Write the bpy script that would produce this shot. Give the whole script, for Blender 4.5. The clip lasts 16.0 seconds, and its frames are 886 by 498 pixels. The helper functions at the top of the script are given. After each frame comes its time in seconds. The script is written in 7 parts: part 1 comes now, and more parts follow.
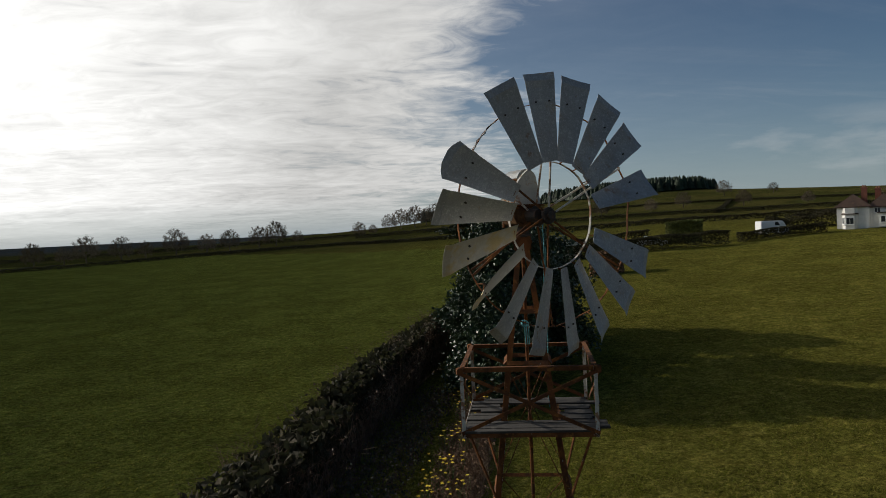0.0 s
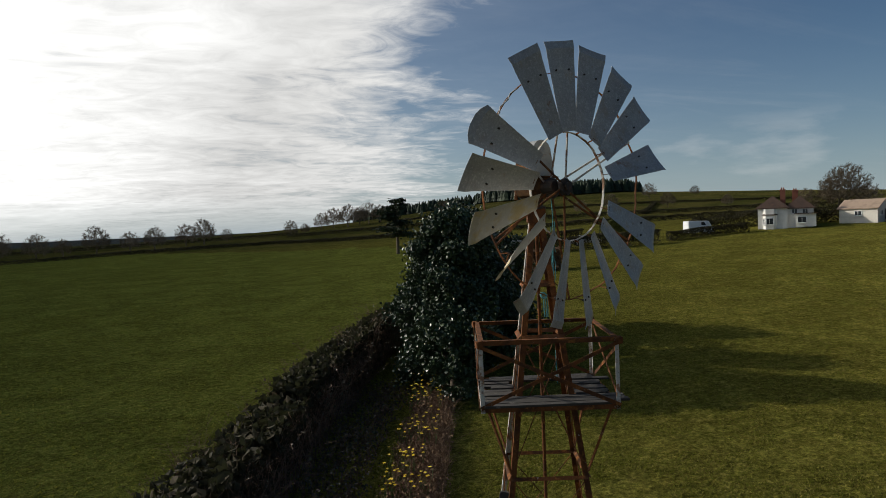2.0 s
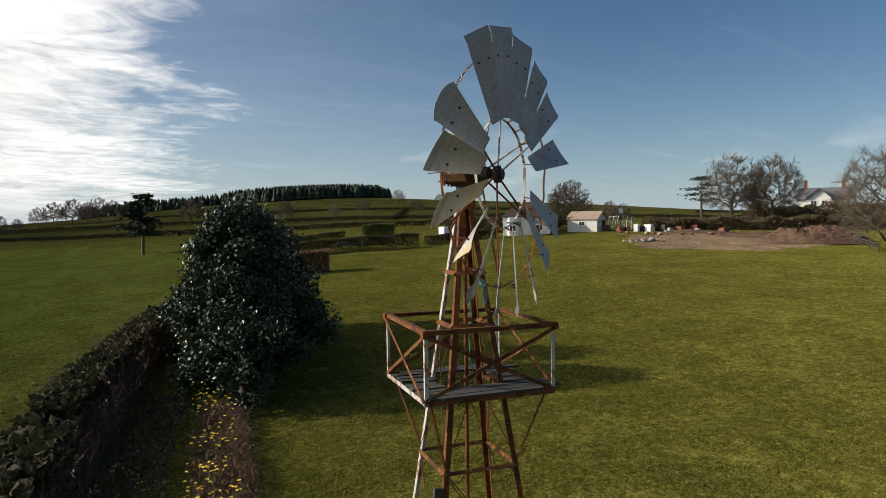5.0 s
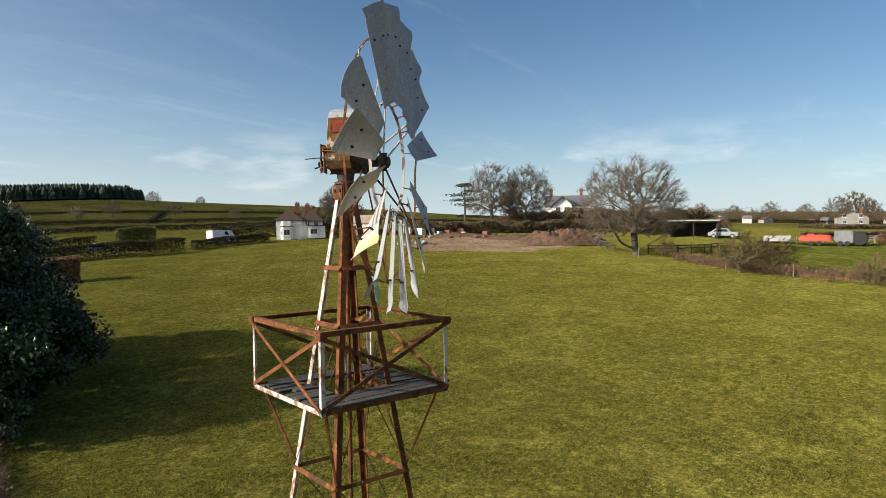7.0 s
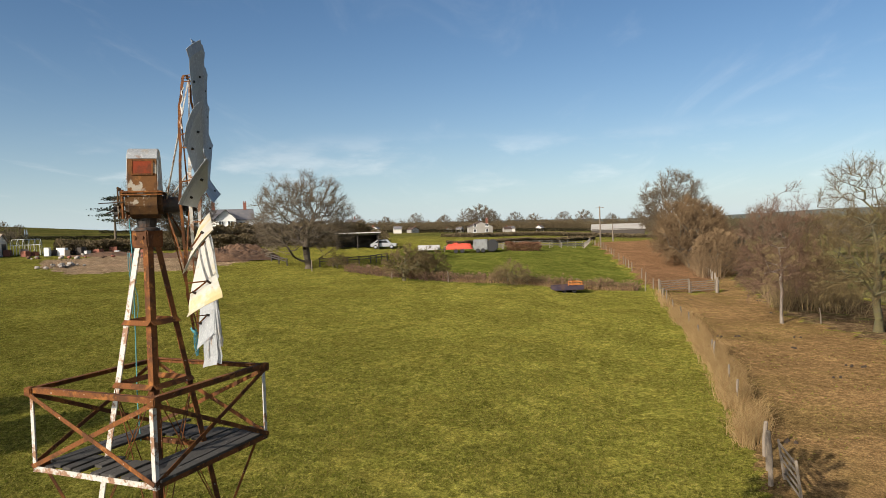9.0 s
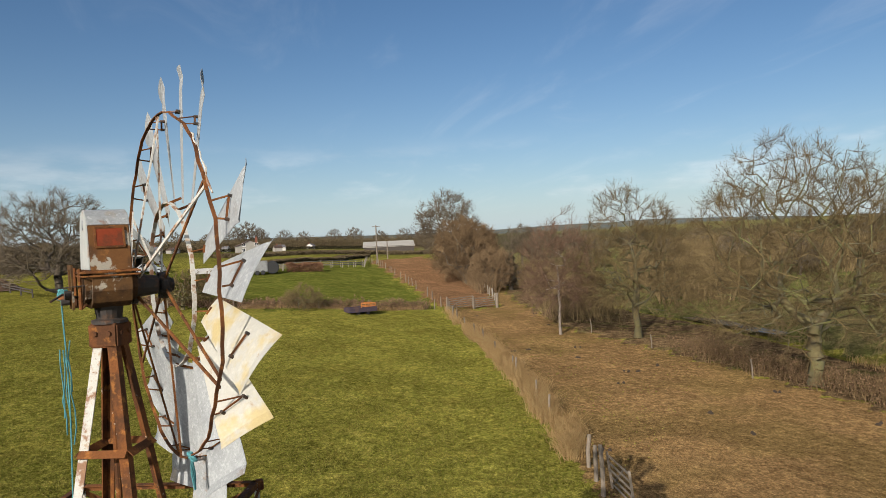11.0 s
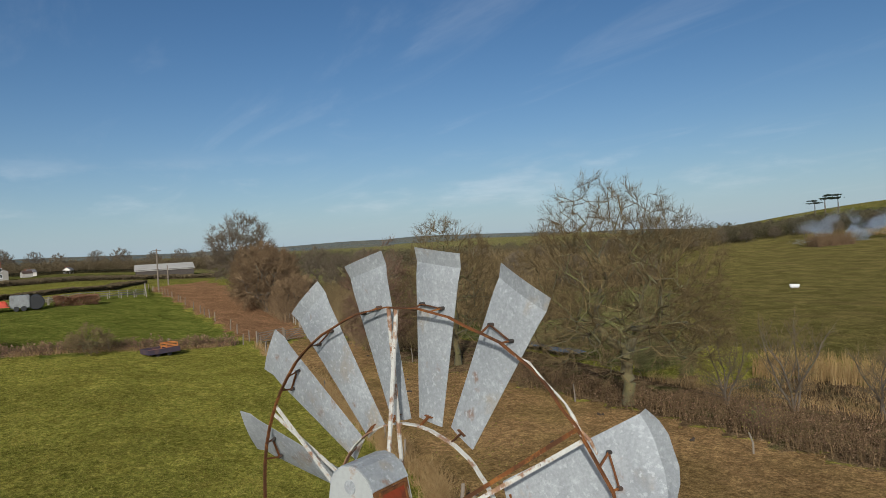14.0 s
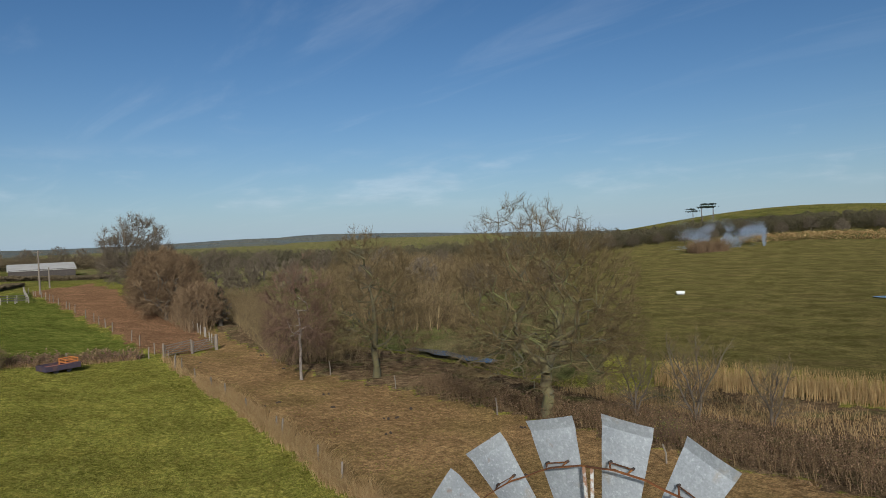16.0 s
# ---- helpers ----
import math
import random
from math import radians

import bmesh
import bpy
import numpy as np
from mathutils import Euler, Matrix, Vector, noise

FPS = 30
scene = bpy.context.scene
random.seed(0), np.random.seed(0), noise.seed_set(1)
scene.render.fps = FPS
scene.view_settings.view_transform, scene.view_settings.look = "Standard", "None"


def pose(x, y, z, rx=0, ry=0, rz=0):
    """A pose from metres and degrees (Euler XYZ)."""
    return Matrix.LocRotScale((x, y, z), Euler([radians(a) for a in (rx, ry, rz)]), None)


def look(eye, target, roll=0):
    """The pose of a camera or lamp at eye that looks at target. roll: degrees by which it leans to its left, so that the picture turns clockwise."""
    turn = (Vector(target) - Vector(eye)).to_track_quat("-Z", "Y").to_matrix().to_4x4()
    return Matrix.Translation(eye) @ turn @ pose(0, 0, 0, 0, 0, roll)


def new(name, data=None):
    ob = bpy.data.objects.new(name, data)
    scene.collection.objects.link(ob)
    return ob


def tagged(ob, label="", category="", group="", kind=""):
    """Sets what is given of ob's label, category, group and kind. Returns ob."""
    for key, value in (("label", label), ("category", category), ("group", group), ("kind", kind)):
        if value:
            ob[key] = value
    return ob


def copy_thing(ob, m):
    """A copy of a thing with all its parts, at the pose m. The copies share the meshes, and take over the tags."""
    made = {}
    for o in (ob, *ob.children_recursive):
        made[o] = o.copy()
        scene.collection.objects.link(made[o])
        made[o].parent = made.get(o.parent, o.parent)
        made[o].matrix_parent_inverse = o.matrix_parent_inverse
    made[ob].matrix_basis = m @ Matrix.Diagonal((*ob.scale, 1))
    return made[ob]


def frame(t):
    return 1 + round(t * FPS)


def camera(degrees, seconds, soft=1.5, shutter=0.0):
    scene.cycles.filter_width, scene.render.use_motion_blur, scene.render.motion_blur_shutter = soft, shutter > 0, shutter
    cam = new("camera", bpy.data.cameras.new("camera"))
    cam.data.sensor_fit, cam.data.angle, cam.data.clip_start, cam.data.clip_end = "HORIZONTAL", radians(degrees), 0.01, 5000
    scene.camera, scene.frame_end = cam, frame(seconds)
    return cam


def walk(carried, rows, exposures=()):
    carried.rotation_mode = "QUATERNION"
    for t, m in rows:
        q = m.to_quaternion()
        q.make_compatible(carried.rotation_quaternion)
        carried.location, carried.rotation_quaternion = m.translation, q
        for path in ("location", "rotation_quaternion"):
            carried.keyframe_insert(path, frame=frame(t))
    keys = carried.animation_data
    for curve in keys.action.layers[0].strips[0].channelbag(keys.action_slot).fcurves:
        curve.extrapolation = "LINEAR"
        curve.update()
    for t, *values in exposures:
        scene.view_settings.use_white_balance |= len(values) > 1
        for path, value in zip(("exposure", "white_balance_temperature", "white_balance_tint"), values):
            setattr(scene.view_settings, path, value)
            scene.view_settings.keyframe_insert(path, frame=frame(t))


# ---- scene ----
EXPOSURES = [(0.0, -0.75, 6450, 9), (1.5, -0.6, 6400, 9), (3.0, -0.38, 6450, 9), (5.5, 0.05, 6450, 10), (7.0, 0.4, 6550, 11), (9.0, 0.3, 6700, 11), (10.2, 0.2, 6600, 11), (12.5, -0.22, 6250, 9), (16.0, -0.36, 5750, 8)]
# the camera flies half round the wind pump and climbs
cam = camera(66.0, 16.0, soft=0.5)
PATH = [
    (0, (-2.478, -7.949, 8.575), (-0.630, 1.873, 8.256), -2.70),
    (0.5, (-2.690, -7.794, 8.500), (-0.529, 1.964, 8.173), -2.68),
    (1, (-2.889, -7.675, 8.423), (-0.440, 2.014, 8.077), -2.51),
    (1.5, (-3.111, -7.566, 8.341), (-0.450, 2.068, 7.992), -2.44),
    (2, (-3.374, -7.494, 8.277), (-0.555, 2.093, 7.918), -2.32),
    (2.5, (-3.666, -7.475, 8.201), (-0.623, 2.044, 7.847), -2.25),
    (3, (-3.925, -7.360, 8.150), (-0.521, 2.036, 7.790), -2.11),
    (5.5, (-5.210, -5.870, 8.105), (1.603, 1.438, 7.689), -0.52),
    (6, (-5.325, -5.566, 8.073), (2.197, 1.010, 7.650), -0.44),
    (6.5, (-5.483, -5.246, 8.031), (2.574, 0.663, 7.628), -0.58),
    (7, (-5.581, -4.909, 7.989), (2.770, 0.580, 7.608), -0.68),
    (7.5, (-5.659, -4.561, 7.973), (3.097, 0.256, 7.618), -0.77),
    (8, (-5.766, -4.244, 8.036), (3.399, -0.258, 7.700), -0.75),
    (8.5, (-6.040, -3.888, 8.171), (3.647, -1.426, 7.850), -1.39),
    (9, (-6.444, -3.513, 8.353), (3.510, -2.602, 8.039), -1.85),
    (9.5, (-6.253, -2.922, 8.518), (3.739, -3.197, 8.214), -2.00),
    (10, (-6.031, -2.315, 8.701), (3.907, -3.383, 8.398), -2.07),
    (12.5, (-3.941, 0.357, 9.409), (5.143, -3.824, 9.333), -3.25),
    (13, (-3.628, 0.742, 9.733), (5.260, -3.840, 9.633), -3.14),
    (13.5, (-3.472, 1.198, 10.035), (5.208, -3.767, 9.944), -3.28),
    (14, (-3.173, 1.508, 10.311), (5.246, -3.887, 10.193), -3.13),
    (14.5, (-2.887, 1.827, 10.659), (5.364, -3.820, 10.496), -2.83),
    (15, (-2.681, 2.196, 11.048), (5.391, -3.704, 10.871), -2.70),
    (15.5, (-2.687, 2.876, 11.356), (5.126, -3.363, 11.161), -2.48),
    (16, (-2.631, 3.499, 11.601), (4.872, -3.108, 11.400), -2.33),
]
walk(cam, [(t, look(e, g, r)) for t, e, g, r in PATH], EXPOSURES)

# ---------------------------------------------------------------- sky and sun
SUN_HEADING, SUN_UP = -52.0, 24.0          # degrees from +y clockwise, degrees above the horizon
world = bpy.data.worlds.new("sky")
scene.world = world
world.use_nodes = True


def build_sky():
    nt = world.node_tree
    nt.nodes.clear()
    N, L = nt.nodes.new, nt.links.new
    out, bg = N("ShaderNodeOutputWorld"), N("ShaderNodeBackground")
    sky = N("ShaderNodeTexSky")
    sky.sky_type = "NISHITA"
    sky.sun_disc = False
    sky.sun_elevation, sky.sun_rotation = radians(SUN_UP), radians(SUN_HEADING)
    sky.altitude, sky.air_density, sky.dust_density, sky.ozone_density = 100, 1.0, 0.3, 4.0
    geo = N("ShaderNodeTexCoord")
    sep = N("ShaderNodeSeparateXYZ")
    L(geo.outputs["Generated"], sep.inputs[0])

    def math_node(op, a, b=None, clamp=False):
        m = N("ShaderNodeMath")
        m.operation, m.use_clamp = op, clamp
        for i, v in enumerate((a, b)):
            if v is None:
                continue
            if isinstance(v, (int, float)):
                m.inputs[i].default_value = v
            else:
                L(v, m.inputs[i])
        return m.outputs[0]

    # the layer of cirrus: the direction cast on a high flat sheet
    up = math_node("MAXIMUM", sep.outputs[2], 0.0)
    k = math_node("DIVIDE", 1.0, math_node("ADD", up, 0.09))
    px, py = math_node("MULTIPLY", sep.outputs[0], k), math_node("MULTIPLY", sep.outputs[1], k)
    comb = N("ShaderNodeCombineXYZ")
    L(px, comb.inputs[0]), L(py, comb.inputs[1])
    # how near the way lies to the sun's side of the sky
    s = Vector((math.sin(radians(SUN_HEADING + 12)) * math.cos(radians(7)), math.cos(radians(SUN_HEADING + 12)) * math.cos(radians(7)), math.sin(radians(7))))
    dot = N("ShaderNodeVectorMath")
    dot.operation = "DOT_PRODUCT"
    L(geo.outputs["Generated"], dot.inputs[0])
    dot.inputs[1].default_value = s
    side = N("ShaderNodeMapRange")
    side.interpolation_type = "SMOOTHSTEP"
    L(dot.outputs["Value"], side.inputs[0])
    side.inputs[1].default_value, side.inputs[2].default_value = 0.30, 0.84

    def noise_at(scale, detail, rough, stretch=(1, 1, 1), turn=0.0, shift=(0, 0, 0), warp=0.0):
        mp = N("ShaderNodeMapping")
        mp.inputs["Scale"].default_value, mp.inputs["Rotation"].default_value, mp.inputs["Location"].default_value = stretch, (0, 0, turn), shift
        L(comb.outputs[0], mp.inputs[0])
        n = N("ShaderNodeTexNoise")
        n.inputs["Scale"].default_value, n.inputs["Detail"].default_value, n.inputs["Roughness"].default_value = scale, detail, rough
        n.inputs["Distortion"].default_value = warp
        L(mp.outputs[0], n.inputs["Vector"])
        return n.outputs[0]

    def band(v, lo, hi):
        m = N("ShaderNodeMapRange")
        m.interpolation_type = "SMOOTHSTEP"
        L(v, m.inputs[0])
        m.inputs[1].default_value, m.inputs[2].default_value = lo, hi
        return m.outputs[0]

    veil = noise_at(0.9, 8, 0.6, (1.0, 1.3, 1), 0.5, (3.1, 0.4, 0), 0.7)
    ripple = noise_at(3.4, 7, 0.6, (1.0, 1.4, 1), 0.7, (0, 1.7, 0), 1.4)
    both = math_node("ADD", math_node("MULTIPLY", veil, 1.0), math_node("MULTIPLY", ripple, 0.55))
    thick = band(math_node("ADD", both, math_node("MULTIPLY", side.outputs[0], 0.95)), 1.02, 1.62)
    thick = math_node("MULTIPLY", thick, band(side.outputs[0], 0.0, 0.35))
    # thin streaks elsewhere
    thin = band(noise_at(0.55, 7, 0.6, (1, 3.5, 1), 0.9, (5.0, 2.0, 0), 0.8), 0.52, 0.85)
    thin = math_node("MULTIPLY", thin, 0.12)
    # small fair-weather clouds low in the sky away from the sun
    puff_map = N("ShaderNodeMapping")
    puff_map.inputs["Scale"].default_value, puff_map.inputs["Location"].default_value = (1.0, 1.0, 3.6), (0.35, 0.1, 0.2)
    L(geo.outputs["Generated"], puff_map.inputs[0])
    puff_noise = N("ShaderNodeTexNoise")
    puff_noise.inputs["Scale"].default_value, puff_noise.inputs["Detail"].default_value, puff_noise.inputs["Roughness"].default_value = 6.5, 6, 0.55
    L(puff_map.outputs[0], puff_noise.inputs["Vector"])
    puff = math_node("MULTIPLY", band(puff_noise.outputs[0], 0.50, 0.72), math_node("MULTIPLY", band(sep.outputs[2], 0.03, 0.06), math_node("SUBTRACT", 1.0, band(sep.outputs[2], 0.09, 0.15))))
    # the thin veil that whitens the sky on the sun's side
    sunward = N("ShaderNodeVectorMath")
    sunward.operation = "DOT_PRODUCT"
    L(geo.outputs["Generated"], sunward.inputs[0])
    sunward.inputs[1].default_value = (math.sin(radians(SUN_HEADING)), math.cos(radians(SUN_HEADING)), 0)
    thin = math_node("ADD", thin, math_node("MULTIPLY", band(sunward.outputs["Value"], -0.3, 0.75), 0.17))
    cover = math_node("MAXIMUM", math_node("MAXIMUM", thick, thin), math_node("MULTIPLY", puff, 0.22))
    cover = math_node("MULTIPLY", cover, band(sep.outputs[2], -0.02, 0.06))
    # cloud light: white, stronger towards the sun
    glow = N("ShaderNodeVectorMath")
    glow.operation = "DOT_PRODUCT"
    L(geo.outputs["Generated"], glow.inputs[0])
    glow.inputs[1].default_value = (math.sin(radians(SUN_HEADING)) * math.cos(radians(SUN_UP)), math.cos(radians(SUN_HEADING)) * math.cos(radians(SUN_UP)), math.sin(radians(SUN_UP)))
    ramp = N("ShaderNodeMapRange")
    L(glow.outputs["Value"], ramp.inputs[0])
    ramp.inputs[1].default_value, ramp.inputs[2].default_value = 0.6, 1.0
    ramp.inputs[3].default_value, ramp.inputs[4].default_value = 13.0, 30.0
    # folds in the cloud sheet
    fold = N("ShaderNodeMapRange")
    L(math_node("ADD", math_node("MULTIPLY", veil, 0.6), math_node("MULTIPLY", ripple, 0.4)), fold.inputs[0])
    for i, v in zip((1, 2, 3, 4), (0.36, 0.64, 0.78, 1.16)):
        fold.inputs[i].default_value = v
    bright = math_node("MULTIPLY", ramp.outputs[0], fold.outputs[0])
    white = N("ShaderNodeCombineColor")
    for i, c in enumerate((1.0, 0.985, 0.96)):
        L(math_node("MULTIPLY", bright, c), white.inputs[i])
    # clear air: a deeper blue overhead, pale haze at the horizon
    blue = N("ShaderNodeHueSaturation")
    blue.inputs["Saturation"].default_value = 1.08
    L(sky.outputs[0], blue.inputs["Color"])
    haze = N("ShaderNodeMix")
    haze.data_type = "RGBA"
    low = math_node("POWER", math_node("SUBTRACT", 1.0, up), 11.0)
    L(math_node("MULTIPLY", low, 0.75), haze.inputs[0]), L(blue.outputs[0], haze.inputs[6])
    haze.inputs[7].default_value = (6.2, 7.8, 9.0, 1)
    mix = N("ShaderNodeMix")
    mix.data_type = "RGBA"
    L(cover, mix.inputs[0]), L(haze.outputs[2], mix.inputs[6]), L(white.outputs[0], mix.inputs[7])
    L(mix.outputs[2], bg.inputs[0])
    bg.inputs[1].default_value = 0.08
    L(bg.outputs[0], out.inputs[0])


build_sky()
sun_data = bpy.data.lights.new("sun", "SUN")
sun_data.energy, sun_data.angle, sun_data.color = 5.0, radians(0.53), (1.0, 0.93, 0.82)
sun = new("sun", sun_data)
_h, _u = radians(SUN_HEADING), radians(SUN_UP)
sun.matrix_world = look((0, 0, 40), (-math.sin(_h) * math.cos(_u), -math.cos(_h) * math.cos(_u), 40 - math.sin(_u)))

# ---------------------------------------------------------------- materials
def material(name, base, rough=0.8, metal=0.0, spots=(), grain=(0, 0.0), bump=0.0, bump_scale=40.0, vary=0.0, sheen_spec=0.5, coords="Object", through_light=None):
    """Node material: a base colour, layers of spots (colour, scale, low, high, amount), fine grain, bump, and a shift by object."""
    m = bpy.data.materials.new(name)
    m.use_nodes = True
    nt = m.node_tree
    N, L = nt.nodes.new, nt.links.new
    b = nt.nodes["Principled BSDF"]
    b.inputs["Roughness"].default_value, b.inputs["Metallic"].default_value = rough, metal
    b.inputs["Specular IOR Level"].default_value = sheen_spec
    tc = N("ShaderNodeTexCoord").outputs[coords]
    col = N("ShaderNodeRGB")
    col.outputs[0].default_value = (*base, 1)
    colour = col.outputs[0]

    def noise_tex(scale, detail=4.0, rough_n=0.6):
        n = N("ShaderNodeTexNoise")
        n.inputs["Scale"].default_value, n.inputs["Detail"].default_value, n.inputs["Roughness"].default_value = scale, detail, rough_n
        L(tc, n.inputs["Vector"])
        return n.outputs[0]

    def blend(fac, a, c, kind="MIX"):
        x = N("ShaderNodeMix")
        x.data_type, x.blend_type = "RGBA", kind
        L(fac, x.inputs[0])
        L(a, x.inputs[6])
        if isinstance(c, tuple):
            x.inputs[7].default_value = (*c, 1)
        else:
            L(c, x.inputs[7])
        return x.outputs[2]

    for c, scale, lo, hi, amount in spots:
        r = N("ShaderNodeMapRange")
        r.interpolation_type = "SMOOTHSTEP"
        L(noise_tex(scale), r.inputs[0])
        r.inputs[1].default_value, r.inputs[2].default_value, r.inputs[4].default_value = lo, hi, amount
        colour = blend(r.outputs[0], colour, c)
    if grain[1]:
        r = N("ShaderNodeMapRange")
        L(noise_tex(grain[0], 6, 0.7), r.inputs[0])
        r.inputs[1].default_value, r.inputs[2].default_value = 0.25, 0.75
        r.inputs[3].default_value, r.inputs[4].default_value = 1 - grain[1], 1 + grain[1]
        g = N("ShaderNodeVectorMath")
        g.operation = "SCALE"
        L(colour, g.inputs[0]), L(r.outputs[0], g.inputs["Scale"])
        colour = g.outputs[0]
    if vary:
        info = N("ShaderNodeObjectInfo")
        r = N("ShaderNodeMapRange")
        L(info.outputs["Random"], r.inputs[0])
        r.inputs[3].default_value, r.inputs[4].default_value = 1 - vary, 1 + vary
        g = N("ShaderNodeVectorMath")
        g.operation = "SCALE"
        L(colour, g.inputs[0]), L(r.outputs[0], g.inputs["Scale"])
        colour = g.outputs[0]
    L(colour, b.inputs["Base Color"])
    if bump:
        bn = N("ShaderNodeBump")
        bn.inputs["Strength"].default_value, bn.inputs["Distance"].default_value = 1.0, bump
        L(noise_tex(bump_scale, 5, 0.65), bn.inputs["Height"])
        L(bn.outputs[0], b.inputs["Normal"])
    if through_light:
        tr = N("ShaderNodeBsdfTranslucent")
        tr.inputs[0].default_value = (*through_light, 1)
        mx = N("ShaderNodeMixShader")
        mx.inputs[0].default_value = 0.35
        L(b.outputs[0], mx.inputs[1]), L(tr.outputs[0], mx.inputs[2])
        L(mx.outputs[0], nt.nodes["Material Output"].inputs[0])
    return m


def island_material(name, colours, rough=0.7, spec=0.5, through_light=None):
    """A material whose colour runs along a ramp from piece to piece of one mesh."""
    m = bpy.data.materials.new(name)
    m.use_nodes = True
    nt = m.node_tree
    N, L = nt.nodes.new, nt.links.new
    b = nt.nodes["Principled BSDF"]
    b.inputs["Roughness"].default_value, b.inputs["Specular IOR Level"].default_value = rough, spec
    ge = N("ShaderNodeNewGeometry")
    cr = N("ShaderNodeValToRGB")
    while len(cr.color_ramp.elements) < len(colours):
        cr.color_ramp.elements.new(0.5)
    for i, c in enumerate(colours):
        cr.color_ramp.elements[i].position = i / max(1, len(colours) - 1)
        cr.color_ramp.elements[i].color = (*c, 1)
    L(ge.outputs["Random Per Island"], cr.inputs[0])
    L(cr.outputs[0], b.inputs["Base Color"])
    if through_light:
        tr = N("ShaderNodeBsdfTranslucent")
        tr.inputs[0].default_value = (*through_light, 1)
        mx = N("ShaderNodeMixShader")
        mx.inputs[0].default_value = 0.3
        L(b.outputs[0], mx.inputs[1]), L(tr.outputs[0], mx.inputs[2])
        L(mx.outputs[0], nt.nodes["Material Output"].inputs[0])
    return m


M_RUST = material("rusted_iron", (0.145, 0.054, 0.017), 0.9, 0.0, [((0.060, 0.027, 0.013), 5, 0.44, 0.60, 0.85), ((0.31, 0.125, 0.030), 11, 0.54, 0.68, 0.65), ((0.46, 0.41, 0.34), 17, 0.67, 0.72, 0.6)], (60, 0.25), 0.002, 80, sheen_spec=0.2)
M_FLAKED = material("flaking_white_paint", (0.44, 0.425, 0.38), 0.8, 0.0, [((0.20, 0.085, 0.032), 8, 0.51, 0.60, 0.9), ((0.30, 0.17, 0.075), 23, 0.53, 0.68, 0.6), ((0.10, 0.055, 0.03), 31, 0.62, 0.70, 0.8)], (70, 0.18), 0.0015, 60)
M_GALV = material("galvanised_sheet", (0.30, 0.31, 0.31), 0.62, 0.12, [((0.40, 0.41, 0.41), 18, 0.5, 0.7, 0.6), ((0.22, 0.23, 0.235), 4, 0.48, 0.72, 0.6), ((0.34, 0.24, 0.11), 2.6, 0.58, 0.72, 0.6), ((0.20, 0.095, 0.04), 6, 0.62, 0.72, 0.7), ((0.22, 0.23, 0.24), 1.3, 0.52, 0.68, 0.5), ((0.44, 0.45, 0.45), 34, 0.55, 0.66, 0.6)], (55, 0.22), 0.0006, 120, vary=0.06)
M_STAINED = material("yellowed_sheet", (0.40, 0.385, 0.34), 0.65, 0.05, [((0.50, 0.48, 0.41), 14, 0.5, 0.7, 0.6), ((0.42, 0.31, 0.10), 2.4, 0.48, 0.62, 0.75), ((0.26, 0.14, 0.05), 6, 0.64, 0.74, 0.6)], (55, 0.1), 0.0008, 90)
M_BLACK = material("black_grease_iron", (0.028, 0.022, 0.018), 0.75, 0.05, [((0.10, 0.045, 0.02), 12, 0.5, 0.7, 0.7)], (50, 0.2), 0.002, 50)
M_HOOD = material("hood_pale_paint", (0.34, 0.345, 0.325), 0.7, 0.0, [((0.22, 0.105, 0.04), 6, 0.61, 0.68, 0.9), ((0.45, 0.45, 0.42), 3, 0.45, 0.7, 0.5)], (40, 0.1), 0.001, 60)
M_STRIP = material("rust_over_pale_paint", (0.125, 0.055, 0.018), 0.85, 0.0, [((0.36, 0.34, 0.28), 7, 0.55, 0.61, 0.75), ((0.26, 0.11, 0.03), 10, 0.54, 0.66, 0.7), ((0.06, 0.03, 0.015), 6, 0.52, 0.68, 0.7)], (50, 0.15), 0.001, 60, sheen_spec=0.2)
M_RED_PANEL = material("red_brown_paint", (0.19, 0.034, 0.012), 0.85, 0.0, [((0.09, 0.030, 0.014), 9, 0.48, 0.66, 0.8)], (50, 0.15), 0.001, 60, sheen_spec=0.2)
M_BODY = material("gearbox_rust_paint", (0.100, 0.050, 0.018), 0.85, 0.0, [((0.40, 0.37, 0.30), 7, 0.62, 0.68, 0.7), ((0.045, 0.024, 0.013), 5, 0.46, 0.62, 0.85)], (50, 0.2), 0.002, 50, sheen_spec=0.2)
M_BOARD = material("weathered_board", (0.040, 0.035, 0.029), 0.95, 0.0, [((0.030, 0.026, 0.021), 5, 0.45, 0.65, 0.8), ((0.20, 0.185, 0.16), 11, 0.60, 0.75, 0.5)], (90, 0.25), 0.003, 60, vary=0.25)
M_ROPE = material("turquoise_rope", (0.06, 0.21, 0.225), 0.9, 0, [((0.12, 0.37, 0.38), 40, 0.5, 0.7, 0.6)], (150, 0.2))
M_POST = material("weathered_oak_post", (0.175, 0.14, 0.105), 0.95, 0, [((0.14, 0.11, 0.08), 4, 0.45, 0.65, 0.7), ((0.34, 0.30, 0.24), 12, 0.55, 0.75, 0.5)], (40, 0.25), 0.004, 40, vary=0.2)
M_BARK = material("grey_brown_bark", (0.105, 0.080, 0.056), 0.95, 0, [((0.075, 0.06, 0.045), 1.5, 0.42, 0.65, 0.8), ((0.135, 0.125, 0.055), 0.7, 0.48, 0.7, 0.6)], (12, 0.3), 0.01, 9, vary=0.15)
M_BARK_GREEN = material("mossy_bark", (0.110, 0.090, 0.038), 0.95, 0, [((0.075, 0.065, 0.045), 1.5, 0.42, 0.65, 0.8), ((0.135, 0.135, 0.036), 0.8, 0.45, 0.68, 0.7)], (12, 0.3), 0.01, 9, vary=0.15)
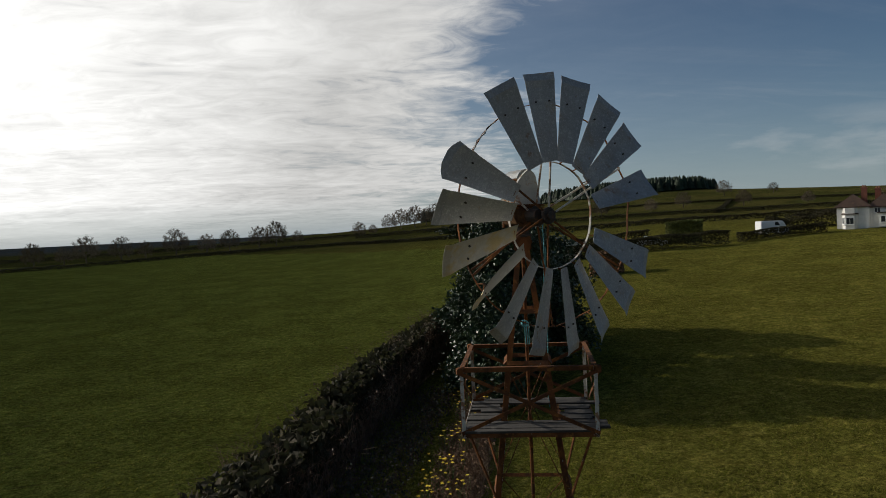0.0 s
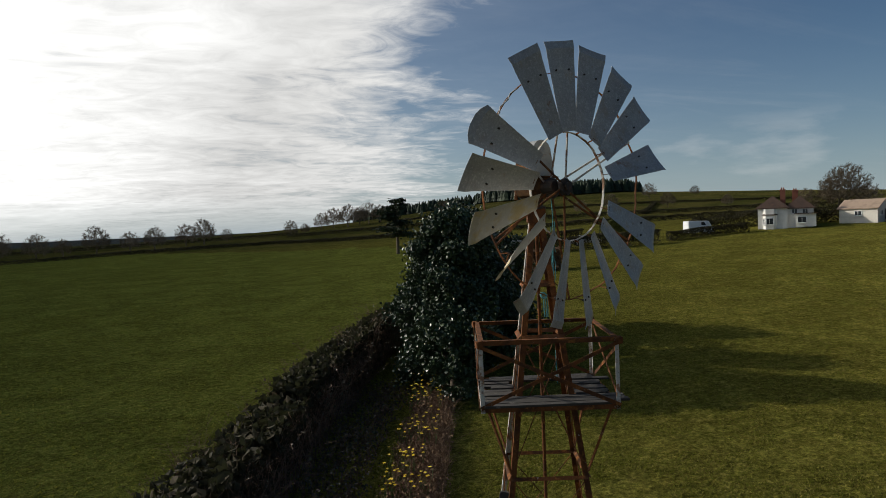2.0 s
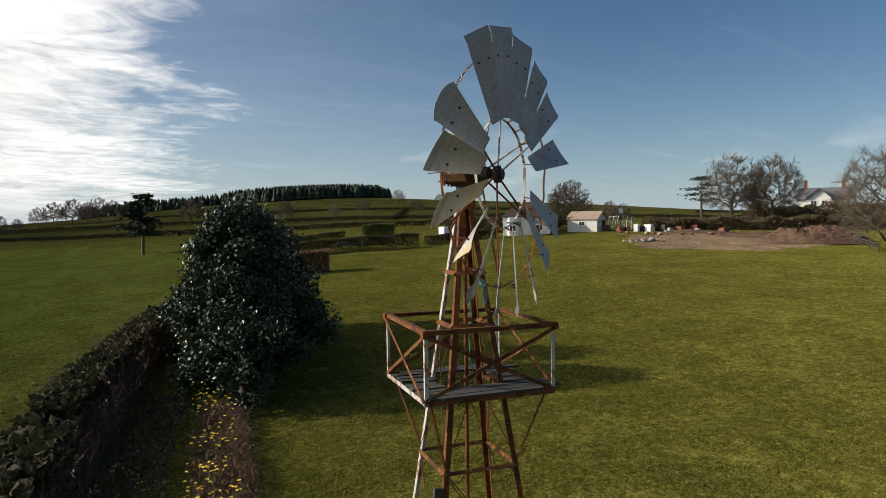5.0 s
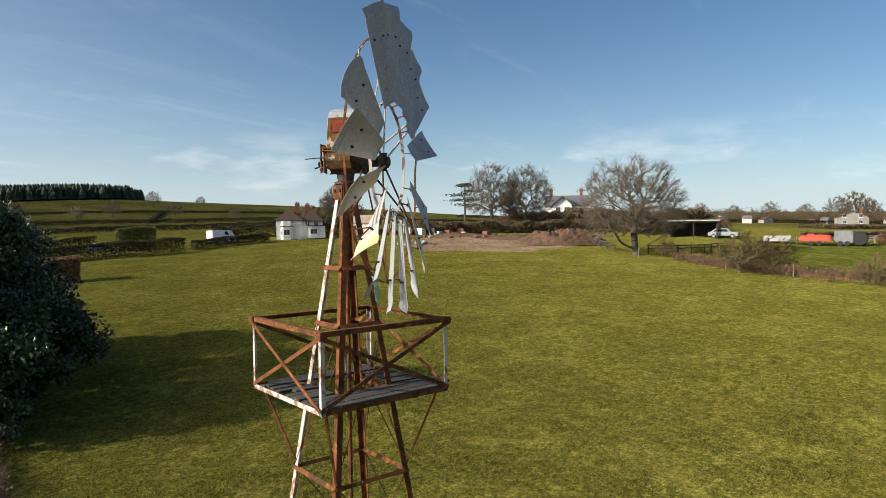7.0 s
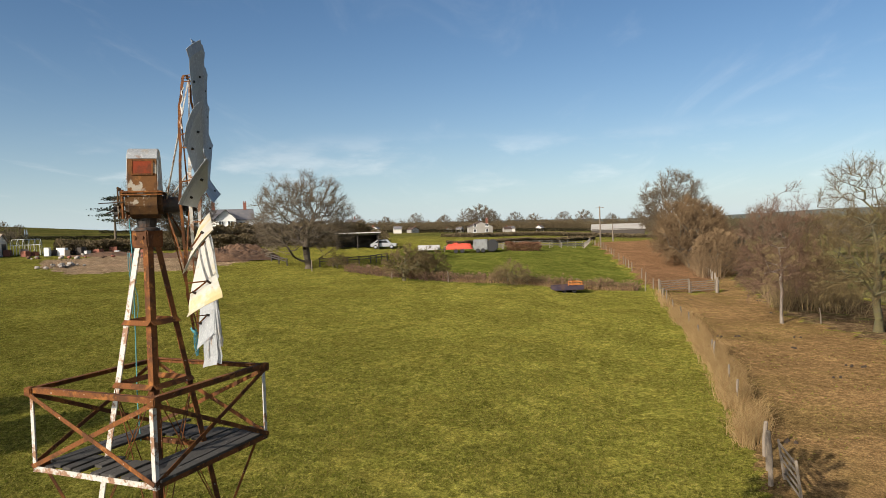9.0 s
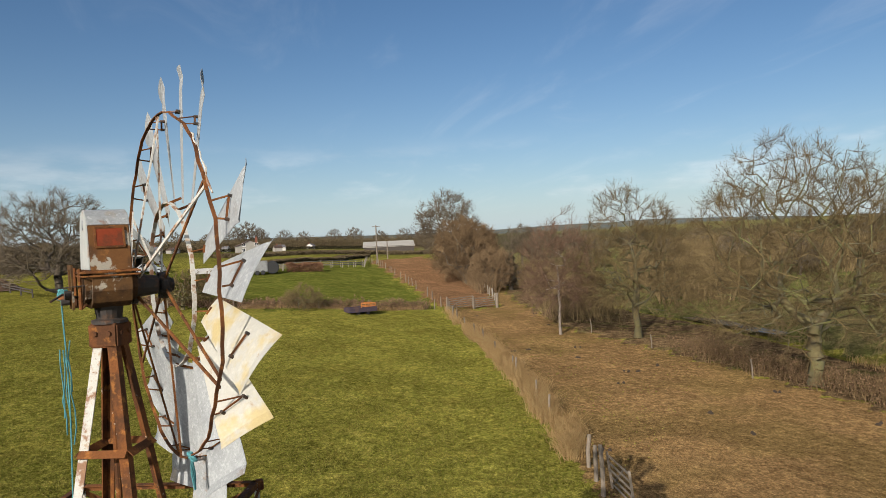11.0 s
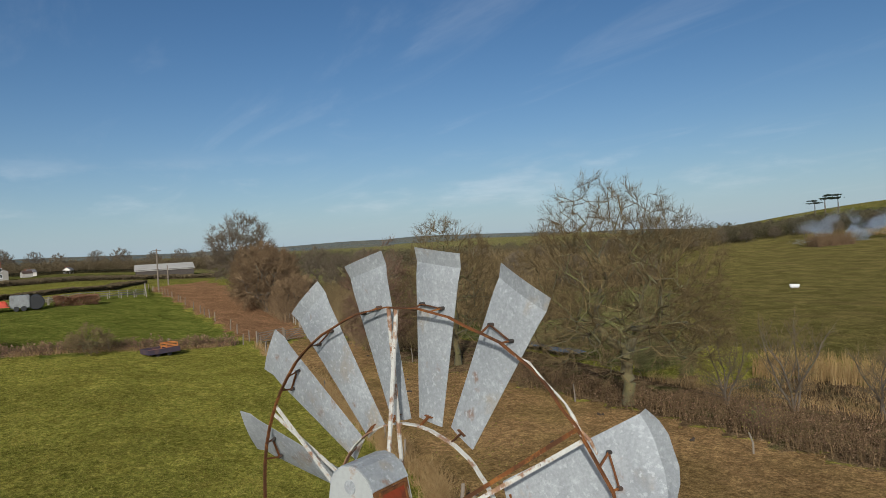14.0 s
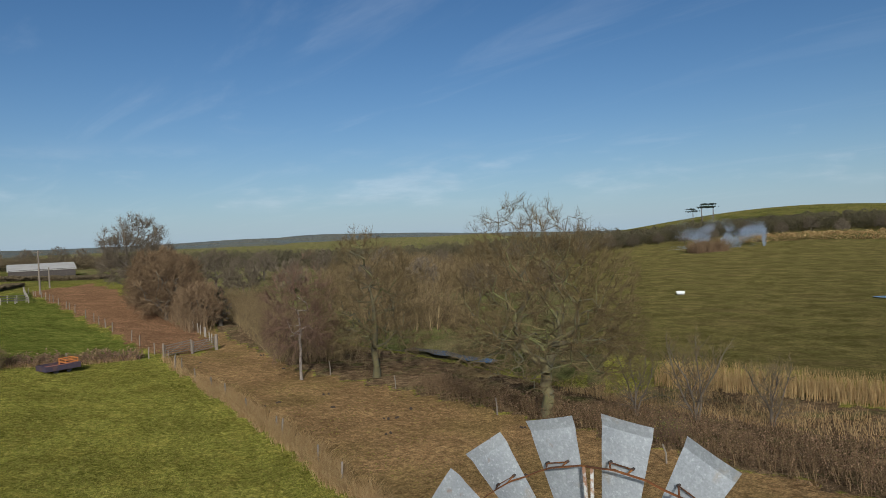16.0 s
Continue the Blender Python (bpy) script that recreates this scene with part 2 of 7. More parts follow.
M_BIRCH = material("birch_bark", (0.21, 0.17, 0.135), 0.85, 0, [((0.07, 0.055, 0.045), 3.0, 0.55, 0.66, 0.9), ((0.30, 0.20, 0.15), 1.0, 0.5, 0.7, 0.6)], (14, 0.2), 0.006, 12)
M_TWIG_GREY = island_material("twigs_grey_brown", [(0.080, 0.060, 0.040), (0.130, 0.100, 0.064), (0.175, 0.138, 0.092)], 0.9, 0.3)
M_TWIG_OLIVE = island_material("twigs_olive", [(0.095, 0.062, 0.030), (0.160, 0.112, 0.050), (0.215, 0.155, 0.072)], 0.9, 0.3)
M_TWIG_RED = island_material("twigs_red_brown", [(0.070, 0.040, 0.026), (0.135, 0.078, 0.048), (0.20, 0.125, 0.08)], 0.9, 0.3)
M_TWIG_DARK = island_material("twigs_dark_olive", [(0.070, 0.046, 0.021), (0.120, 0.084, 0.035), (0.175, 0.128, 0.054)], 0.9, 0.3)
M_BRAMBLE = island_material("bramble_stems", [(0.060, 0.036, 0.017), (0.110, 0.068, 0.030), (0.185, 0.124, 0.056)], 0.9, 0.3)
M_TWIG_GOLD = island_material("twigs_golden", [(0.105, 0.064, 0.034), (0.165, 0.105, 0.052), (0.215, 0.145, 0.078)], 0.9, 0.3)
M_HOLLY = island_material("glossy_evergreen_leaf", [(0.016, 0.028, 0.012), (0.030, 0.054, 0.019), (0.050, 0.070, 0.028)], 0.40, 0.4)
M_NEEDLE = island_material("dark_needles", [(0.010, 0.018, 0.010), (0.020, 0.033, 0.015), (0.03, 0.045, 0.02)], 0.8, 0.3)
M_DRY = island_material("dry_straw", [(0.26, 0.150, 0.060), (0.39, 0.25, 0.105), (0.50, 0.36, 0.17)], 0.9, 0.3, (0.30, 0.19, 0.08))
M_REED = island_material("dry_reed", [(0.30, 0.18, 0.07), (0.42, 0.27, 0.11), (0.52, 0.37, 0.17)], 0.9, 0.3, (0.35, 0.23, 0.10))
M_DEAD = island_material("dead_bracken", [(0.11, 0.06, 0.033), (0.18, 0.105, 0.058), (0.26, 0.17, 0.10)], 0.9, 0.3)
M_IVY = island_material("hedge_leaf", [(0.026, 0.036, 0.014), (0.070, 0.050, 0.026), (0.150, 0.085, 0.050), (0.04, 0.052, 0.02)], 0.55, 0.4)
M_DAFF = island_material("daffodil_petal", [(0.75, 0.48, 0.01), (0.85, 0.60, 0.02), (0.85, 0.65, 0.06)], 0.6, 0.3)
M_GREENLEAF = island_material("spring_leaf", [(0.05, 0.09, 0.02), (0.08, 0.14, 0.03)], 0.6, 0.4, (0.08, 0.14, 0.02))
M_RENDER = material("white_render", (0.78, 0.76, 0.71), 0.9, 0, [((0.62, 0.60, 0.55), 0.4, 0.45, 0.7, 0.5)], (6, 0.05))
M_VILLAGE = material("weathered_house_wall", (0.29, 0.27, 0.235), 0.9, 0, [((0.24, 0.22, 0.19), 0.3, 0.42, 0.65, 0.7)], (6, 0.08), vary=0.3)
M_CREAM = material("cream_render", (0.66, 0.62, 0.54), 0.9, 0, [((0.55, 0.51, 0.44), 0.4, 0.45, 0.7, 0.5)], (6, 0.05), vary=0.08)
M_TILE = material("brown_roof_tile", (0.060, 0.034, 0.023), 0.9, 0, [((0.036, 0.022, 0.017), 0.8, 0.45, 0.65, 0.7), ((0.11, 0.062, 0.040), 3, 0.5, 0.7, 0.5)], (8, 0.2), 0.02, 6, vary=0.15)
M_TILE_PALE = material("faded_roof_tile", (0.34, 0.25, 0.18), 0.85, 0, [((0.24, 0.17, 0.12), 0.8, 0.45, 0.65, 0.7)], (8, 0.15), 0.02, 6)
M_SLATE = material("grey_slate", (0.12, 0.115, 0.12), 0.7, 0, [((0.18, 0.16, 0.15), 0.8, 0.45, 0.65, 0.6)], (8, 0.15), 0.02, 6, vary=0.15)
M_BRICK = material("red_brick", (0.25, 0.09, 0.055), 0.9, 0, [((0.16, 0.06, 0.04), 2, 0.45, 0.65, 0.6)], (10, 0.2), 0.01, 8)
M_WINDOW = material("window_glass_dark", (0.03, 0.035, 0.04), 0.08, 0, sheen_spec=0.8)
M_WHITE = material("white_paint", (0.78, 0.77, 0.74), 0.6, 0, [((0.6, 0.58, 0.53), 1.5, 0.5, 0.7, 0.4)], (10, 0.05))
M_BLUE = material("faded_dark_paint", (0.045, 0.032, 0.045), 0.7, 0.1, [((0.09, 0.05, 0.04), 2, 0.5, 0.65, 0.7)], (20, 0.2), 0.004, 20)
M_RED_SHEET = material("red_tarpaulin", (0.48, 0.06, 0.025), 0.7, 0, [((0.33, 0.035, 0.02), 0.8, 0.45, 0.65, 0.6)], (6, 0.1))
M_ROOFSHEET = material("pale_corrugated_sheet", (0.48, 0.47, 0.45), 0.7, 0.1, [((0.33, 0.30, 0.26), 0.5, 0.45, 0.7, 0.6)], (8, 0.1))
M_DARKWOOD = material("dark_timber", (0.05, 0.04, 0.033), 0.9, 0, [((0.10, 0.08, 0.06), 2, 0.5, 0.7, 0.6)], (15, 0.2))
M_SOIL = material("brown_subsoil", (0.115, 0.062, 0.034), 0.98, 0, [((0.060, 0.034, 0.021), 0.9, 0.42, 0.65, 0.8), ((0.19, 0.115, 0.066), 2.5, 0.52, 0.7, 0.6)], (9, 0.25), 0.12, 2.2)
M_STONE = material("grey_rubble", (0.27, 0.24, 0.205), 0.95, 0, [((0.25, 0.20, 0.16), 2, 0.45, 0.65, 0.6)], (9, 0.2), 0.02, 9, vary=0.3)
M_TYRE = material("tyre_rubber", (0.02, 0.02, 0.02), 0.85)
M_CARWHITE = material("white_car_paint", (0.75, 0.75, 0.75), 0.3, 0, sheen_spec=0.6)
M_CARGREY = material("silver_car_paint", (0.45, 0.46, 0.47), 0.3, 0.3, sheen_spec=0.6)
M_WATER = material("muddy_water", (0.05, 0.06, 0.065), 0.06, 0, bump=0.02, bump_scale=1.4, sheen_spec=0.6)
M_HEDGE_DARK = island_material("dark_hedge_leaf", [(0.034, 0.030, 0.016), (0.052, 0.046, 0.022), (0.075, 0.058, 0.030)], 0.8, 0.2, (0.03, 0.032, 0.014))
M_HEDGE_BROWN = island_material("brown_hedge_leaf", [(0.10, 0.072, 0.04), (0.145, 0.108, 0.058), (0.185, 0.14, 0.075)], 0.85, 0.2, (0.16, 0.12, 0.06))
M_WOODLAND = island_material("mixed_woodland", [(0.07, 0.066, 0.034), (0.10, 0.084, 0.048), (0.13, 0.11, 0.06), (0.155, 0.125, 0.075)], 0.9, 0.2, (0.08, 0.07, 0.035))
M_CYPRESS = island_material("yellow_green_cypress", [(0.07, 0.08, 0.015), (0.13, 0.14, 0.025), (0.18, 0.18, 0.035)], 0.8)

# ---------------------------------------------------------------- mesh helpers
def part(name, bm, mat, parent=None, label="", smooth=False):
    """Links a bmesh as one mesh object, under parent where given."""
    me = bpy.data.meshes.new(name)
    bm.to_mesh(me)
    bm.free()
    me.materials.append(mat)
    if smooth:
        for p in me.polygons:
            p.use_smooth = True
    ob = new(name, me)
    if parent is not None:
        ob.parent = parent
    if label:
        tagged(ob, label)
    return ob


def mesh_part(name, verts, faces, mat, parent=None, label="", smooth=False):
    me = bpy.data.meshes.new(name)
    me.from_pydata(verts, [], faces)
    me.materials.append(mat)
    if smooth:
        for p in me.polygons:
            p.use_smooth = True
    ob = new(name, me)
    if parent is not None:
        ob.parent = parent
    if label:
        tagged(ob, label)
    return ob


def thing(name, label, category, place=(0, 0, 0), turn=0.0, group="", kind=""):
    """An Empty at the base of a thing that parents its parts."""
    ob = new(name)
    ob.matrix_basis = pose(*place, 0, 0, turn)
    ob.empty_display_size = 0.2
    return tagged(ob, label, category, group, kind)


def axes_of(a, b, side=(0, 0, 1)):
    z = (Vector(b) - Vector(a)).normalized()
    x = Vector(side).cross(z)
    if x.length < 1e-3:
        x = Vector((1, 0, 0)).cross(z)
    x.normalize()
    return x, z.cross(x), z


def add_box(bm, centre, size, m=None, bevel=0.0):
    r = bmesh.ops.create_cube(bm, size=1.0)
    mat = Matrix.Translation(centre) @ Matrix.Diagonal((*size, 1))
    bmesh.ops.transform(bm, matrix=(m @ mat) if m else mat, verts=r["verts"])
    if bevel:
        es = list({e for v in r["verts"] for e in v.link_edges})
        bmesh.ops.bevel(bm, geom=es, offset=bevel, segments=2, affect="EDGES", clamp_overlap=True)


def add_bar(bm, a, b, w, t=None, side=(0, 0, 1)):
    """A flat or square bar from a to b."""
    a, b = Vector(a), Vector(b)
    x, y, z = axes_of(a, b, side)
    t = t or w
    vs = [bm.verts.new(p + x * sx * w / 2 + y * sy * t / 2) for p in (a, b) for sx, sy in ((-1, -1), (1, -1), (1, 1), (-1, 1))]
    for i in range(4):
        j = (i + 1) % 4
        bm.faces.new((vs[i], vs[j], vs[4 + j], vs[4 + i]))
    bm.faces.new(vs[3::-1])
    bm.faces.new(vs[4:])


def add_angle(bm, a, b, w, t, out):
    """An angle iron from a to b; its corner points along out."""
    a, b = Vector(a), Vector(b)
    z = (b - a).normalized()
    o = Vector(out)
    o = (o - z * o.dot(z)).normalized()
    s = z.cross(o)
    d1, d2 = (-o + s).normalized(), (-o - s).normalized()
    prof = [Vector((0, 0, 0)), d1 * w, d1 * w + d2 * t, d1 * t + d2 * t, d2 * w + d1 * t, d2 * w]
    vs = [[bm.verts.new(p + q) for q in prof] for p in (a, b)]
    n = len(prof)
    for i in range(n):
        j = (i + 1) % n
        bm.faces.new((vs[0][i], vs[0][j], vs[1][j], vs[1][i]))
    for v, order in ((vs[0], 1), (vs[1], -1)):
        bm.faces.new([v[i] for i in (0, 1, 2, 3)][::order])
        bm.faces.new([v[i] for i in (0, 3, 4, 5)][::order])


def add_tube(bm, points, radii, sides=6, cap=True, closed=False):
    """A round rod through points."""
    pts = [Vector(p) for p in points]
    if not hasattr(radii, "__len__"):
        radii = [radii] * len(pts)
    rings, ref = [], None
    n = len(pts)
    for i, p in enumerate(pts):
        d = (pts[(i + 1) % n] - pts[i - 1]) if closed else (pts[min(i + 1, n - 1)] - pts[max(i - 1, 0)])
        d.normalize()
        if ref is None:
            ref = Vector((0, 0, 1)) if abs(d.z) < 0.9 else Vector((1, 0, 0))
        x = (ref - d * ref.dot(d)).normalized()
        ref, y = x, d.cross(x)
        rings.append([bm.verts.new(p + (x * math.cos(k * math.tau / sides) + y * math.sin(k * math.tau / sides)) * radii[i]) for k in range(sides)])
    for i in range(n if closed else n - 1):
        a, b = rings[i], rings[(i + 1) % n]
        for k in range(sides):
            j = (k + 1) % sides
            bm.faces.new((a[k], a[j], b[j], b[k]))
    if cap and not closed:
        bm.faces.new(rings[0][::-1])
        bm.faces.new(rings[-1])


def add_disc(bm, centre, axis, r, thick, sides=20, bevel=0.0):
    c, d = Vector(centre), Vector(axis).normalized()
    if bevel:
        add_tube(bm, [c - d * thick / 2, c - d * (thick / 2 - bevel), c + d * (thick / 2 - bevel), c + d * thick / 2], [r - bevel, r, r, r - bevel], sides)
    else:
        add_tube(bm, [c - d * thick / 2, c + d * thick / 2], r, sides)


def add_prism(bm, outline, axis_a, axis_b, depth_axis, depth, origin=(0, 0, 0), bevel=0.0):
    """An outline of (u, v) drawn on two axes and given depth."""
    o, A, B, D = Vector(origin), Vector(axis_a), Vector(axis_b), Vector(depth_axis)
    lo = [bm.verts.new(o + A * u + B * v - D * depth / 2) for u, v in outline]
    hi = [bm.verts.new(o + A * u + B * v + D * depth / 2) for u, v in outline]
    n = len(outline)
    fs = [bm.faces.new(lo[::-1]), bm.faces.new(hi)]
    for i in range(n):
        j = (i + 1) % n
        fs.append(bm.faces.new((lo[i], lo[j], hi[j], hi[i])))
    bmesh.ops.recalc_face_normals(bm, faces=fs)
    if bevel:
        es = [e for e in fs[0].edges] + [e for e in fs[1].edges]
        bmesh.ops.bevel(bm, geom=es, offset=bevel, segments=2, affect="EDGES", clamp_overlap=True)

# ---------------------------------------------------------------- shape of the land
SLOPES = [(-180, 0.0), (-60, 0.0), (-22, 0.012), (0, 0.02), (20, 0.042), (32, 0.054), (44, 0.062), (52, 0.064), (75, 0.058), (92, 0.048), (103, 0.03), (112, 0.012), (125, 0.002), (150, -0.004), (180, 0.0)]
# heading, distance, height, reach along and across the line of sight
HILLS = [(24, 650, 17, 150, 120), (41, 520, 12, 140, 130), (8, 560, 4, 200, 120), (80, 1500, 15, 420, 700), (119.5, 2700, 24, 420, 170), (128, 2600, 24, 420, 260), (133, 1600, 6, 420, 300), (112, 1400, 7, 200, 110), (122, 1250, 11, 200, 130), (136, 900, 9, 150, 120), (158, 450, 19, 95, 80), (178, 520, 10, 120, 110)]


def heading_xy(deg, r):
    return r * math.sin(radians(deg)), r * math.cos(radians(deg))


def land(x, y):
    r, a = math.hypot(x, y), math.degrees(math.atan2(x, y))
    s = 0.0
    for (a0, v0), (a1, v1) in zip(SLOPES, SLOPES[1:]):
        if a0 <= a <= a1:
            u = (a - a0) / (a1 - a0)
            s = v0 + (v1 - v0) * u * u * (3 - 2 * u)
            break
    h = s * max(0.0, min(r, 115.0) - 10)
    if r > 150:
        for deg, d, top, along, across in HILLS:
            cx, cy = heading_xy(deg, d)
            ux, uy = cx / d, cy / d
            p, q = (x - cx) * ux + (y - cy) * uy, (x - cx) * uy - (y - cy) * ux
            h += top * math.exp(-0.5 * ((p / along) ** 2 + (q / across) ** 2))
        h += min(1.0, (r - 150) / 400) * 2.0 * noise.noise((x * 0.006, y * 0.006, 3.0))
    # the river's bed
    if -60 < y < -30 and 10 < x < 140:
        d = abs(y - river_y(x))
        h -= 1.1 * math.exp(-(d / 2.6) ** 2) * min(1, (x - 10) / 15)
    h += 0.05 * noise.noise((x * 0.35, y * 0.35, 0.0)) * min(1, r / 6)
    return h


def river_y(x):
    return -40.5 + 1.6 * math.sin(x * 0.09)


def on_land(x, y, up=0.0):
    return Vector((x, y, land(x, y) + up))


def inside(poly, x, y):
    c, j = False, len(poly) - 1
    for i in range(len(poly)):
        (xi, yi), (xj, yj) = poly[i], poly[j]
        if (yi > y) != (yj > y) and x < (xj - xi) * (y - yi) / (yj - yi) + xi:
            c = not c
        j = i
    return c


FENCE = [(-14, -9.6), (2, -10), (15.6, -11.4), (21.9, -13.0), (29.0, -14.4), (42.2, -16.5), (56.5, -17.6), (62, -18.4)]
TRACK = FENCE + [(65.5, -25.4), (95, -32), (130, -40), (130, -44), (95, -36), (75, -30), (50, -26), (34, -28), (21, -28.5), (12, -28), (-14, -30)]
PLOUGHED = [(62.5, -18), (152, -23), (178, -42), (74, -27.5), (65.5, -25)]
LUSH = [(62.5, -17.5), (62.5, -1), (66, 10), (104, 13), (112, -10), (152, -22.5)]
DIRT = [(66, 45), (72, 53), (80, 58), (92, 52), (93, 40), (86, 31), (74, 33), (70, 37)]
BANK = [(50, -26), (34, -28), (21, -28.5), (12, -28), (-14, -30), (-14, -44), (20, -44), (36, -38.5), (75, -38), (130, -46), (95, -36), (75, -30)]
VALLEY = [(30, -42), (75, -40), (130, -48), (175, -46), (900, -150), (800, -700), (330, -480), (180, -240), (105, -130), (55, -80)]
RIVERSIDE = [(2, -53), (40, -50), (60, -78), (112, -132), (190, -250), (150, -330), (-40, -330), (-60, -70)]
WEST = [(-40, -30), (-9.5, -4), (-6.8, 9), (-3.8, 16), (-0.2, 25), (3.5, 33), (10, 52), (26, 95), (36, 130), (-60, 260), (-260, 200), (-260, -60)]


def build_ground():
    na, rings = 500, [0.0]
    r = 1.0
    while r < 4600:
        rings.append(r)
        r *= 1.045
    verts, faces = [(0, 0, land(0, 0))], []
    for r in rings[1:]:
        for i in range(na):
            x, y = heading_xy(i * 360 / na, r)
            verts.append((x, y, land(x, y)))
    for i in range(na):
        faces.append((0, 1 + (i + 1) % na, 1 + i))
    for k in range(len(rings) - 2):
        a, b = 1 + k * na, 1 + (k + 1) * na
        for i in range(na):
            j = (i + 1) % na
            faces.append((a + i, a + j, b + j, b + i))
    me = bpy.data.meshes.new("ground")
    me.from_pydata(verts, [], faces)
    for p in me.polygons:
        p.use_smooth = True
    for name, poly in (("track", TRACK), ("ploughed", PLOUGHED), ("lush", LUSH), ("dirt", DIRT), ("bank", BANK), ("west", WEST), ("valley", VALLEY), ("riverside", RIVERSIDE)):
        att = me.attributes.new(name, "FLOAT", "POINT")
        xs, ys = [p[0] for p in poly], [p[1] for p in poly]
        x0, x1, y0, y1 = min(xs), max(xs), min(ys), max(ys)
        att.data.foreach_set("value", [1.0 if x0 < v[0] < x1 and y0 < v[1] < y1 and inside(poly, v[0], v[1]) else 0.0 for v in verts])
    ob = new("ground", me)
    me.materials.append(ground_material())
    return tagged(ob, "short green meadow grass with bare brown track and ploughed strip", "ground", kind="structure")


def ground_material():
    m = bpy.data.materials.new("pasture")
    m.use_nodes = True
    nt = m.node_tree
    N, L = nt.nodes.new, nt.links.new
    b = nt.nodes["Principled BSDF"]
    b.inputs["Roughness"].default_value, b.inputs["Specular IOR Level"].default_value, b.inputs["Diffuse Roughness"].default_value = 0.95, 0.0, 1.0
    pos = N("ShaderNodeTexCoord").outputs["Object"]

    def tex(scale, detail=4.0, rough=0.6, warp=0.0, stretch=None, turn=0.0):
        v = pos
        if stretch:
            mp = N("ShaderNodeMapping")
            mp.inputs["Scale"].default_value, mp.inputs["Rotation"].default_value = stretch, (0, 0, turn)
            L(pos, mp.inputs[0])
            v = mp.outputs[0]
        n = N("ShaderNodeTexNoise")
        n.inputs["Scale"].default_value, n.inputs["Detail"].default_value, n.inputs["Roughness"].default_value, n.inputs["Distortion"].default_value = scale, detail, rough, warp
        L(v, n.inputs["Vector"])
        return n.outputs[0]

    def rng(v, lo, hi, a=0.0, c=1.0):
        r = N("ShaderNodeMapRange")
        r.interpolation_type = "SMOOTHSTEP"
        L(v, r.inputs[0])
        for i, x in zip((1, 2, 3, 4), (lo, hi, a, c)):
            r.inputs[i].default_value = x
        return r.outputs[0]

    def mix(fac, a, c):
        x = N("ShaderNodeMix")
        x.data_type = "RGBA"
        L(fac, x.inputs[0])
        for s, v in ((6, a), (7, c)):
            if isinstance(v, tuple):
                x.inputs[s].default_value = (*v, 1)
            else:
                L(v, x.inputs[s])
        return x.outputs[2]

    def mul(a, c):
        x = N("ShaderNodeMath")
        x.operation = "MULTIPLY"
        for s, v in ((0, a), (1, c)):
            if isinstance(v, float):
                x.inputs[s].default_value = v
            else:
                L(v, x.inputs[s])
        return x.outputs[0]

    def scale(c, f):
        g = N("ShaderNodeVectorMath")
        g.operation = "SCALE"
        L(c, g.inputs[0]), L(f, g.inputs["Scale"])
        return g.outputs[0]

    def field(name, soft):
        a = N("ShaderNodeAttribute")
        a.attribute_name = name
        x = N("ShaderNodeMath")
        x.operation = "ADD"
        L(a.outputs["Fac"], x.inputs[0]), L(rng(tex(soft, 5, 0.7), 0.3, 0.7, -0.3, 0.3), x.inputs[1])
        return rng(x.outputs[0], 0.35, 0.65)

    fine, clump, patch, broad = tex(26, 6, 0.75), tex(4.2, 5, 0.7, 0.4), tex(0.55, 5, 0.65, 0.5), tex(0.035, 4, 0.6)
    grass = mix(rng(clump, 0.35, 0.68), (0.120, 0.118, 0.020), (0.218, 0.197, 0.040))
    grass = mix(rng(patch, 0.45, 0.72, 0, 0.6), grass, (0.245, 0.202, 0.040))
    grass = mix(rng(tex(1.5, 5, 0.7, 0.5), 0.53, 0.66, 0, 0.6), grass, (0.285, 0.240, 0.056))
    grass = mix(rng(tex(1.1, 5, 0.7, 0.3), 0.54, 0.68, 0, 0.6), grass, (0.102, 0.106, 0.018))
    grass = mix(rng(tex(9.0, 4, 0.7), 0.62, 0.74, 0, 0.5), grass, (0.21, 0.185, 0.075))
    # fields far away differ in their green
    far = mix(rng(broad, 0.4, 0.6), (0.060, 0.064, 0.016), (0.105, 0.094, 0.026))
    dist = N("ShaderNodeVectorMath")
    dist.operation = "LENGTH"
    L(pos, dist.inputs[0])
    colour = mix(rng(dist.outputs["Value"], 90, 260), grass, mix(rng(tex(0.15, 5, 0.7), 0.45, 0.7, 0, 0.6), far, (0.115, 0.095, 0.035)))
    # wooded slopes at the edge of sight, with distance haze painted into their blue-grey colour
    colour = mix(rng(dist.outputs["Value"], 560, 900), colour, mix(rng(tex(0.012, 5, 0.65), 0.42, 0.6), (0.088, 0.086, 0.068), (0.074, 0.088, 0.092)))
    # the field beyond the hedge: darker green with bare wheel marks
    west = mix(rng(tex(3.0, 5, 0.7, 0.3), 0.35, 0.7), (0.125, 0.148, 0.026), (0.225, 0.228, 0.045))
    west = mix(rng(tex(1.1, 5, 0.65, 0.4, (1, 2.6, 1), 0.5), 0.56, 0.72, 0, 0.55), west, (0.11, 0.085, 0.04))
    west = mix(rng(tex(5.0, 5, 0.75, 0.4, (1, 1.8, 1), 0.5), 0.53, 0.66, 0, 0.7), west, (0.060, 0.058, 0.018))
    west = mix(rng(tex(12.0, 4, 0.75), 0.55, 0.68, 0, 0.6), west, (0.30, 0.29, 0.075))
    colour = mix(field("west", 1.5), colour, west)
    # the valley floor: rough brown and olive pasture
    valley = mix(rng(tex(0.09, 5, 0.65), 0.4, 0.62), (0.108, 0.092, 0.040), (0.095, 0.096, 0.030))
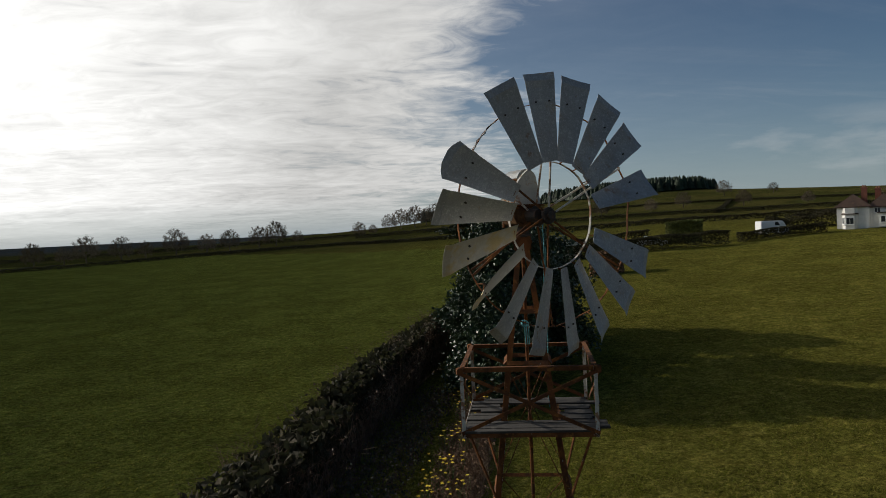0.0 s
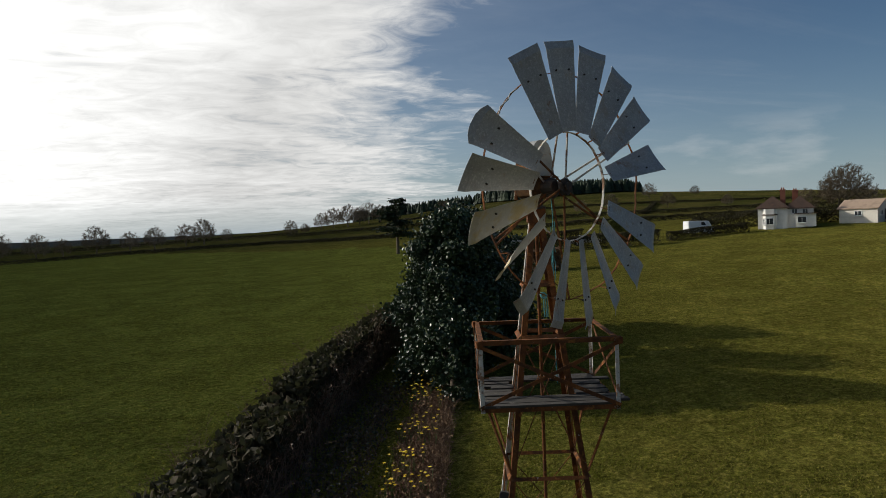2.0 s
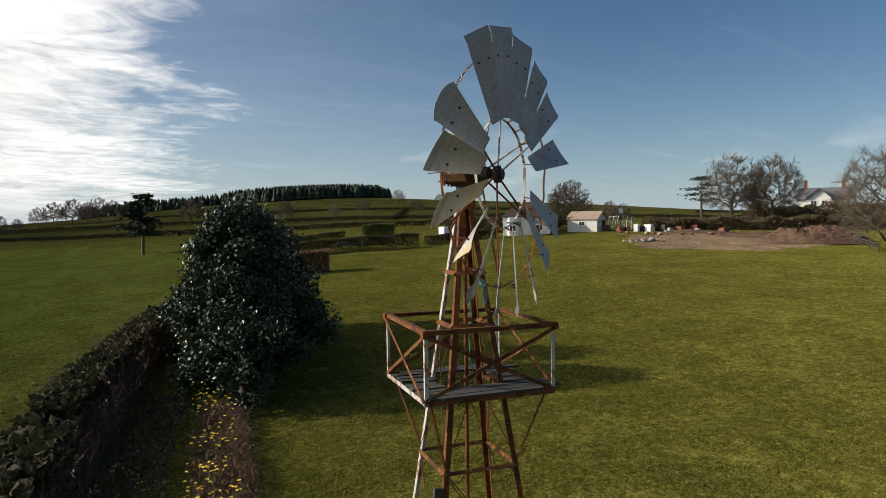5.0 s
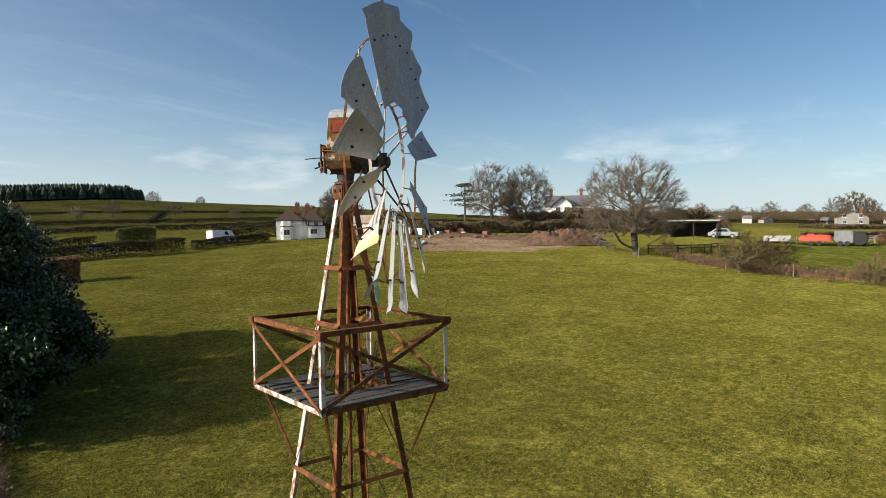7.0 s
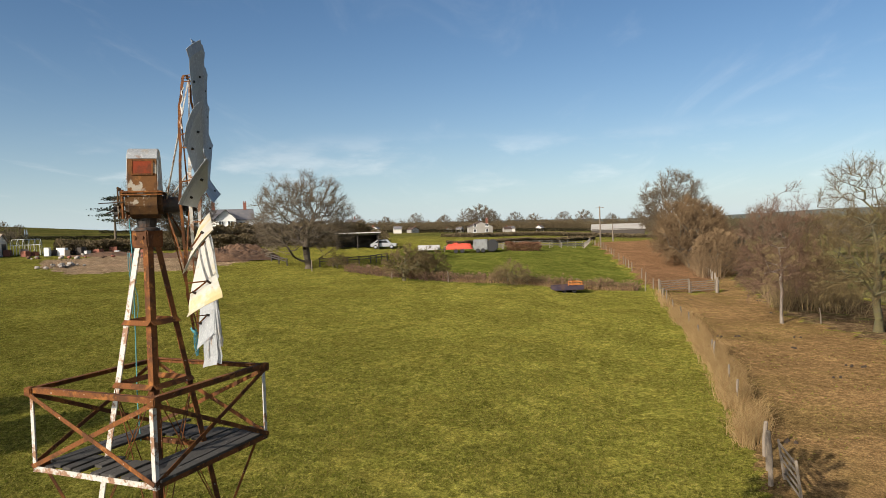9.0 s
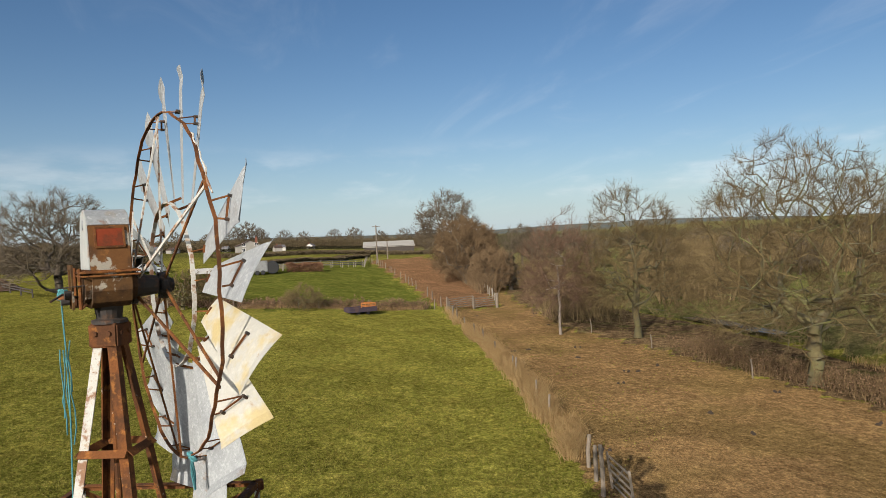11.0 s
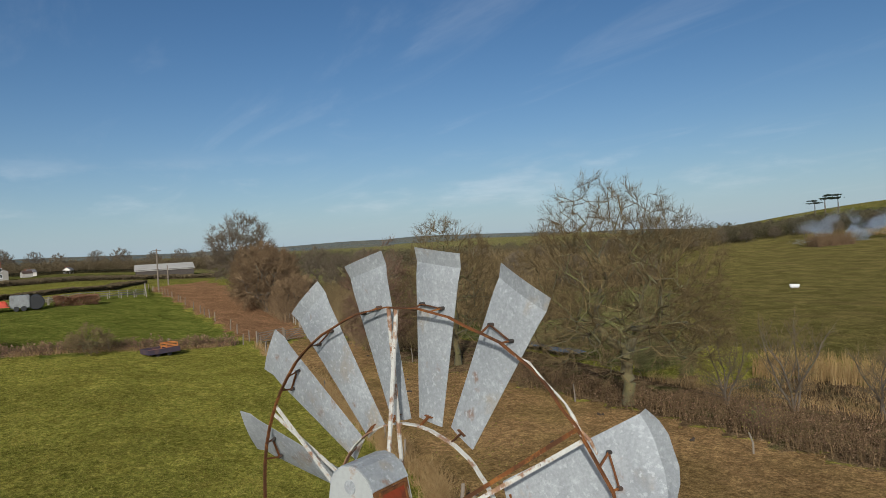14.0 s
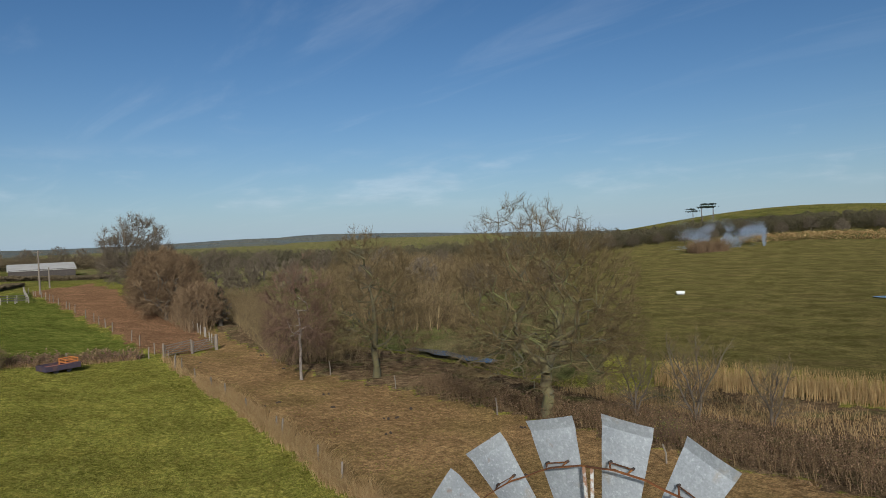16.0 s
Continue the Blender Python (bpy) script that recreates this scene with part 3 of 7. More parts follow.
    valley = mix(rng(tex(0.6, 5, 0.7), 0.5, 0.7, 0, 0.6), valley, (0.18, 0.14, 0.066))
    colour = mix(field("valley", 0.03), colour, valley)
    # the pasture over the river: dull green with brown streaks
    rough = mix(rng(tex(0.35, 5, 0.65, 0.3), 0.36, 0.66), (0.080, 0.070, 0.021), (0.120, 0.098, 0.033))
    rough = mix(rng(tex(0.07, 5, 0.7, 0.4, (1, 2.4, 1), 0.4), 0.5, 0.68, 0, 0.6), rough, (0.135, 0.100, 0.040))
    colour = mix(field("riverside", 0.05), colour, rough)
    lush = mix(rng(tex(1.2, 4, 0.6), 0.35, 0.7), (0.082, 0.094, 0.017), (0.132, 0.134, 0.027))
    colour = mix(field("lush", 0.8), colour, lush)
    track = mix(rng(tex(2.3, 5, 0.7, 0.4), 0.35, 0.68), (0.172, 0.104, 0.044), (0.245, 0.156, 0.070))
    track = mix(rng(tex(0.12, 4, 0.6), 0.45, 0.62, 0, 0.55), track, (0.16, 0.112, 0.040))
    track = mix(rng(tex(13, 3, 0.7), 0.66, 0.74, 0, 0.6), track, (0.31, 0.23, 0.13))
    track = mix(rng(tex(7, 3, 0.7), 0.66, 0.76, 0, 0.6), track, (0.085, 0.05, 0.026))
    colour = mix(field("track", 1.2), colour, track)
    plough = mix(rng(tex(1.6, 5, 0.7, 0.2, (1, 4, 1), 0.2), 0.35, 0.7), (0.150, 0.080, 0.040), (0.235, 0.135, 0.070))
    colour = mix(field("ploughed", 1.0), colour, plough)
    dirt = mix(rng(tex(1.6, 5, 0.7), 0.35, 0.7), (0.25, 0.165, 0.098), (0.38, 0.275, 0.175))
    colour = mix(field("dirt", 0.8), colour, dirt)
    bank = mix(rng(tex(1.4, 5, 0.7), 0.35, 0.7), (0.085, 0.055, 0.03), (0.19, 0.13, 0.07))
    bank = mix(rng(tex(0.4, 4, 0.6), 0.5, 0.7, 0, 0.6), bank, (0.09, 0.10, 0.03))
    colour = mix(field("bank", 1.2), colour, bank)
    colour = scale(colour, rng(tex(2.1, 5, 0.72, 0.6), 0.36, 0.66, 0.60, 0.98))
    colour = scale(colour, rng(tex(0.22, 4, 0.6, 0.4), 0.38, 0.64, 0.84, 1.12))
    colour = scale(colour, rng(tex(8.0, 4, 0.75, 0.3), 0.36, 0.64, 0.66, 1.36))
    colour = scale(colour, rng(fine, 0.28, 0.72, 0.52, 1.64))
    colour = scale(colour, rng(tex(70, 3, 0.8), 0.3, 0.7, 0.76, 1.30))
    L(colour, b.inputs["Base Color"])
    bump = N("ShaderNodeBump")
    bump.inputs["Distance"].default_value = 0.07
    hsum = N("ShaderNodeMath")
    hsum.operation = "ADD"
    L(mul(fine, 0.6), hsum.inputs[0]), L(mul(clump, 2.6), hsum.inputs[1])
    L(hsum.outputs[0], bump.inputs["Height"])
    L(bump.outputs[0], b.inputs["Normal"])
    return m


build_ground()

# ---------------------------------------------------------------- the wind pump
AXIS = Vector((0.363, -0.932, 0.0)).normalized()        # the way the wheel faces
LAT = Vector((0.932, 0.363, 0.0)).normalized()          # to the right, seen from in front
UP = Vector((0, 0, 1))
HUB = Vector((0.264, -0.440, 8.652))
PLAT_TURN = -17.6                                       # the platform's sides
E1 = Vector((math.cos(radians(PLAT_TURN)), math.sin(radians(PLAT_TURN)), 0))
E2 = Vector((-E1.y, E1.x, 0))
RAIL_Z, FLOOR_Z, HALF = 6.98, 6.24, 0.76


def rim(theta, r, off=0.0):
    """A point of the wheel: theta in degrees clockwise from the top, seen from in front."""
    a = radians(theta)
    return HUB + LAT * math.sin(a) * r + UP * math.cos(a) * r + AXIS * off


def leg_half(z):
    return 0.085 + 0.124 * (8.25 - z)


def leg_at(sx, sy, z):
    h = leg_half(z)
    return E1 * sx * h + E2 * sy * h + UP * z


def build_tower():
    tw = thing("wind_pump_tower", "rusted steel lattice tower of a wind pump standing in grass", "tower")
    corners = [(-1, -1), (1, -1), (1, 1), (-1, 1)]
    for i, (sx, sy) in enumerate(corners):
        bm = bmesh.new()
        add_angle(bm, leg_at(sx, sy, -0.15), leg_at(sx, sy, 8.3), 0.065, 0.009, E1 * sx + E2 * sy)
        part("leg", bm, M_FLAKED if i == 3 else M_RUST, tw, "leg with flaking white paint" if i == 3 else "")
    for z in (7.55, 6.95, 5.35, 4.0, 2.5, 0.9):
        for i in range(4):
            a, b = corners[i], corners[(i + 1) % 4]
            bm = bmesh.new()
            add_angle(bm, leg_at(*a, z), leg_at(*b, z), 0.045 if z < 6 else 0.06, 0.006, UP)
            part("girt", bm, M_RUST, tw)
    for z0, z1 in ((5.35, 6.9), (4.0, 5.35), (2.5, 4.0), (0.9, 2.5)):
        for i in range(4):
            a, b = corners[i], corners[(i + 1) % 4]
            for p, q in ((a, b), (b, a)):
                bm = bmesh.new()
                add_tube(bm, [leg_at(*p, z0), leg_at(*q, z1)], 0.006, 5)
                part("brace_rod", bm, M_RUST, tw)
    # pump rod and its pipe in the middle
    bm = bmesh.new()
    add_tube(bm, [(0, 0, -0.1), (0, 0, 8.26)], 0.022, 8)
    part("pump_rod", bm, M_RUST, tw)
    # a plank fixed beside one leg
    bm = bmesh.new()
    a, b = leg_at(-1, -1, 0.2), leg_at(-1, -1, 5.2)
    add_bar(bm, a - E1 * 0.10, b - E1 * 0.06, 0.05, 0.10, E1)
    part("ladder_stile", bm, M_BOARD, tw, "weathered grey wooden stile")
    # the bolted cap on top
    bm = bmesh.new()
    add_box(bm, (0, 0, 8.335), (0.21, 0.21, 0.17), pose(0, 0, 0, 0, 0, PLAT_TURN), 0.012)
    part("tower_cap", bm, M_RUST, tw)
    for sx in (-1, 1):
        for ax, ay in ((E1, E2), (E2, E1), (-E1, E2), (-E2, E1)):
            bm = bmesh.new()
            add_disc(bm, Vector((0, 0, 8.35)) + ax * 0.108 + ay * sx * 0.05, ax, 0.018, 0.02, 6)
            part("bolt", bm, M_RUST, tw)
    # struts from the legs out to the platform's corners
    for sx, sy in corners:
        bm = bmesh.new()
        add_bar(bm, leg_at(sx, sy, 5.4), E1 * sx * HALF * 0.9 + E2 * sy * HALF * 0.9 + UP * (FLOOR_Z - 0.03), 0.022, 0.022)
        part("corner_strut", bm, M_RUST, tw)
    return tw


def build_platform():
    pf = thing("service_platform", "square rusted service platform with crossed rails and grey boards", "platform", (0, 0, FLOOR_Z))
    pf.matrix_basis = pose(0, 0, 0)
    cs = [(-1, -1), (1, -1), (1, 1), (-1, 1)]

    def corner(c, z):
        return E1 * c[0] * HALF + E2 * c[1] * HALF + UP * z
    for i, c in enumerate(cs):
        bm = bmesh.new()
        add_angle(bm, corner(c, FLOOR_Z - 0.05), corner(c, RAIL_Z), 0.042, 0.006, E1 * c[0] + E2 * c[1])
        part("corner_post", bm, M_FLAKED, pf, "corner post with flaking white paint")
    for i in range(4):
        a, b = cs[i], cs[(i + 1) % 4]
        out = (corner(a, 0) + corner(b, 0)).normalized()
        bm = bmesh.new()
        add_angle(bm, corner(a, RAIL_Z + 0.006), corner(b, RAIL_Z + 0.006), 0.052, 0.007, out + UP)
        part("top_rail", bm, M_RUST, pf)
        bm = bmesh.new()
        add_angle(bm, corner(a, FLOOR_Z - 0.045), corner(b, FLOOR_Z - 0.045), 0.05, 0.007, out - UP)
        part("floor_beam", bm, M_FLAKED if i in (3,) else M_RUST, pf)
        for p, q, off in ((a, b, 0.0), (b, a, 0.014)):
            bm = bmesh.new()
            add_bar(bm, corner(p, FLOOR_Z) + out * (0.004 + off), corner(q, RAIL_Z - 0.05) + out * (0.004 + off), 0.042, 0.006, out)
            part("cross_brace", bm, M_RUST, pf)
        # bracket plates where the rails meet
        bm = bmesh.new()
        add_box(bm, corner(a, RAIL_Z - 0.03), (0.07, 0.07, 0.08), None, 0.008)
        part("corner_bracket", bm, M_RUST, pf)
    # boards on all sides, open over the middle
    rnd = random.Random(5)
    m = Matrix.Rotation(radians(PLAT_TURN), 4, "Z")
    for y in np.arange(-0.72, 0.73, 0.118):
        spans = [(-0.74, 0.74)] if abs(y) > 0.36 else [(-0.74, -0.36), (0.36, 0.74)]
        for x0, x1 in spans:
            over = 0.14 if (rnd.random() < 0.25 and x1 > 0.7) else rnd.uniform(-0.02, 0.03)
            bm = bmesh.new()
            if rnd.random() < 0.12:
                x0 += rnd.uniform(0.06, 0.16)
            add_box(bm, ((x0 + x1 + over) / 2, y, FLOOR_Z + rnd.uniform(0, 0.02)), (x1 - x0 + over, rnd.uniform(0.092, 0.110), 0.026), m @ Matrix.Rotation(radians(rnd.uniform(-1.4, 1.4)), 4, "Z"), 0.004)
            part("board", bm, M_BOARD, pf)
    for x in (-0.36, 0.36):
        bm = bmesh.new()
        add_box(bm, (x, 0, FLOOR_Z - 0.04), (0.045, 1.46, 0.045), m)
        part("joist", bm, M_RUST, pf)
    return pf


def blade_mesh(bm, theta, chord_out=0.39, chord_in=0.205, pitch=18.0, r0=0.62, r1=1.62, clip=0.0, bend=None, twist=0.0, curl=0.0):
    """One sail: a thin, slightly dished plate, set across the wheel's plane, with a folded lip at the tip."""
    a = radians(theta)
    rad = LAT * math.sin(a) + UP * math.cos(a)
    tan = LAT * math.cos(a) - UP * math.sin(a)
    nu, nv = 6, 12
    grid = []
    for j in range(nv + 1):
        v = j / nv
        r = r0 + (r1 - r0) * v
        w = chord_in + (chord_out - chord_in) * v
        p = radians(pitch + twist * v)
        ch, nrm = tan * math.cos(p) + AXIS * math.sin(p), AXIS * math.cos(p) - tan * math.sin(p)
        row = []
        for i in range(nu + 1):
            u = i / nu - 0.5
            cut = max(0.0, abs(u) - 0.25) * clip * v ** 8
            dish = -0.035 * w * (1 - (2 * u) ** 2)
            reach = ch * u * w
            if curl:
                b = p + radians(curl) * u * 0.5
                reach = (tan * math.cos(b) + AXIS * math.sin(b)) * u * w
            q = HUB + rad * (r - cut) + reach + nrm * dish + AXIS * 0.05
            if j == nv:
                q = q - nrm * 0.012
            if j == nv - 1:
                q = q + nrm * 0.008
            if bend:
                k = max(0.0, v - bend[0]) / (1 - bend[0])
                q = q + nrm * bend[1] * k * k + tan * bend[2] * k * k - rad * bend[3] * k * k
            row.append((q, nrm))
        grid.append(row)
    top = [[bm.verts.new(q) for q, n in row] for row in grid]
    bot = [[bm.verts.new(q - n * 0.003) for q, n in row] for row in grid]
    for j in range(nv):
        for i in range(nu):
            bm.faces.new((top[j][i], top[j][i + 1], top[j + 1][i + 1], top[j + 1][i]))
            bm.faces.new((bot[j][i + 1], bot[j][i], bot[j + 1][i], bot[j + 1][i + 1]))
    ring_t = [top[0][i] for i in range(nu + 1)] + [top[j][nu] for j in range(1, nv + 1)] + [top[nv][i] for i in range(nu - 1, -1, -1)] + [top[j][0] for j in range(nv - 1, 0, -1)]
    ring_b = [bot[0][i] for i in range(nu + 1)] + [bot[j][nu] for j in range(1, nv + 1)] + [bot[nv][i] for i in range(nu - 1, -1, -1)] + [bot[j][0] for j in range(nv - 1, 0, -1)]
    n = len(ring_t)
    for i in range(n):
        j = (i + 1) % n
        bm.faces.new((ring_t[j], ring_t[i], ring_b[i], ring_b[j]))


def build_wheel():
    wh = thing("sail_rotor", "multi-blade galvanised wind wheel with two sails missing and rusty rings", "windmill rotor")
    missing = {93, 313}
    bends = {233: (0.55, 0.04, 0.0, 0.03), 213: (0.75, -0.05, 0.0, 0.02)}
    rnd = random.Random(3)
    for k in range(18):
        th = (-7 + 20 * k) % 360
        off = {73: 3.5, 293: 0.0, 333: -0.5, 353: 0.3, 53: 0.0}.get(th, 1.0)
        if th in missing:
            continue
        bm = bmesh.new()
        pit = {293: 16, 273: 28, 253: 34, 233: 32, 213: 26, 193: 25, 173: 27, 153: 24, 133: 18, 73: 27, 53: 10, 33: 10}.get(th, 14)
        real_pitch, real_twist = pit + rnd.uniform(-2, 2), 24 if th == 233 else rnd.uniform(-4, 3)
        blade_mesh(bm, th + off + rnd.uniform(-0.5, 0.5), (0.42 if 240 < th < 300 else 0.37 if th == 233 else 0.39) + rnd.uniform(-0.015, 0.015), pitch=real_pitch, clip=0.3 if th == 293 else 0.0, bend=bends.get(th), curl=10 if th == 253 else 0.0, r1=1.55 if th == 233 else 1.62, twist=real_twist)
        sail = part("sail", bm, M_STAINED if th in (233, 253) else M_GALV, wh, "crumpled yellow-stained galvanised sail" if th in bends else "")
        # bracket of flat iron between the outer ring and the sail, with its bolts
        a = radians(th + off)
        rad, tan = LAT * math.sin(a) + UP * math.cos(a), LAT * math.cos(a) - UP * math.sin(a)
        p = radians(real_pitch + real_twist * 0.6)
        ch, nrm = tan * math.cos(p) + AXIS * math.sin(p), AXIS * math.cos(p) - tan * math.sin(p)
        mid = HUB + rad * 1.30 + AXIS * 0.05 - nrm * 0.034
        bm = bmesh.new()
        add_bar(bm, mid - ch * 0.09, mid + ch * 0.09, 0.014, 0.005, rad)
        if th != 253:
            add_bar(bm, mid - ch * 0.085, rim(th + off, 1.29, -0.075) - tan * 0.06, 0.012, 0.005, rad)
            add_bar(bm, mid + ch * 0.085, rim(th + off, 1.29, -0.075) + tan * 0.06, 0.012, 0.005, rad)
        part("sail_bracket", bm, M_RUST, wh)
        for u in (-0.085, 0.085):
            bm = bmesh.new()
            add_disc(bm, mid + ch * u + nrm * 0.016, nrm, 0.011, 0.05, 8)
            part("bolt", bm, M_BLACK, sail)
        mid = HUB + rad * 0.655 + AXIS * 0.05 - nrm * 0.016
        bm = bmesh.new()
        add_bar(bm, mid - ch * 0.03, mid + ch * 0.03, 0.018, 0.006, rad)
        add_bar(bm, mid, rim(th + off, 0.62, -0.05), 0.018, 0.006, tan)
        part("inner_bracket", bm, M_RUST, wh)
    # rings of flat bar
    for r, off, w in ((1.29, -0.08, 0.023), (0.62, -0.055, 0.03)):
        bm = bmesh.new()
        n = 72
        lo = []
        for i in range(n):
            wob = (0.006 * math.sin(i * 0.9) + 0.004 * math.sin(i * 2.3)) * (1.0 if r > 1 else 0.3)
            th = i * 360 / n
            lo.append([bm.verts.new(rim(th, r + wob + dr, off + do + wob)) for dr, do in ((-0.004, -w / 2), (0.004, -w / 2), (0.004, w / 2), (-0.004, w / 2))])
        for i in range(n):
            a, b = lo[i], lo[(i + 1) % n]
            for k in range(4):
                bm.faces.new((a[k], a[(k + 1) % 4], b[(k + 1) % 4], b[k]))
        bmesh.ops.recalc_face_normals(bm, faces=bm.faces[:])
        part("outer_ring" if r > 1 else "inner_ring", bm, M_FLAKED if r < 1 else M_RUST, wh)
    # six arms, each of two rods that meet at the outer ring
    for k in range(6):
        th = 3 + 60 * k
        for off, at in ((-0.11, 0.09), (-0.32, 0.10)):
            bm = bmesh.new()
            d = 2.2 if off > -0.2 else -2.2
            add_bar(bm, rim(th + d * 3, at, off), rim(th + d * 0.6, 1.29, -0.07), 0.022, 0.012, AXIS)
            part("arm", bm, M_FLAKED if k in (0, 1) or (k == 5 and off < -0.2) else M_RUST, wh)
    # the hub: a shaft with two flanges
    bm = bmesh.new()
    add_tube(bm, [HUB - AXIS * 0.42, HUB - AXIS * 0.04], 0.05, 14)
    part("shaft", bm, M_BLACK, wh)
    for off, size in ((-0.11, 0.10), (-0.32, 0.125)):
        bm = bmesh.new()
        add_disc(bm, HUB + AXIS * off, AXIS, size, 0.06, 20, 0.015)
        flange = part("hub_flange", bm, M_BLACK, wh)
        for i in range(6):
            bm = bmesh.new()
            add_disc(bm, rim(3 + 60 * i, 0.085, off), AXIS, 0.014, 0.08, 6)
            part("bolt", bm, M_BLACK, flange)
    # broken stub of a sail left on the ring
    bm = bmesh.new()
    add_tube(bm, [rim(298 + 3 * i, 1.296 + 0.012 * math.sin(i * 1.9), -0.066 + 0.01 * math.cos(i * 2.3)) for i in range(10)], [0.006, 0.009, 0.005, 0.010, 0.005, 0.006, 0.010, 0.005, 0.007, 0.004], 6)
    part("bent_strap", bm, M_FLAKED, wh)
    return wh


def build_gearbox():
    gb = thing("gearbox", "rusty windmill gearbox under a pale rounded hood with a red-brown panel", "gearbox")
    c = Vector((0.0, 0.0, 0.0))
    # turntable neck
    bm = bmesh.new()
    add_tube(bm, [(0, 0, 8.33), (0, 0, 8.355), (0, 0, 8.365), (0, 0, 8.47)], [0.12, 0.12, 0.085, 0.10], 16)
    part("turntable", bm, M_BLACK, gb, smooth=False)
    # body: rounded trough
    body = [(-0.205, 0.0), (-0.212, -0.13), (-0.17, -0.21), (-0.09, -0.25), (0.09, -0.25), (0.17, -0.21), (0.212, -0.13), (0.205, 0.0)]
    bm = bmesh.new()
    add_prism(bm, body, LAT, UP, AXIS, 0.33, (0, 0, 8.70), 0.04)
    part("gear_case", bm, M_BODY, gb)
    bm = bmesh.new()
    add_box(bm, (0, 0, 0), (0.425, 0.345, 0.016), Matrix.Translation((0, 0, 8.705)) @ Matrix(((LAT.x, -AXIS.x, 0, 0), (LAT.y, -AXIS.y, 0, 0), (0, 0, 1, 0), (0, 0, 0, 1))), 0.005)
    part("case_flange", bm, M_RUST, gb)
    # hood: an arched strip between two flat end plates
    hood = [(-0.20, 0.0), (-0.17, 0.20), (-0.145, 0.31), (-0.112, 0.37), (-0.06, 0.408), (0.0, 0.42), (0.06, 0.408), (0.112, 0.37), (0.145, 0.31), (0.17, 0.20), (0.20, 0.0)]
    bm = bmesh.new()
    add_prism(bm, hood, LAT, UP, AXIS, 0.265, (0, 0, 8.714), 0.006)
    hd = part("hood", bm, M_STRIP, gb, "arched hood with rust and flaked pale paint")
    for side in (-1, 1):
        bm = bmesh.new()
        add_prism(bm, [(u * 0.975, v * 0.985 + 0.003) for u, v in hood], LAT, UP, AXIS, 0.010, Vector((0, 0, 8.714)) + AXIS * side * 0.135, 0.003)
        part("end_plate", bm, M_HOOD, hd, "pale grey-white end plate")
        bm = bmesh.new()
        add_disc(bm, Vector((0, 0, 9.03)) + AXIS * side * 0.142, AXIS, 0.036, 0.006, 14)
        part("cover_disc", bm, M_GALV, hd)
    # the pale top sheet that laps over the arch
    top = [p for p in hood if p[1] > 0.30]
    bm = bmesh.new()
    add_prism(bm, [(u * 1.03, v + 0.004) for u, v in top] + [(u * 0.97, v - 0.006) for u, v in top[::-1]], LAT, UP, AXIS, 0.268, (0, 0, 8.714))
    part("top_sheet", bm, M_GALV, hd, "blue-grey lapped top sheet")
    # red panels on the sloping sides, each with a thin frame
    for side in (-1, 1):

        def at_side(v, out):
            u = 0.17 + 0.03 * (0.20 - v) / 0.20 if v < 0.20 else 0.17 - 0.025 * (v - 0.20) / 0.11
            return LAT * side * (u + out) + UP * (8.714 + v)
        bm = bmesh.new()
        add_bar(bm, at_side(0.165, 0.004), at_side(0.285, 0.004), 0.17, 0.010, LAT)
        part("red_panel", bm, M_RED_PANEL, hd)
        bm = bmesh.new()
        for v in (0.158, 0.292):
            add_bar(bm, at_side(v, 0.006) - AXIS * 0.094, at_side(v, 0.006) + AXIS * 0.094, 0.014, 0.014, LAT)
        for k in (-0.091, 0.091):
            add_bar(bm, at_side(0.158, 0.006) + AXIS * k, at_side(0.292, 0.006) + AXIS * k, 0.014, 0.014, LAT)
        part("panel_frame", bm, M_RUST, hd)
    # tie rods round the case
    for z in (8.70, 8.675):
        bm = bmesh.new()
        ring = [LAT * 0.222 + AXIS * 0.175, LAT * 0.222 - AXIS * 0.19, -LAT * 0.225 - AXIS * 0.19, -LAT * 0.225 + AXIS * 0.175]
        add_tube(bm, [p + UP * z for p in ring], 0.007, 6, closed=True)
        part("tie_rod", bm, M_RUST, gb)
    for k in (-0.12, 0.10):
        bm = bmesh.new()
        add_tube(bm, [Vector((0, 0, 8.45)) - AXIS * 0.192 + LAT * k, Vector((0, 0, 8.73)) - AXIS * 0.192 + LAT * k], 0.013, 7)
        part("bracket_rod", bm, M_RUST, gb)
    # forward bearing housing and a tie round the case
    bm = bmesh.new()
    add_tube(bm, [Vector((0, 0, 8.58)) + AXIS * 0.13, Vector((0, 0, 8.58)) + AXIS * 0.18, Vector((0, 0, 8.58)) + AXIS * 0.33], [0.10, 0.085, 0.07], 14)
    part("bearing_housing", bm, M_BLACK, gb)
    # tail frame behind: upright bracket, spring and the long arm
    bk = -AXIS
    base = Vector((0, 0, 8.45))
    bm = bmesh.new()
    for off in (-0.10, 0.04):
        add_bar(bm, base + bk * 0.235 + LAT * off, base + bk * 0.235 + LAT * off + UP * 0.30, 0.03, 0.012, bk)
    add_bar(bm, base + bk * 0.235 - LAT * 0.11 + UP * 0.29, base + bk * 0.235 + LAT * 0.05 + UP * 0.29, 0.035, 0.012, bk)
    add_bar(bm, base + bk * 0.235 - LAT * 0.11 + UP * 0.12, base + bk * 0.235 + LAT * 0.05 + UP * 0.12, 0.03, 0.012, bk)
    part("tail_bracket", bm, M_BODY, gb)
    bm = bmesh.new()
    add_disc(bm, base + bk * 0.26 - LAT * 0.05 + UP * 0.10, bk, 0.03, 0.04, 12)
    add_disc(bm, base + bk * 0.27 + LAT * 0.02 + UP * 0.05, bk, 0.022, 0.05, 10)
    part("pulley", bm, M_BLACK, gb)
    bm = bmesh.new()
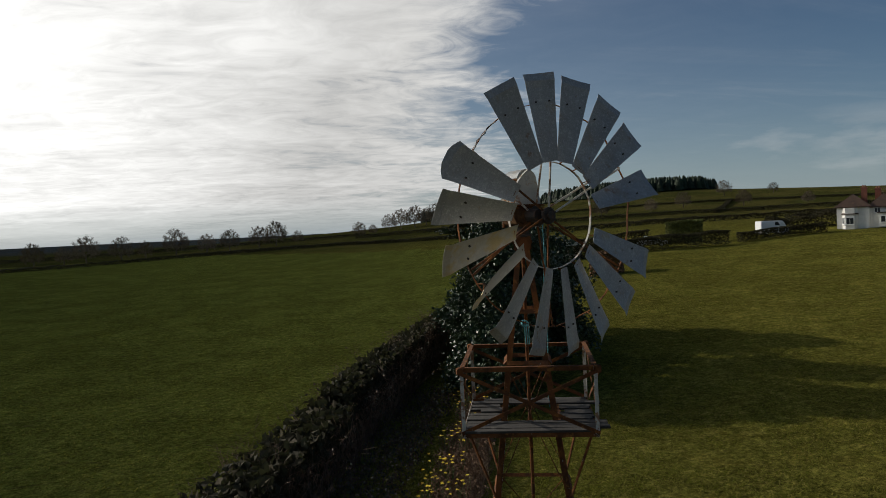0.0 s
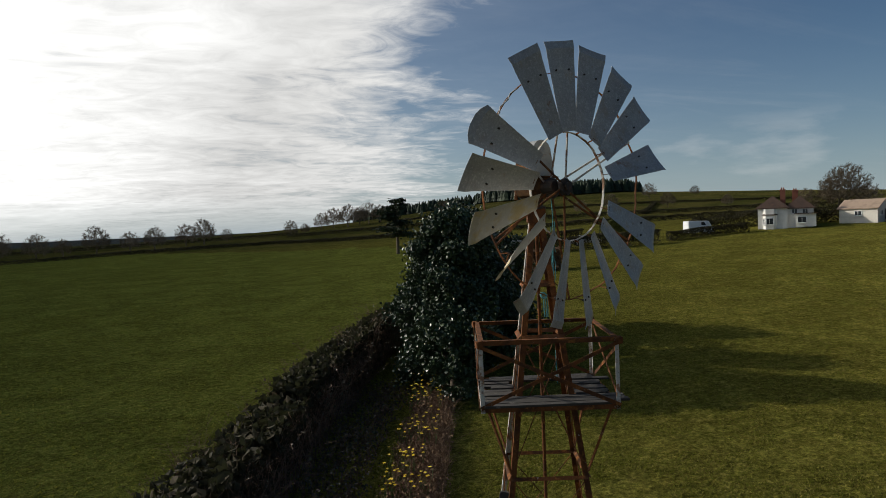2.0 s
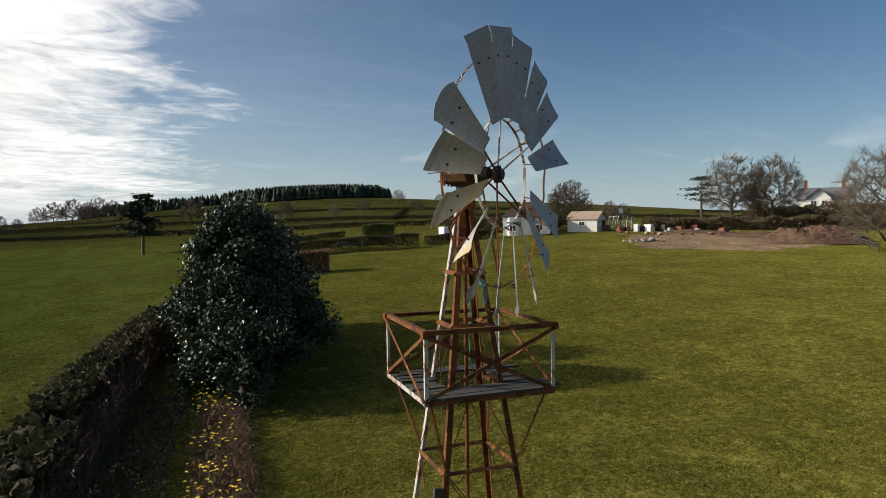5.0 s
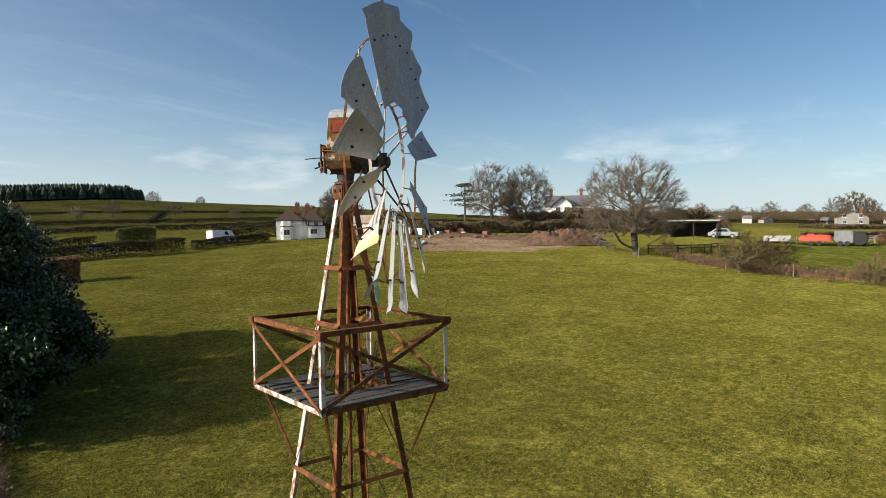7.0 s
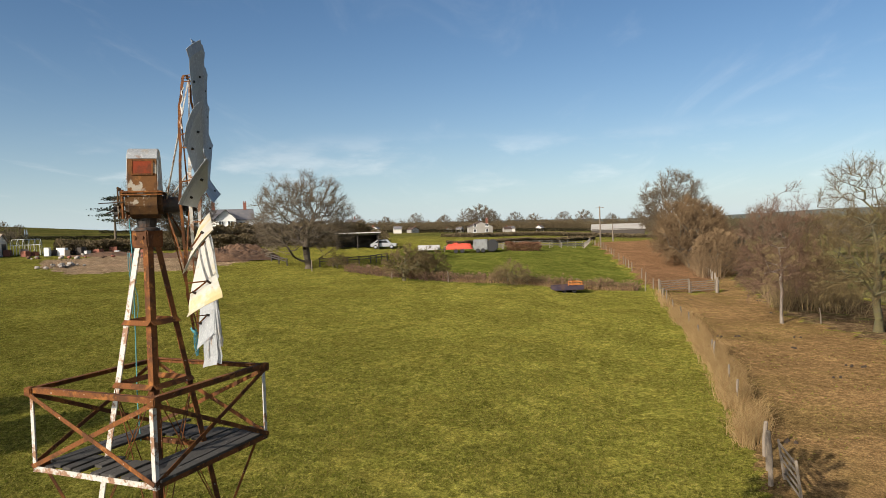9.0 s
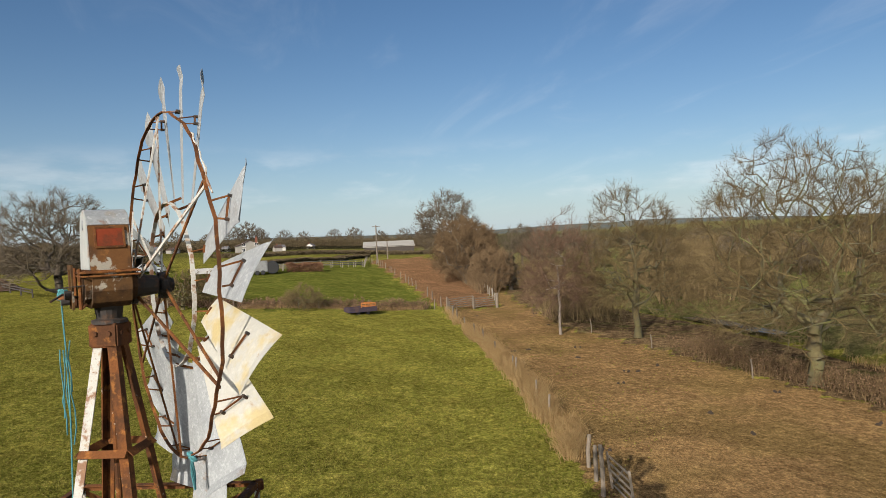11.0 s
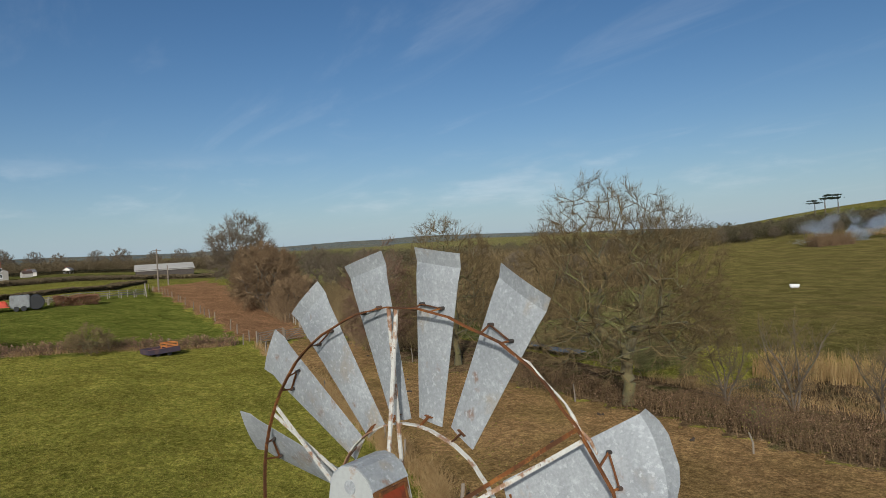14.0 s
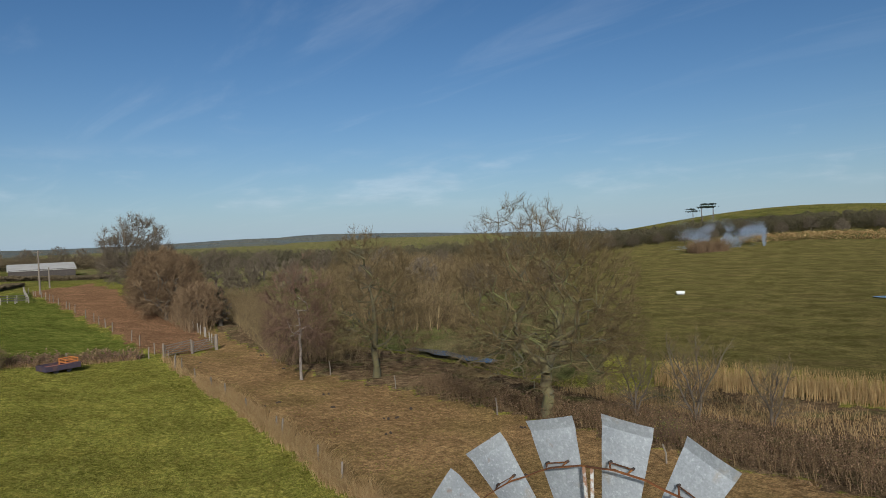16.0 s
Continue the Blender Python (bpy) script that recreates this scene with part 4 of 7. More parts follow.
    add_angle(bm, base + bk * 0.14 - LAT * 0.02 + UP * 0.03, base + bk * 0.24 + LAT * 0.56 + UP * 0.09, 0.05, 0.008, UP)
    part("tail_arm", bm, M_RUST, gb)
    bm = bmesh.new()
    add_bar(bm, base + bk * 0.05 - LAT * 0.12 + UP * 0.17, base + bk * 0.40 - LAT * 0.14 + UP * 0.15, 0.028, 0.008, UP)
    part("side_lever", bm, M_BLACK, gb)
    bm = bmesh.new()
    add_tube(bm, [base + bk * 0.08 + LAT * 0.07 + UP * 0.05, base + bk * 0.28 + LAT * 0.08 + UP * 0.10, base + bk * 0.36 + LAT * 0.02 + UP * 0.06], 0.008, 6)
    part("furling_lever", bm, M_BLACK, gb)
    gb.location.z = 0.085
    return gb


def build_rope():
    rp = thing("frayed_rope", "turquoise frayed rope knotted to the tail arm and hanging down", "rope")
    top = Vector((0, 0, 8.615)) - AXIS * 0.23 + LAT * 0.52
    bm = bmesh.new()
    for k in range(3):
        pts = [top + Vector((0.03 * math.cos(a + k), 0.03 * math.sin(a + k), 0.035 * math.cos(2 * a + k))) for a in np.linspace(0, 5.5, 10)]
        add_tube(bm, pts, 0.011, 5)
    part("knot", bm, M_ROPE, rp)
    bm = bmesh.new()
    add_tube(bm, [top + Vector((0.012 * math.sin(i * 1.1), 0.012 * math.cos(i * 0.8), -i * 0.22)) for i in range(12)], 0.006, 5)
    part("hanging_cord", bm, M_ROPE, rp)
    rnd = random.Random(11)
    for k in range(5):
        bm = bmesh.new()
        z0 = -0.35 - rnd.random() * 0.15
        x, y = rnd.uniform(-0.03, 0.03), rnd.uniform(-0.03, 0.03)
        add_tube(bm, [top + Vector((x + 0.02 * rnd.uniform(-1, 1), y + 0.02 * rnd.uniform(-1, 1), z0 - i * 0.13)) for i in range(rnd.choice((4, 5, 6)))], 0.005, 4)
        part("frayed_strand", bm, M_ROPE, rp)
    rp2 = thing("rope_scrap", "scrap of turquoise rope tied round the wheel's lower rim", "rope")
    bm = bmesh.new()
    p = rim(200, 1.29, -0.08)
    for k in range(4):
        add_tube(bm, [p + Vector((0.04 * math.cos(a + k), 0.03 * math.sin(a * 1.3 + k), 0.03 * math.sin(a + k))) for a in np.linspace(0, 5, 8)], 0.009, 5)
    for k in range(3):
        add_tube(bm, [p + Vector((0.02 * k, 0.01 * math.sin(i + k), -0.06 * i)) for i in range(5)], 0.006, 4)
    part("knot", bm, M_ROPE, rp2)


build_tower()
build_platform()
build_wheel()
build_gearbox()
build_rope()

# ---------------------------------------------------------------- trees and hedges: how they grow
class Strands:
    """Collects thin tapered strands and leaves into one mesh."""

    def __init__(self):
        self.v, self.f = [], []

    def strand(self, pts, radii, sides):
        v, f, base = self.v, self.f, len(self.v)
        n = len(pts)
        for i in range(n):
            d = pts[min(i + 1, n - 1)] - pts[max(i - 1, 0)]
            x = d.cross(Vector((0.31, 0.17, 0.93)) if abs(d.z) < 0.95 * d.length else Vector((1, 0, 0)))
            x.normalize()
            y = d.cross(x)
            y.normalize()
            for k in range(sides):
                a = k * math.tau / sides
                v.append(pts[i] + x * (math.cos(a) * radii[i]) + y * (math.sin(a) * radii[i]))
        for i in range(n - 1):
            for k in range(sides):
                j = (k + 1) % sides
                f.append((base + i * sides + k, base + i * sides + j, base + (i + 1) * sides + j, base + (i + 1) * sides + k))

    def sliver(self, a, b, r):
        """The finest twig: a three-sided spike."""
        base = len(self.v)
        d = b - a
        x = d.cross(Vector((0.31, 0.17, 0.93)))
        if x.length < 1e-6:
            x = Vector((1, 0, 0))
        x.normalize()
        y = d.cross(x).normalized()
        self.v += [a + x * r, a - x * (r * 0.5) + y * (r * 0.87), a - x * (r * 0.5) - y * (r * 0.87), b]
        self.f += [(base, base + 1, base + 3), (base + 1, base + 2, base + 3), (base + 2, base, base + 3)]

    def wisp(self, a, b, r):
        """A hair-thin end of a twig."""
        base = len(self.v)
        x = (b - a).cross(Vector((0.31, -0.57, 0.63)))
        x.normalize()
        self.v += [a + x * r, a - x * r, b]
        self.f.append((base, base + 1, base + 2))

    def leaf(self, c, size, rnd, droop=0.0, long=1.4):
        base = len(self.v)
        n = Vector((rnd.gauss(0, 1), rnd.gauss(0, 1), rnd.gauss(0, 1) + droop)).normalized()
        x = n.orthogonal().normalized()
        a = rnd.random() * math.tau
        x = x * math.cos(a) + n.cross(x) * math.sin(a)
        y = n.cross(x)
        self.v += [c - x * size * long / 2, c + y * size / 2 + n * size * 0.12, c + x * size * long / 2, c - y * size / 2 + n * size * 0.12]
        self.f += [(base, base + 1, base + 2), (base, base + 2, base + 3)]

    def make(self, name, mat, parent=None, label="", smooth=False):
        return mesh_part(name, [tuple(p) for p in self.v], self.f, mat, parent, label, smooth)


def turned(d, spread, rnd):
    """A way that leaves d by about spread degrees."""
    x = d.orthogonal().normalized()
    a = rnd.random() * math.tau
    side = x * math.cos(a) + d.cross(x) * math.sin(a)
    s = radians(spread)
    return (d * math.cos(s) + side * math.sin(s)).normalized()


def grow(wood, twigs, p, d, length, r, level, spec, rnd):
    """A branch with its side branches, down to twigs."""
    last = level >= spec["levels"]
    if last:
        mid = p + d * length * 0.5 + Vector((rnd.gauss(0, 1), rnd.gauss(0, 1), rnd.gauss(0, 1))) * length * 0.10
        end = mid + (d + Vector((rnd.gauss(0, .3), rnd.gauss(0, .3), rnd.gauss(0, .25) + spec["lift"]))).normalized() * length * 0.55
        twigs.strand([p, mid], [r, r * 0.7], 3)
        twigs.sliver(mid, end, r * 0.7)
        for k in range(spec["spray"]):
            q = p.lerp(mid, rnd.random()) if rnd.random() < 0.4 else mid.lerp(end, rnd.random())
            w = turned((end - p).normalized(), rnd.uniform(25, 60), rnd)
            twigs.wisp(q, q + w * length * rnd.uniform(0.5, 1.05), r * 0.8)
        return
    n = spec["segs"][min(level, len(spec["segs"]) - 1)]
    pts, rad = [p], [r]
    w = d
    for i in range(n):
        w = (w + Vector((rnd.gauss(0, 1), rnd.gauss(0, 1), rnd.gauss(0, 1))) * spec["wobble"] + Vector((0, 0, spec["lift"] * (0.6 if level else 0.2)))).normalized()
        pts.append(pts[-1] + w * length / n)
        rad.append(max(r * (1 - (1 - spec["taper"]) * (i + 1) / n), 0.006))
    sides = (8, 6, 5, 4, 3)[min(level, 4)]
    (wood if level <= spec.get("wood", 2) else twigs).strand(pts, rad, sides)
    kids = spec["kids"][min(level, len(spec["kids"]) - 1)]
    lo = spec["bare"] if level == 0 else 0.2
    for k in range(kids):
        u = lo + (1 - lo) * (k + rnd.random() * 0.9) / kids
        i = min(int(u * n), n - 1)
        q = pts[i].lerp(pts[i + 1], u * n - i)
        here = rad[i] + (rad[i + 1] - rad[i]) * (u * n - i)
        spread = spec["spread"][min(level, len(spec["spread"]) - 1)] * rnd.uniform(0.7, 1.2)
        if level == 0:
            spread *= 1.15 - 0.55 * u
            a = k * 2.4 + rnd.uniform(-0.4, 0.4)
            x = Vector((math.cos(a), math.sin(a), 0))
            w = (d * math.cos(radians(spread)) + x * math.sin(radians(spread))).normalized()
            ln = spec["reach"] * spec["dome"](u) * rnd.uniform(0.85, 1.1)
        else:
            w = turned((pts[i + 1] - pts[i]).normalized(), spread, rnd)
            ln = length * spec["shrink"] * (1.15 - 0.6 * u) * rnd.uniform(0.7, 1.2)
        grow(wood, twigs, q, w, ln, max(here * spec["thin"], spec["least"]), level + 1, spec, rnd)
    if level > 0 or spec.get("lead", True):
        grow(wood, twigs, pts[-1], (pts[-1] - pts[-2]).normalized(), length * 0.55 if level else spec["reach"] * 0.6, max(rad[-1], spec["least"]), level + 1, spec, rnd)


BASE_TREE = dict(levels=4, segs=(7, 5, 4, 3), kids=(12, 7, 6, 5), bare=0.25, spread=(62, 45, 42, 40), reach=5.0, shrink=0.60, thin=0.5, taper=0.45, wobble=0.12, lift=0.10, least=0.011, spray=3, dome=lambda u: math.sin(math.pi * (0.25 + 0.62 * u)) ** 0.8, wood=2)


def bare_tree(name, label, place, height, seed, bark, twig, trunk_r=0.3, stems=1, category="tree", group="", **over):
    spec = {**BASE_TREE, **over}
    rnd = random.Random(seed)
    wood, twigs = Strands(), Strands()
    tr = thing(name, label, category, place, group=group)
    for s in range(stems):
        a = s * math.tau / stems + rnd.random()
        lean = Vector((math.cos(a), math.sin(a), 0)) * (0.0 if stems == 1 else rnd.uniform(0.1, 0.35)) + Vector(over.get("tilt", (0, 0, 0)))
        d = (Vector((0, 0, 1)) + lean).normalized()
        start = Vector((math.cos(a), math.sin(a), 0)) * (0 if stems == 1 else trunk_r * 0.9) - Vector((0, 0, 0.25))
        # a flared foot
        wood.strand([start, start + d * 0.35], [trunk_r * 1.5, trunk_r * 1.05], 8)
        grow(wood, twigs, start + d * 0.3, d, height * spec.get("trunk", 0.62), trunk_r, 0, spec, rnd)
    wood.make("trunk", bark, tr, smooth=True)
    twigs.make("crown", twig, tr)
    return tr


def dome_tree(name, label, place, height, wide, seed, bark, twig, trunk_r=0.3, low=0.15, n=420, sprays=4, wisps=5, twig_len=0.075, twig_r=0.012, lean=(0.0, 0.0), fork=0.3, stem=0.55, category="tree", group=""):
    """A bare broad-leaved tree: limbs that branch towards points spread through a domed crown, ending in sprays of fine twigs."""
    rnd = random.Random(seed)
    tr = thing(name, label, category, place, group=group)
    z0 = height * low
    mid = z0 + (height - z0) * 0.40
    c = np.array([lean[0], lean[1], mid])
    goals = []
    for i in range(n):
        a, w = rnd.random() * math.tau, rnd.uniform(-0.75, 1.0)
        h = math.sqrt(1 - w * w)
        rho = 0.30 + 0.70 * rnd.random() ** 0.55
        bump = 1 + 0.16 * noise.noise((math.cos(a) * h * 1.7 + seed, math.sin(a) * h * 1.7, w * 1.7))
        rz = (height - mid) if w > 0 else (mid - z0)
        goals.append((rho, c + np.array([math.cos(a) * h * wide, math.sin(a) * h * wide, w * rz]) * rho * bump))
    goals.sort(key=lambda g: g[0])
    pos, parent, run = [np.array([0.0, 0.0, -0.3])], [-1], [0.0]
    top = c * 0.6
    for i in range(1, 8):
        u = i / 7
        pos.append(np.array([top[0] * u * u + rnd.gauss(0, 0.02) * height * 0.3, top[1] * u * u + rnd.gauss(0, 0.02) * height * 0.3, mid * stem * u]))
        parent.append(i - 1)
        run.append(run[-1] + mid / 7)
    buf = np.zeros((n * 6 + 20, 3))
    cost = np.zeros(n * 6 + 20)
    m = len(pos)
    buf[:m] = pos
    cost[:m] = [1e3 if p[2] < height * low * 0.6 else 0.0 for p in pos]
    cost[:m] += np.array(run) * fork
    step = height * 0.07
    for rho, g in goals:
        d = np.linalg.norm(buf[:m] - g, axis=1) + cost[:m] + 0.6 * np.maximum(0, buf[:m, 2] - g[2])
        k = int(np.argmin(d))
        a = buf[k].copy()
        ln = float(np.linalg.norm(g - a))
        parts = max(1, min(5, int(ln / step)))
        side = np.array([rnd.gauss(0, 1), rnd.gauss(0, 1), rnd.gauss(0, 0.6) - 0.3]) * ln * 0.11
        last = k
        for i in range(1, parts + 1):
            u = i / parts
            q = a + (g - a) * u + side * math.sin(math.pi * u) + np.array([rnd.gauss(0, 1), rnd.gauss(0, 1), rnd.gauss(0, 1)]) * step * 0.10
            buf[m], cost[m] = q, cost[last] + fork * ln / parts
            pos.append(q), parent.append(last)
            last = m
            m += 1
    area = [0.0] * m
    kids = [0] * m
    for i in range(m - 1, 0, -1):
        if kids[i] == 0:
            area[i] = 1.0
        area[parent[i]] += area[i]
        kids[parent[i]] += 1
    k = trunk_r / max(area[0], 1.0) ** 0.49
    rad = [max(k * max(v, 1.0) ** 0.49, twig_r * 1.2) for v in area]
    rad[0] *= 1.5
    wood, twigs = Strands(), Strands()
    for i in range(1, m):
        a, b = Vector(pos[parent[i]]), Vector(pos[i])
        r0, r1 = min(rad[parent[i]], rad[i] * 1.5) if parent[i] else rad[0], rad[i]
        thick = r1 > twig_r * 2.2
        (wood if thick else twigs).strand([a, b], [r0, r1], 7 if r1 > 0.1 else 5 if r1 > 0.04 else 3)
        if kids[i] == 0 or (not thick and rnd.random() < 0.6):
            out = Vector((b.x - lean[0], b.y - lean[1], (b.z - mid) * 1.1)).normalized()
            way = ((b - a).normalized() + out * 0.7 + Vector((0, 0, 0.15))).normalized()
            for s in range(sprays):
                w = turned(way, rnd.uniform(12, 58), rnd)
                e = b + w * height * twig_len * rnd.uniform(0.6, 1.2)
                twigs.sliver(b.lerp(a, rnd.random() * 0.6), e, twig_r)
                for j in range(wisps):
                    q = b.lerp(e, rnd.uniform(0.15, 0.95))
                    twigs.wisp(q, q + turned(w, rnd.uniform(18, 55), rnd) * height * twig_len * rnd.uniform(0.3, 0.75), twig_r * 0.8)
    wood.make("trunk", bark, tr, smooth=True)
    twigs.make("crown", twig, tr)
    return tr


def leafy_tree(name, label, place, height, radius, seed, leaf_mat, bark, n=9000, leaf=0.12, clumps=60, low=0.1, trunk_r=0.25, group=""):
    """An evergreen whose crown is many clumps of leaves round its limbs."""
    rnd = random.Random(seed)
    tr = thing(name, label, "tree", place, group=group)
    wood, crown = Strands(), Strands()
    wood.strand([Vector((0, 0, -0.3)), Vector((0.1, 0, height * 0.3)), Vector((-0.05, 0.1, height * 0.6)), Vector((0, 0, height * 0.9))], [trunk_r * 1.3, trunk_r, trunk_r * 0.6, trunk_r * 0.15], 8)
    per = max(1, n // clumps)
    for c in range(clumps):
        u = rnd.random()
        z = height * (low + (0.97 - low) * u)
        a, k = rnd.random() * math.tau, rnd.random() ** 0.45
        ring = radius * (math.sin(math.pi * min(1, 0.30 + 0.68 * u)) ** 0.75) * (1 + 0.5 * noise.noise((math.cos(a) * 1.6 + seed, math.sin(a) * 1.6, u * 3.0)))
        c0 = Vector((math.cos(a) * ring * k, math.sin(a) * ring * k, z))
        wood.strand([Vector((0, 0, z * 0.75)), c0 * 0.5 + Vector((0, 0, z * 0.42)), c0], [0.06, 0.04, 0.012], 4)
        size = radius * rnd.uniform(0.10, 0.30)
        for i in range(per):
            g = Vector((rnd.gauss(0, 1), rnd.gauss(0, 1), rnd.gauss(0, 0.8)))
            g = g.normalized() * (abs(rnd.gauss(0.75, 0.3)))
            q = c0 + g * size
            if q.z > 0.15:
                crown.leaf(q, leaf * rnd.uniform(0.6, 1.3), rnd)
    wood.make("trunk", bark, tr, smooth=True)
    crown.make("crown", leaf_mat, tr)
    return tr


def along(line, step, rnd, wide=0.0):
    """Places along a line of (x, y) points, strewn to both sides."""
    out = []
    for (x0, y0), (x1, y1) in zip(line, line[1:]):
        ln = math.hypot(x1 - x0, y1 - y0)
        for i in range(max(1, int(ln / step))):
            u = (i + rnd.random()) / max(1, int(ln / step))
            s = rnd.uniform(-1, 1) * wide
            out.append((x0 + (x1 - x0) * u - (y1 - y0) / ln * s, y0 + (y1 - y0) * u + (x1 - x0) / ln * s))
    return out


def hedge(name, label, line, height, width, seed, twig_mat, leaf_mat=None, stems=9, twigs_each=7, leaves=0, leaf=0.07, thick=0.012, category="hedge", ragged=0.3, core=0):
    """A hedge or thicket: stems that rise and arch from a strip of ground, with side twigs and leaves."""
    rnd = random.Random(seed)
    hd = thing(name, label, category, kind="stuff")
    st, lv = Strands(), Strands()
    for x, y in along(line, 1.0 / stems, rnd, width / 2):
        p = on_land(x, y, -0.05)
        top = height * (1 - ragged * rnd.random()) * (0.85 + 0.3 * noise.noise((x * 0.5, y * 0.5, 9)))
        d = Vector((rnd.gauss(0, 0.35), rnd.gauss(0, 0.35), 1)).normalized()
        m, e = p + d * top * 0.55, p + d * top * 0.8 + Vector((rnd.gauss(0, 0.22) * top, rnd.gauss(0, 0.22) * top, top * 0.2))
        st.strand([p, m], [thick * 1.4, thick], 3)
        st.sliver(m, e, thick)
        for k in range(twigs_each):
            q = p.lerp(m, rnd.uniform(0.3, 1)) if rnd.random() < 0.5 else m.lerp(e, rnd.random() * 0.9)
            w = turned(d, rnd.uniform(25, 80), rnd)
            st.sliver(q, q + w * top * rnd.uniform(0.12, 0.32), thick * 0.6)
        for k in range(leaves):
            q = p.lerp(m, rnd.uniform(0.15, 1)) if rnd.random() < 0.5 else m.lerp(e, rnd.random())
            lv.leaf(q + Vector((rnd.gauss(0, 0.12), rnd.gauss(0, 0.12), rnd.gauss(0, 0.1))), leaf * rnd.uniform(0.6, 1.4), rnd)
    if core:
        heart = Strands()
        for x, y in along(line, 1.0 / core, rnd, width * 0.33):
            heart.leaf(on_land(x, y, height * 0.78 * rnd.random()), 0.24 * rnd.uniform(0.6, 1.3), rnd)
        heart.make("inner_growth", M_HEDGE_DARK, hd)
    st.make("stems", twig_mat, hd)
    if leaf_mat and leaves:
        lv.make("leaves", leaf_mat, hd)
    return hd


def stalks(name, label, places, height, mat, seed, r=0.008, lean=0.25, up=0.0, category="grass"):
    """Upright dry stalks or grass, one mesh."""
    rnd = random.Random(seed)
    s = Strands()
    for x, y in places:
        p = on_land(x, y, -0.03 + up)
        h = height * rnd.uniform(0.55, 1.15)
        m = p + Vector((rnd.gauss(0, lean) * h * 0.4, rnd.gauss(0, lean) * h * 0.4, h * 0.55))
        e = m + Vector((rnd.gauss(0, lean) * h, rnd.gauss(0, lean) * h, h * 0.45))
        s.strand([p, m], [r, r * 0.8], 3)
        s.sliver(m, e, r * 0.9)
    ob = s.make(name, mat)
    return tagged(ob, label, category, kind="stuff")

# ---------------------------------------------------------------- hedges and trees near the wind pump
rnd0 = random.Random(21)
HEDGE_W = [(-10.8, -2), (-8.2, 4), (-5.8, 9), (-3.9, 13.5), (-2.0, 18.5)]
HEDGE_W_TALL = [(-2.0, 18.5), (0.6, 25), (3.6, 31.5), (6.5, 37)]
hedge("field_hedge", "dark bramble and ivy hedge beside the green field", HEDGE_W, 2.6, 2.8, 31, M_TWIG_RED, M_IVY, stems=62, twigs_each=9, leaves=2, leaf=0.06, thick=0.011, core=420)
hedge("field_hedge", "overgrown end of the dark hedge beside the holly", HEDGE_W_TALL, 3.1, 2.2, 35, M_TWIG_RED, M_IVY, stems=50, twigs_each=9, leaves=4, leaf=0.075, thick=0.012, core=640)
DITCH = [(-6.2, 1.5), (-3.4, 8.5), (-1.5, 13.5), (0.6, 19), (3.0, 25)]
hedge("ditch_brambles", "dark ivy and bramble filling the ditch below the hedge", DITCH, 0.7, 2.6, 37, M_TWIG_RED, M_IVY, stems=46, twigs_each=7, leaves=7, leaf=0.075, thick=0.008, category="brambles")
BANK_STRIP = [(-1.2, 6.0), (0.6, 10.5), (2.0, 14.5), (3.9, 20), (5.6, 25.5), (6.4, 28)]
hedge("bramble_bank", "low bank of brown bramble and dead grass beside the lane", BANK_STRIP, 0.95, 1.5, 32, M_DEAD, M_DEAD, stems=80, twigs_each=9, leaves=6, leaf=0.06, thick=0.009)
stalks("bank_grass", "bleached dead grass hanging over the bank's edge", along([(x + 0.45, y - 0.15) for x, y in BANK_STRIP], 0.006, rnd0, 0.45), 0.7, M_DEAD, 33, 0.006, 0.45)


def daffodils():
    rnd = random.Random(44)
    ob = thing("daffodils", "yellow daffodils in clumps on the bank", "flowers", kind="stuff")
    petals, leaves = Strands(), Strands()
    for x, y in along(BANK_STRIP, 0.055, rnd, 0.75):
        if noise.noise((x * 0.55, y * 0.55, 1.0)) < 0.0:
            continue
        x -= 0.25
        c = on_land(x, y, 0.78 + rnd.uniform(-0.15, 0.25))
        for k in range(6):
            a = k * math.tau / 6
            petals.leaf(c + Vector((math.cos(a) * 0.03, math.sin(a) * 0.03, 0)), 0.055, rnd, 3.0, 1.3)
        leaves.sliver(on_land(x, y, 0.2), c, 0.008)
        for k in range(2):
            leaves.sliver(on_land(x + rnd.gauss(0, 0.05), y, 0.3), c + Vector((rnd.gauss(0, 0.1), rnd.gauss(0, 0.1), -0.05)), 0.012)
    petals.make("petals", M_DAFF, ob)
    leaves.make("leaves", M_GREENLEAF, ob)


daffodils()
leafy_tree("holly_tree", "dark glossy evergreen holly at the hedge's end", on_land(6.6, 24.6), 8.1, 3.1, 51, M_HOLLY, M_BARK, n=72000, leaf=0.14, clumps=190, low=0.05)
leafy_tree("holly_tree", "low dark holly leaning out over the bank", on_land(5.4, 21.4), 3.6, 1.5, 52, M_HOLLY, M_BARK, n=10000, leaf=0.13, clumps=50, low=0.1)
leafy_tree("holly_tree", "dark holly standing behind the larger one", on_land(8.4, 28.8), 8.0, 3.4, 53, M_HOLLY, M_BARK, n=36000, leaf=0.17, clumps=120, low=0.05)
leafy_tree("holly_tree", "last dark holly of the overgrown hedge", on_land(10.6, 34.4), 7.8, 3.4, 54, M_HOLLY, M_BARK, n=30000, leaf=0.19, clumps=110, low=0.05)

# dry grass and old posts along the meadow's fence
FENCE_GRASS = [(18.8, -12.4), (22.0, -13.1), (29.0, -14.5), (42.2, -16.6), (50, -17.1)]


def tussocks(line, step, wide, each):
    """Places of stalks gathered in uneven tussocks along a line."""
    out = []
    for x, y in along(line, step, rnd0, wide):
        size = rnd0.uniform(0.4, 1.3)
        for i in range(int(each * size)):
            out.append((x + rnd0.gauss(0, 0.17 * size), y + rnd0.gauss(0, 0.17 * size)))
    return out


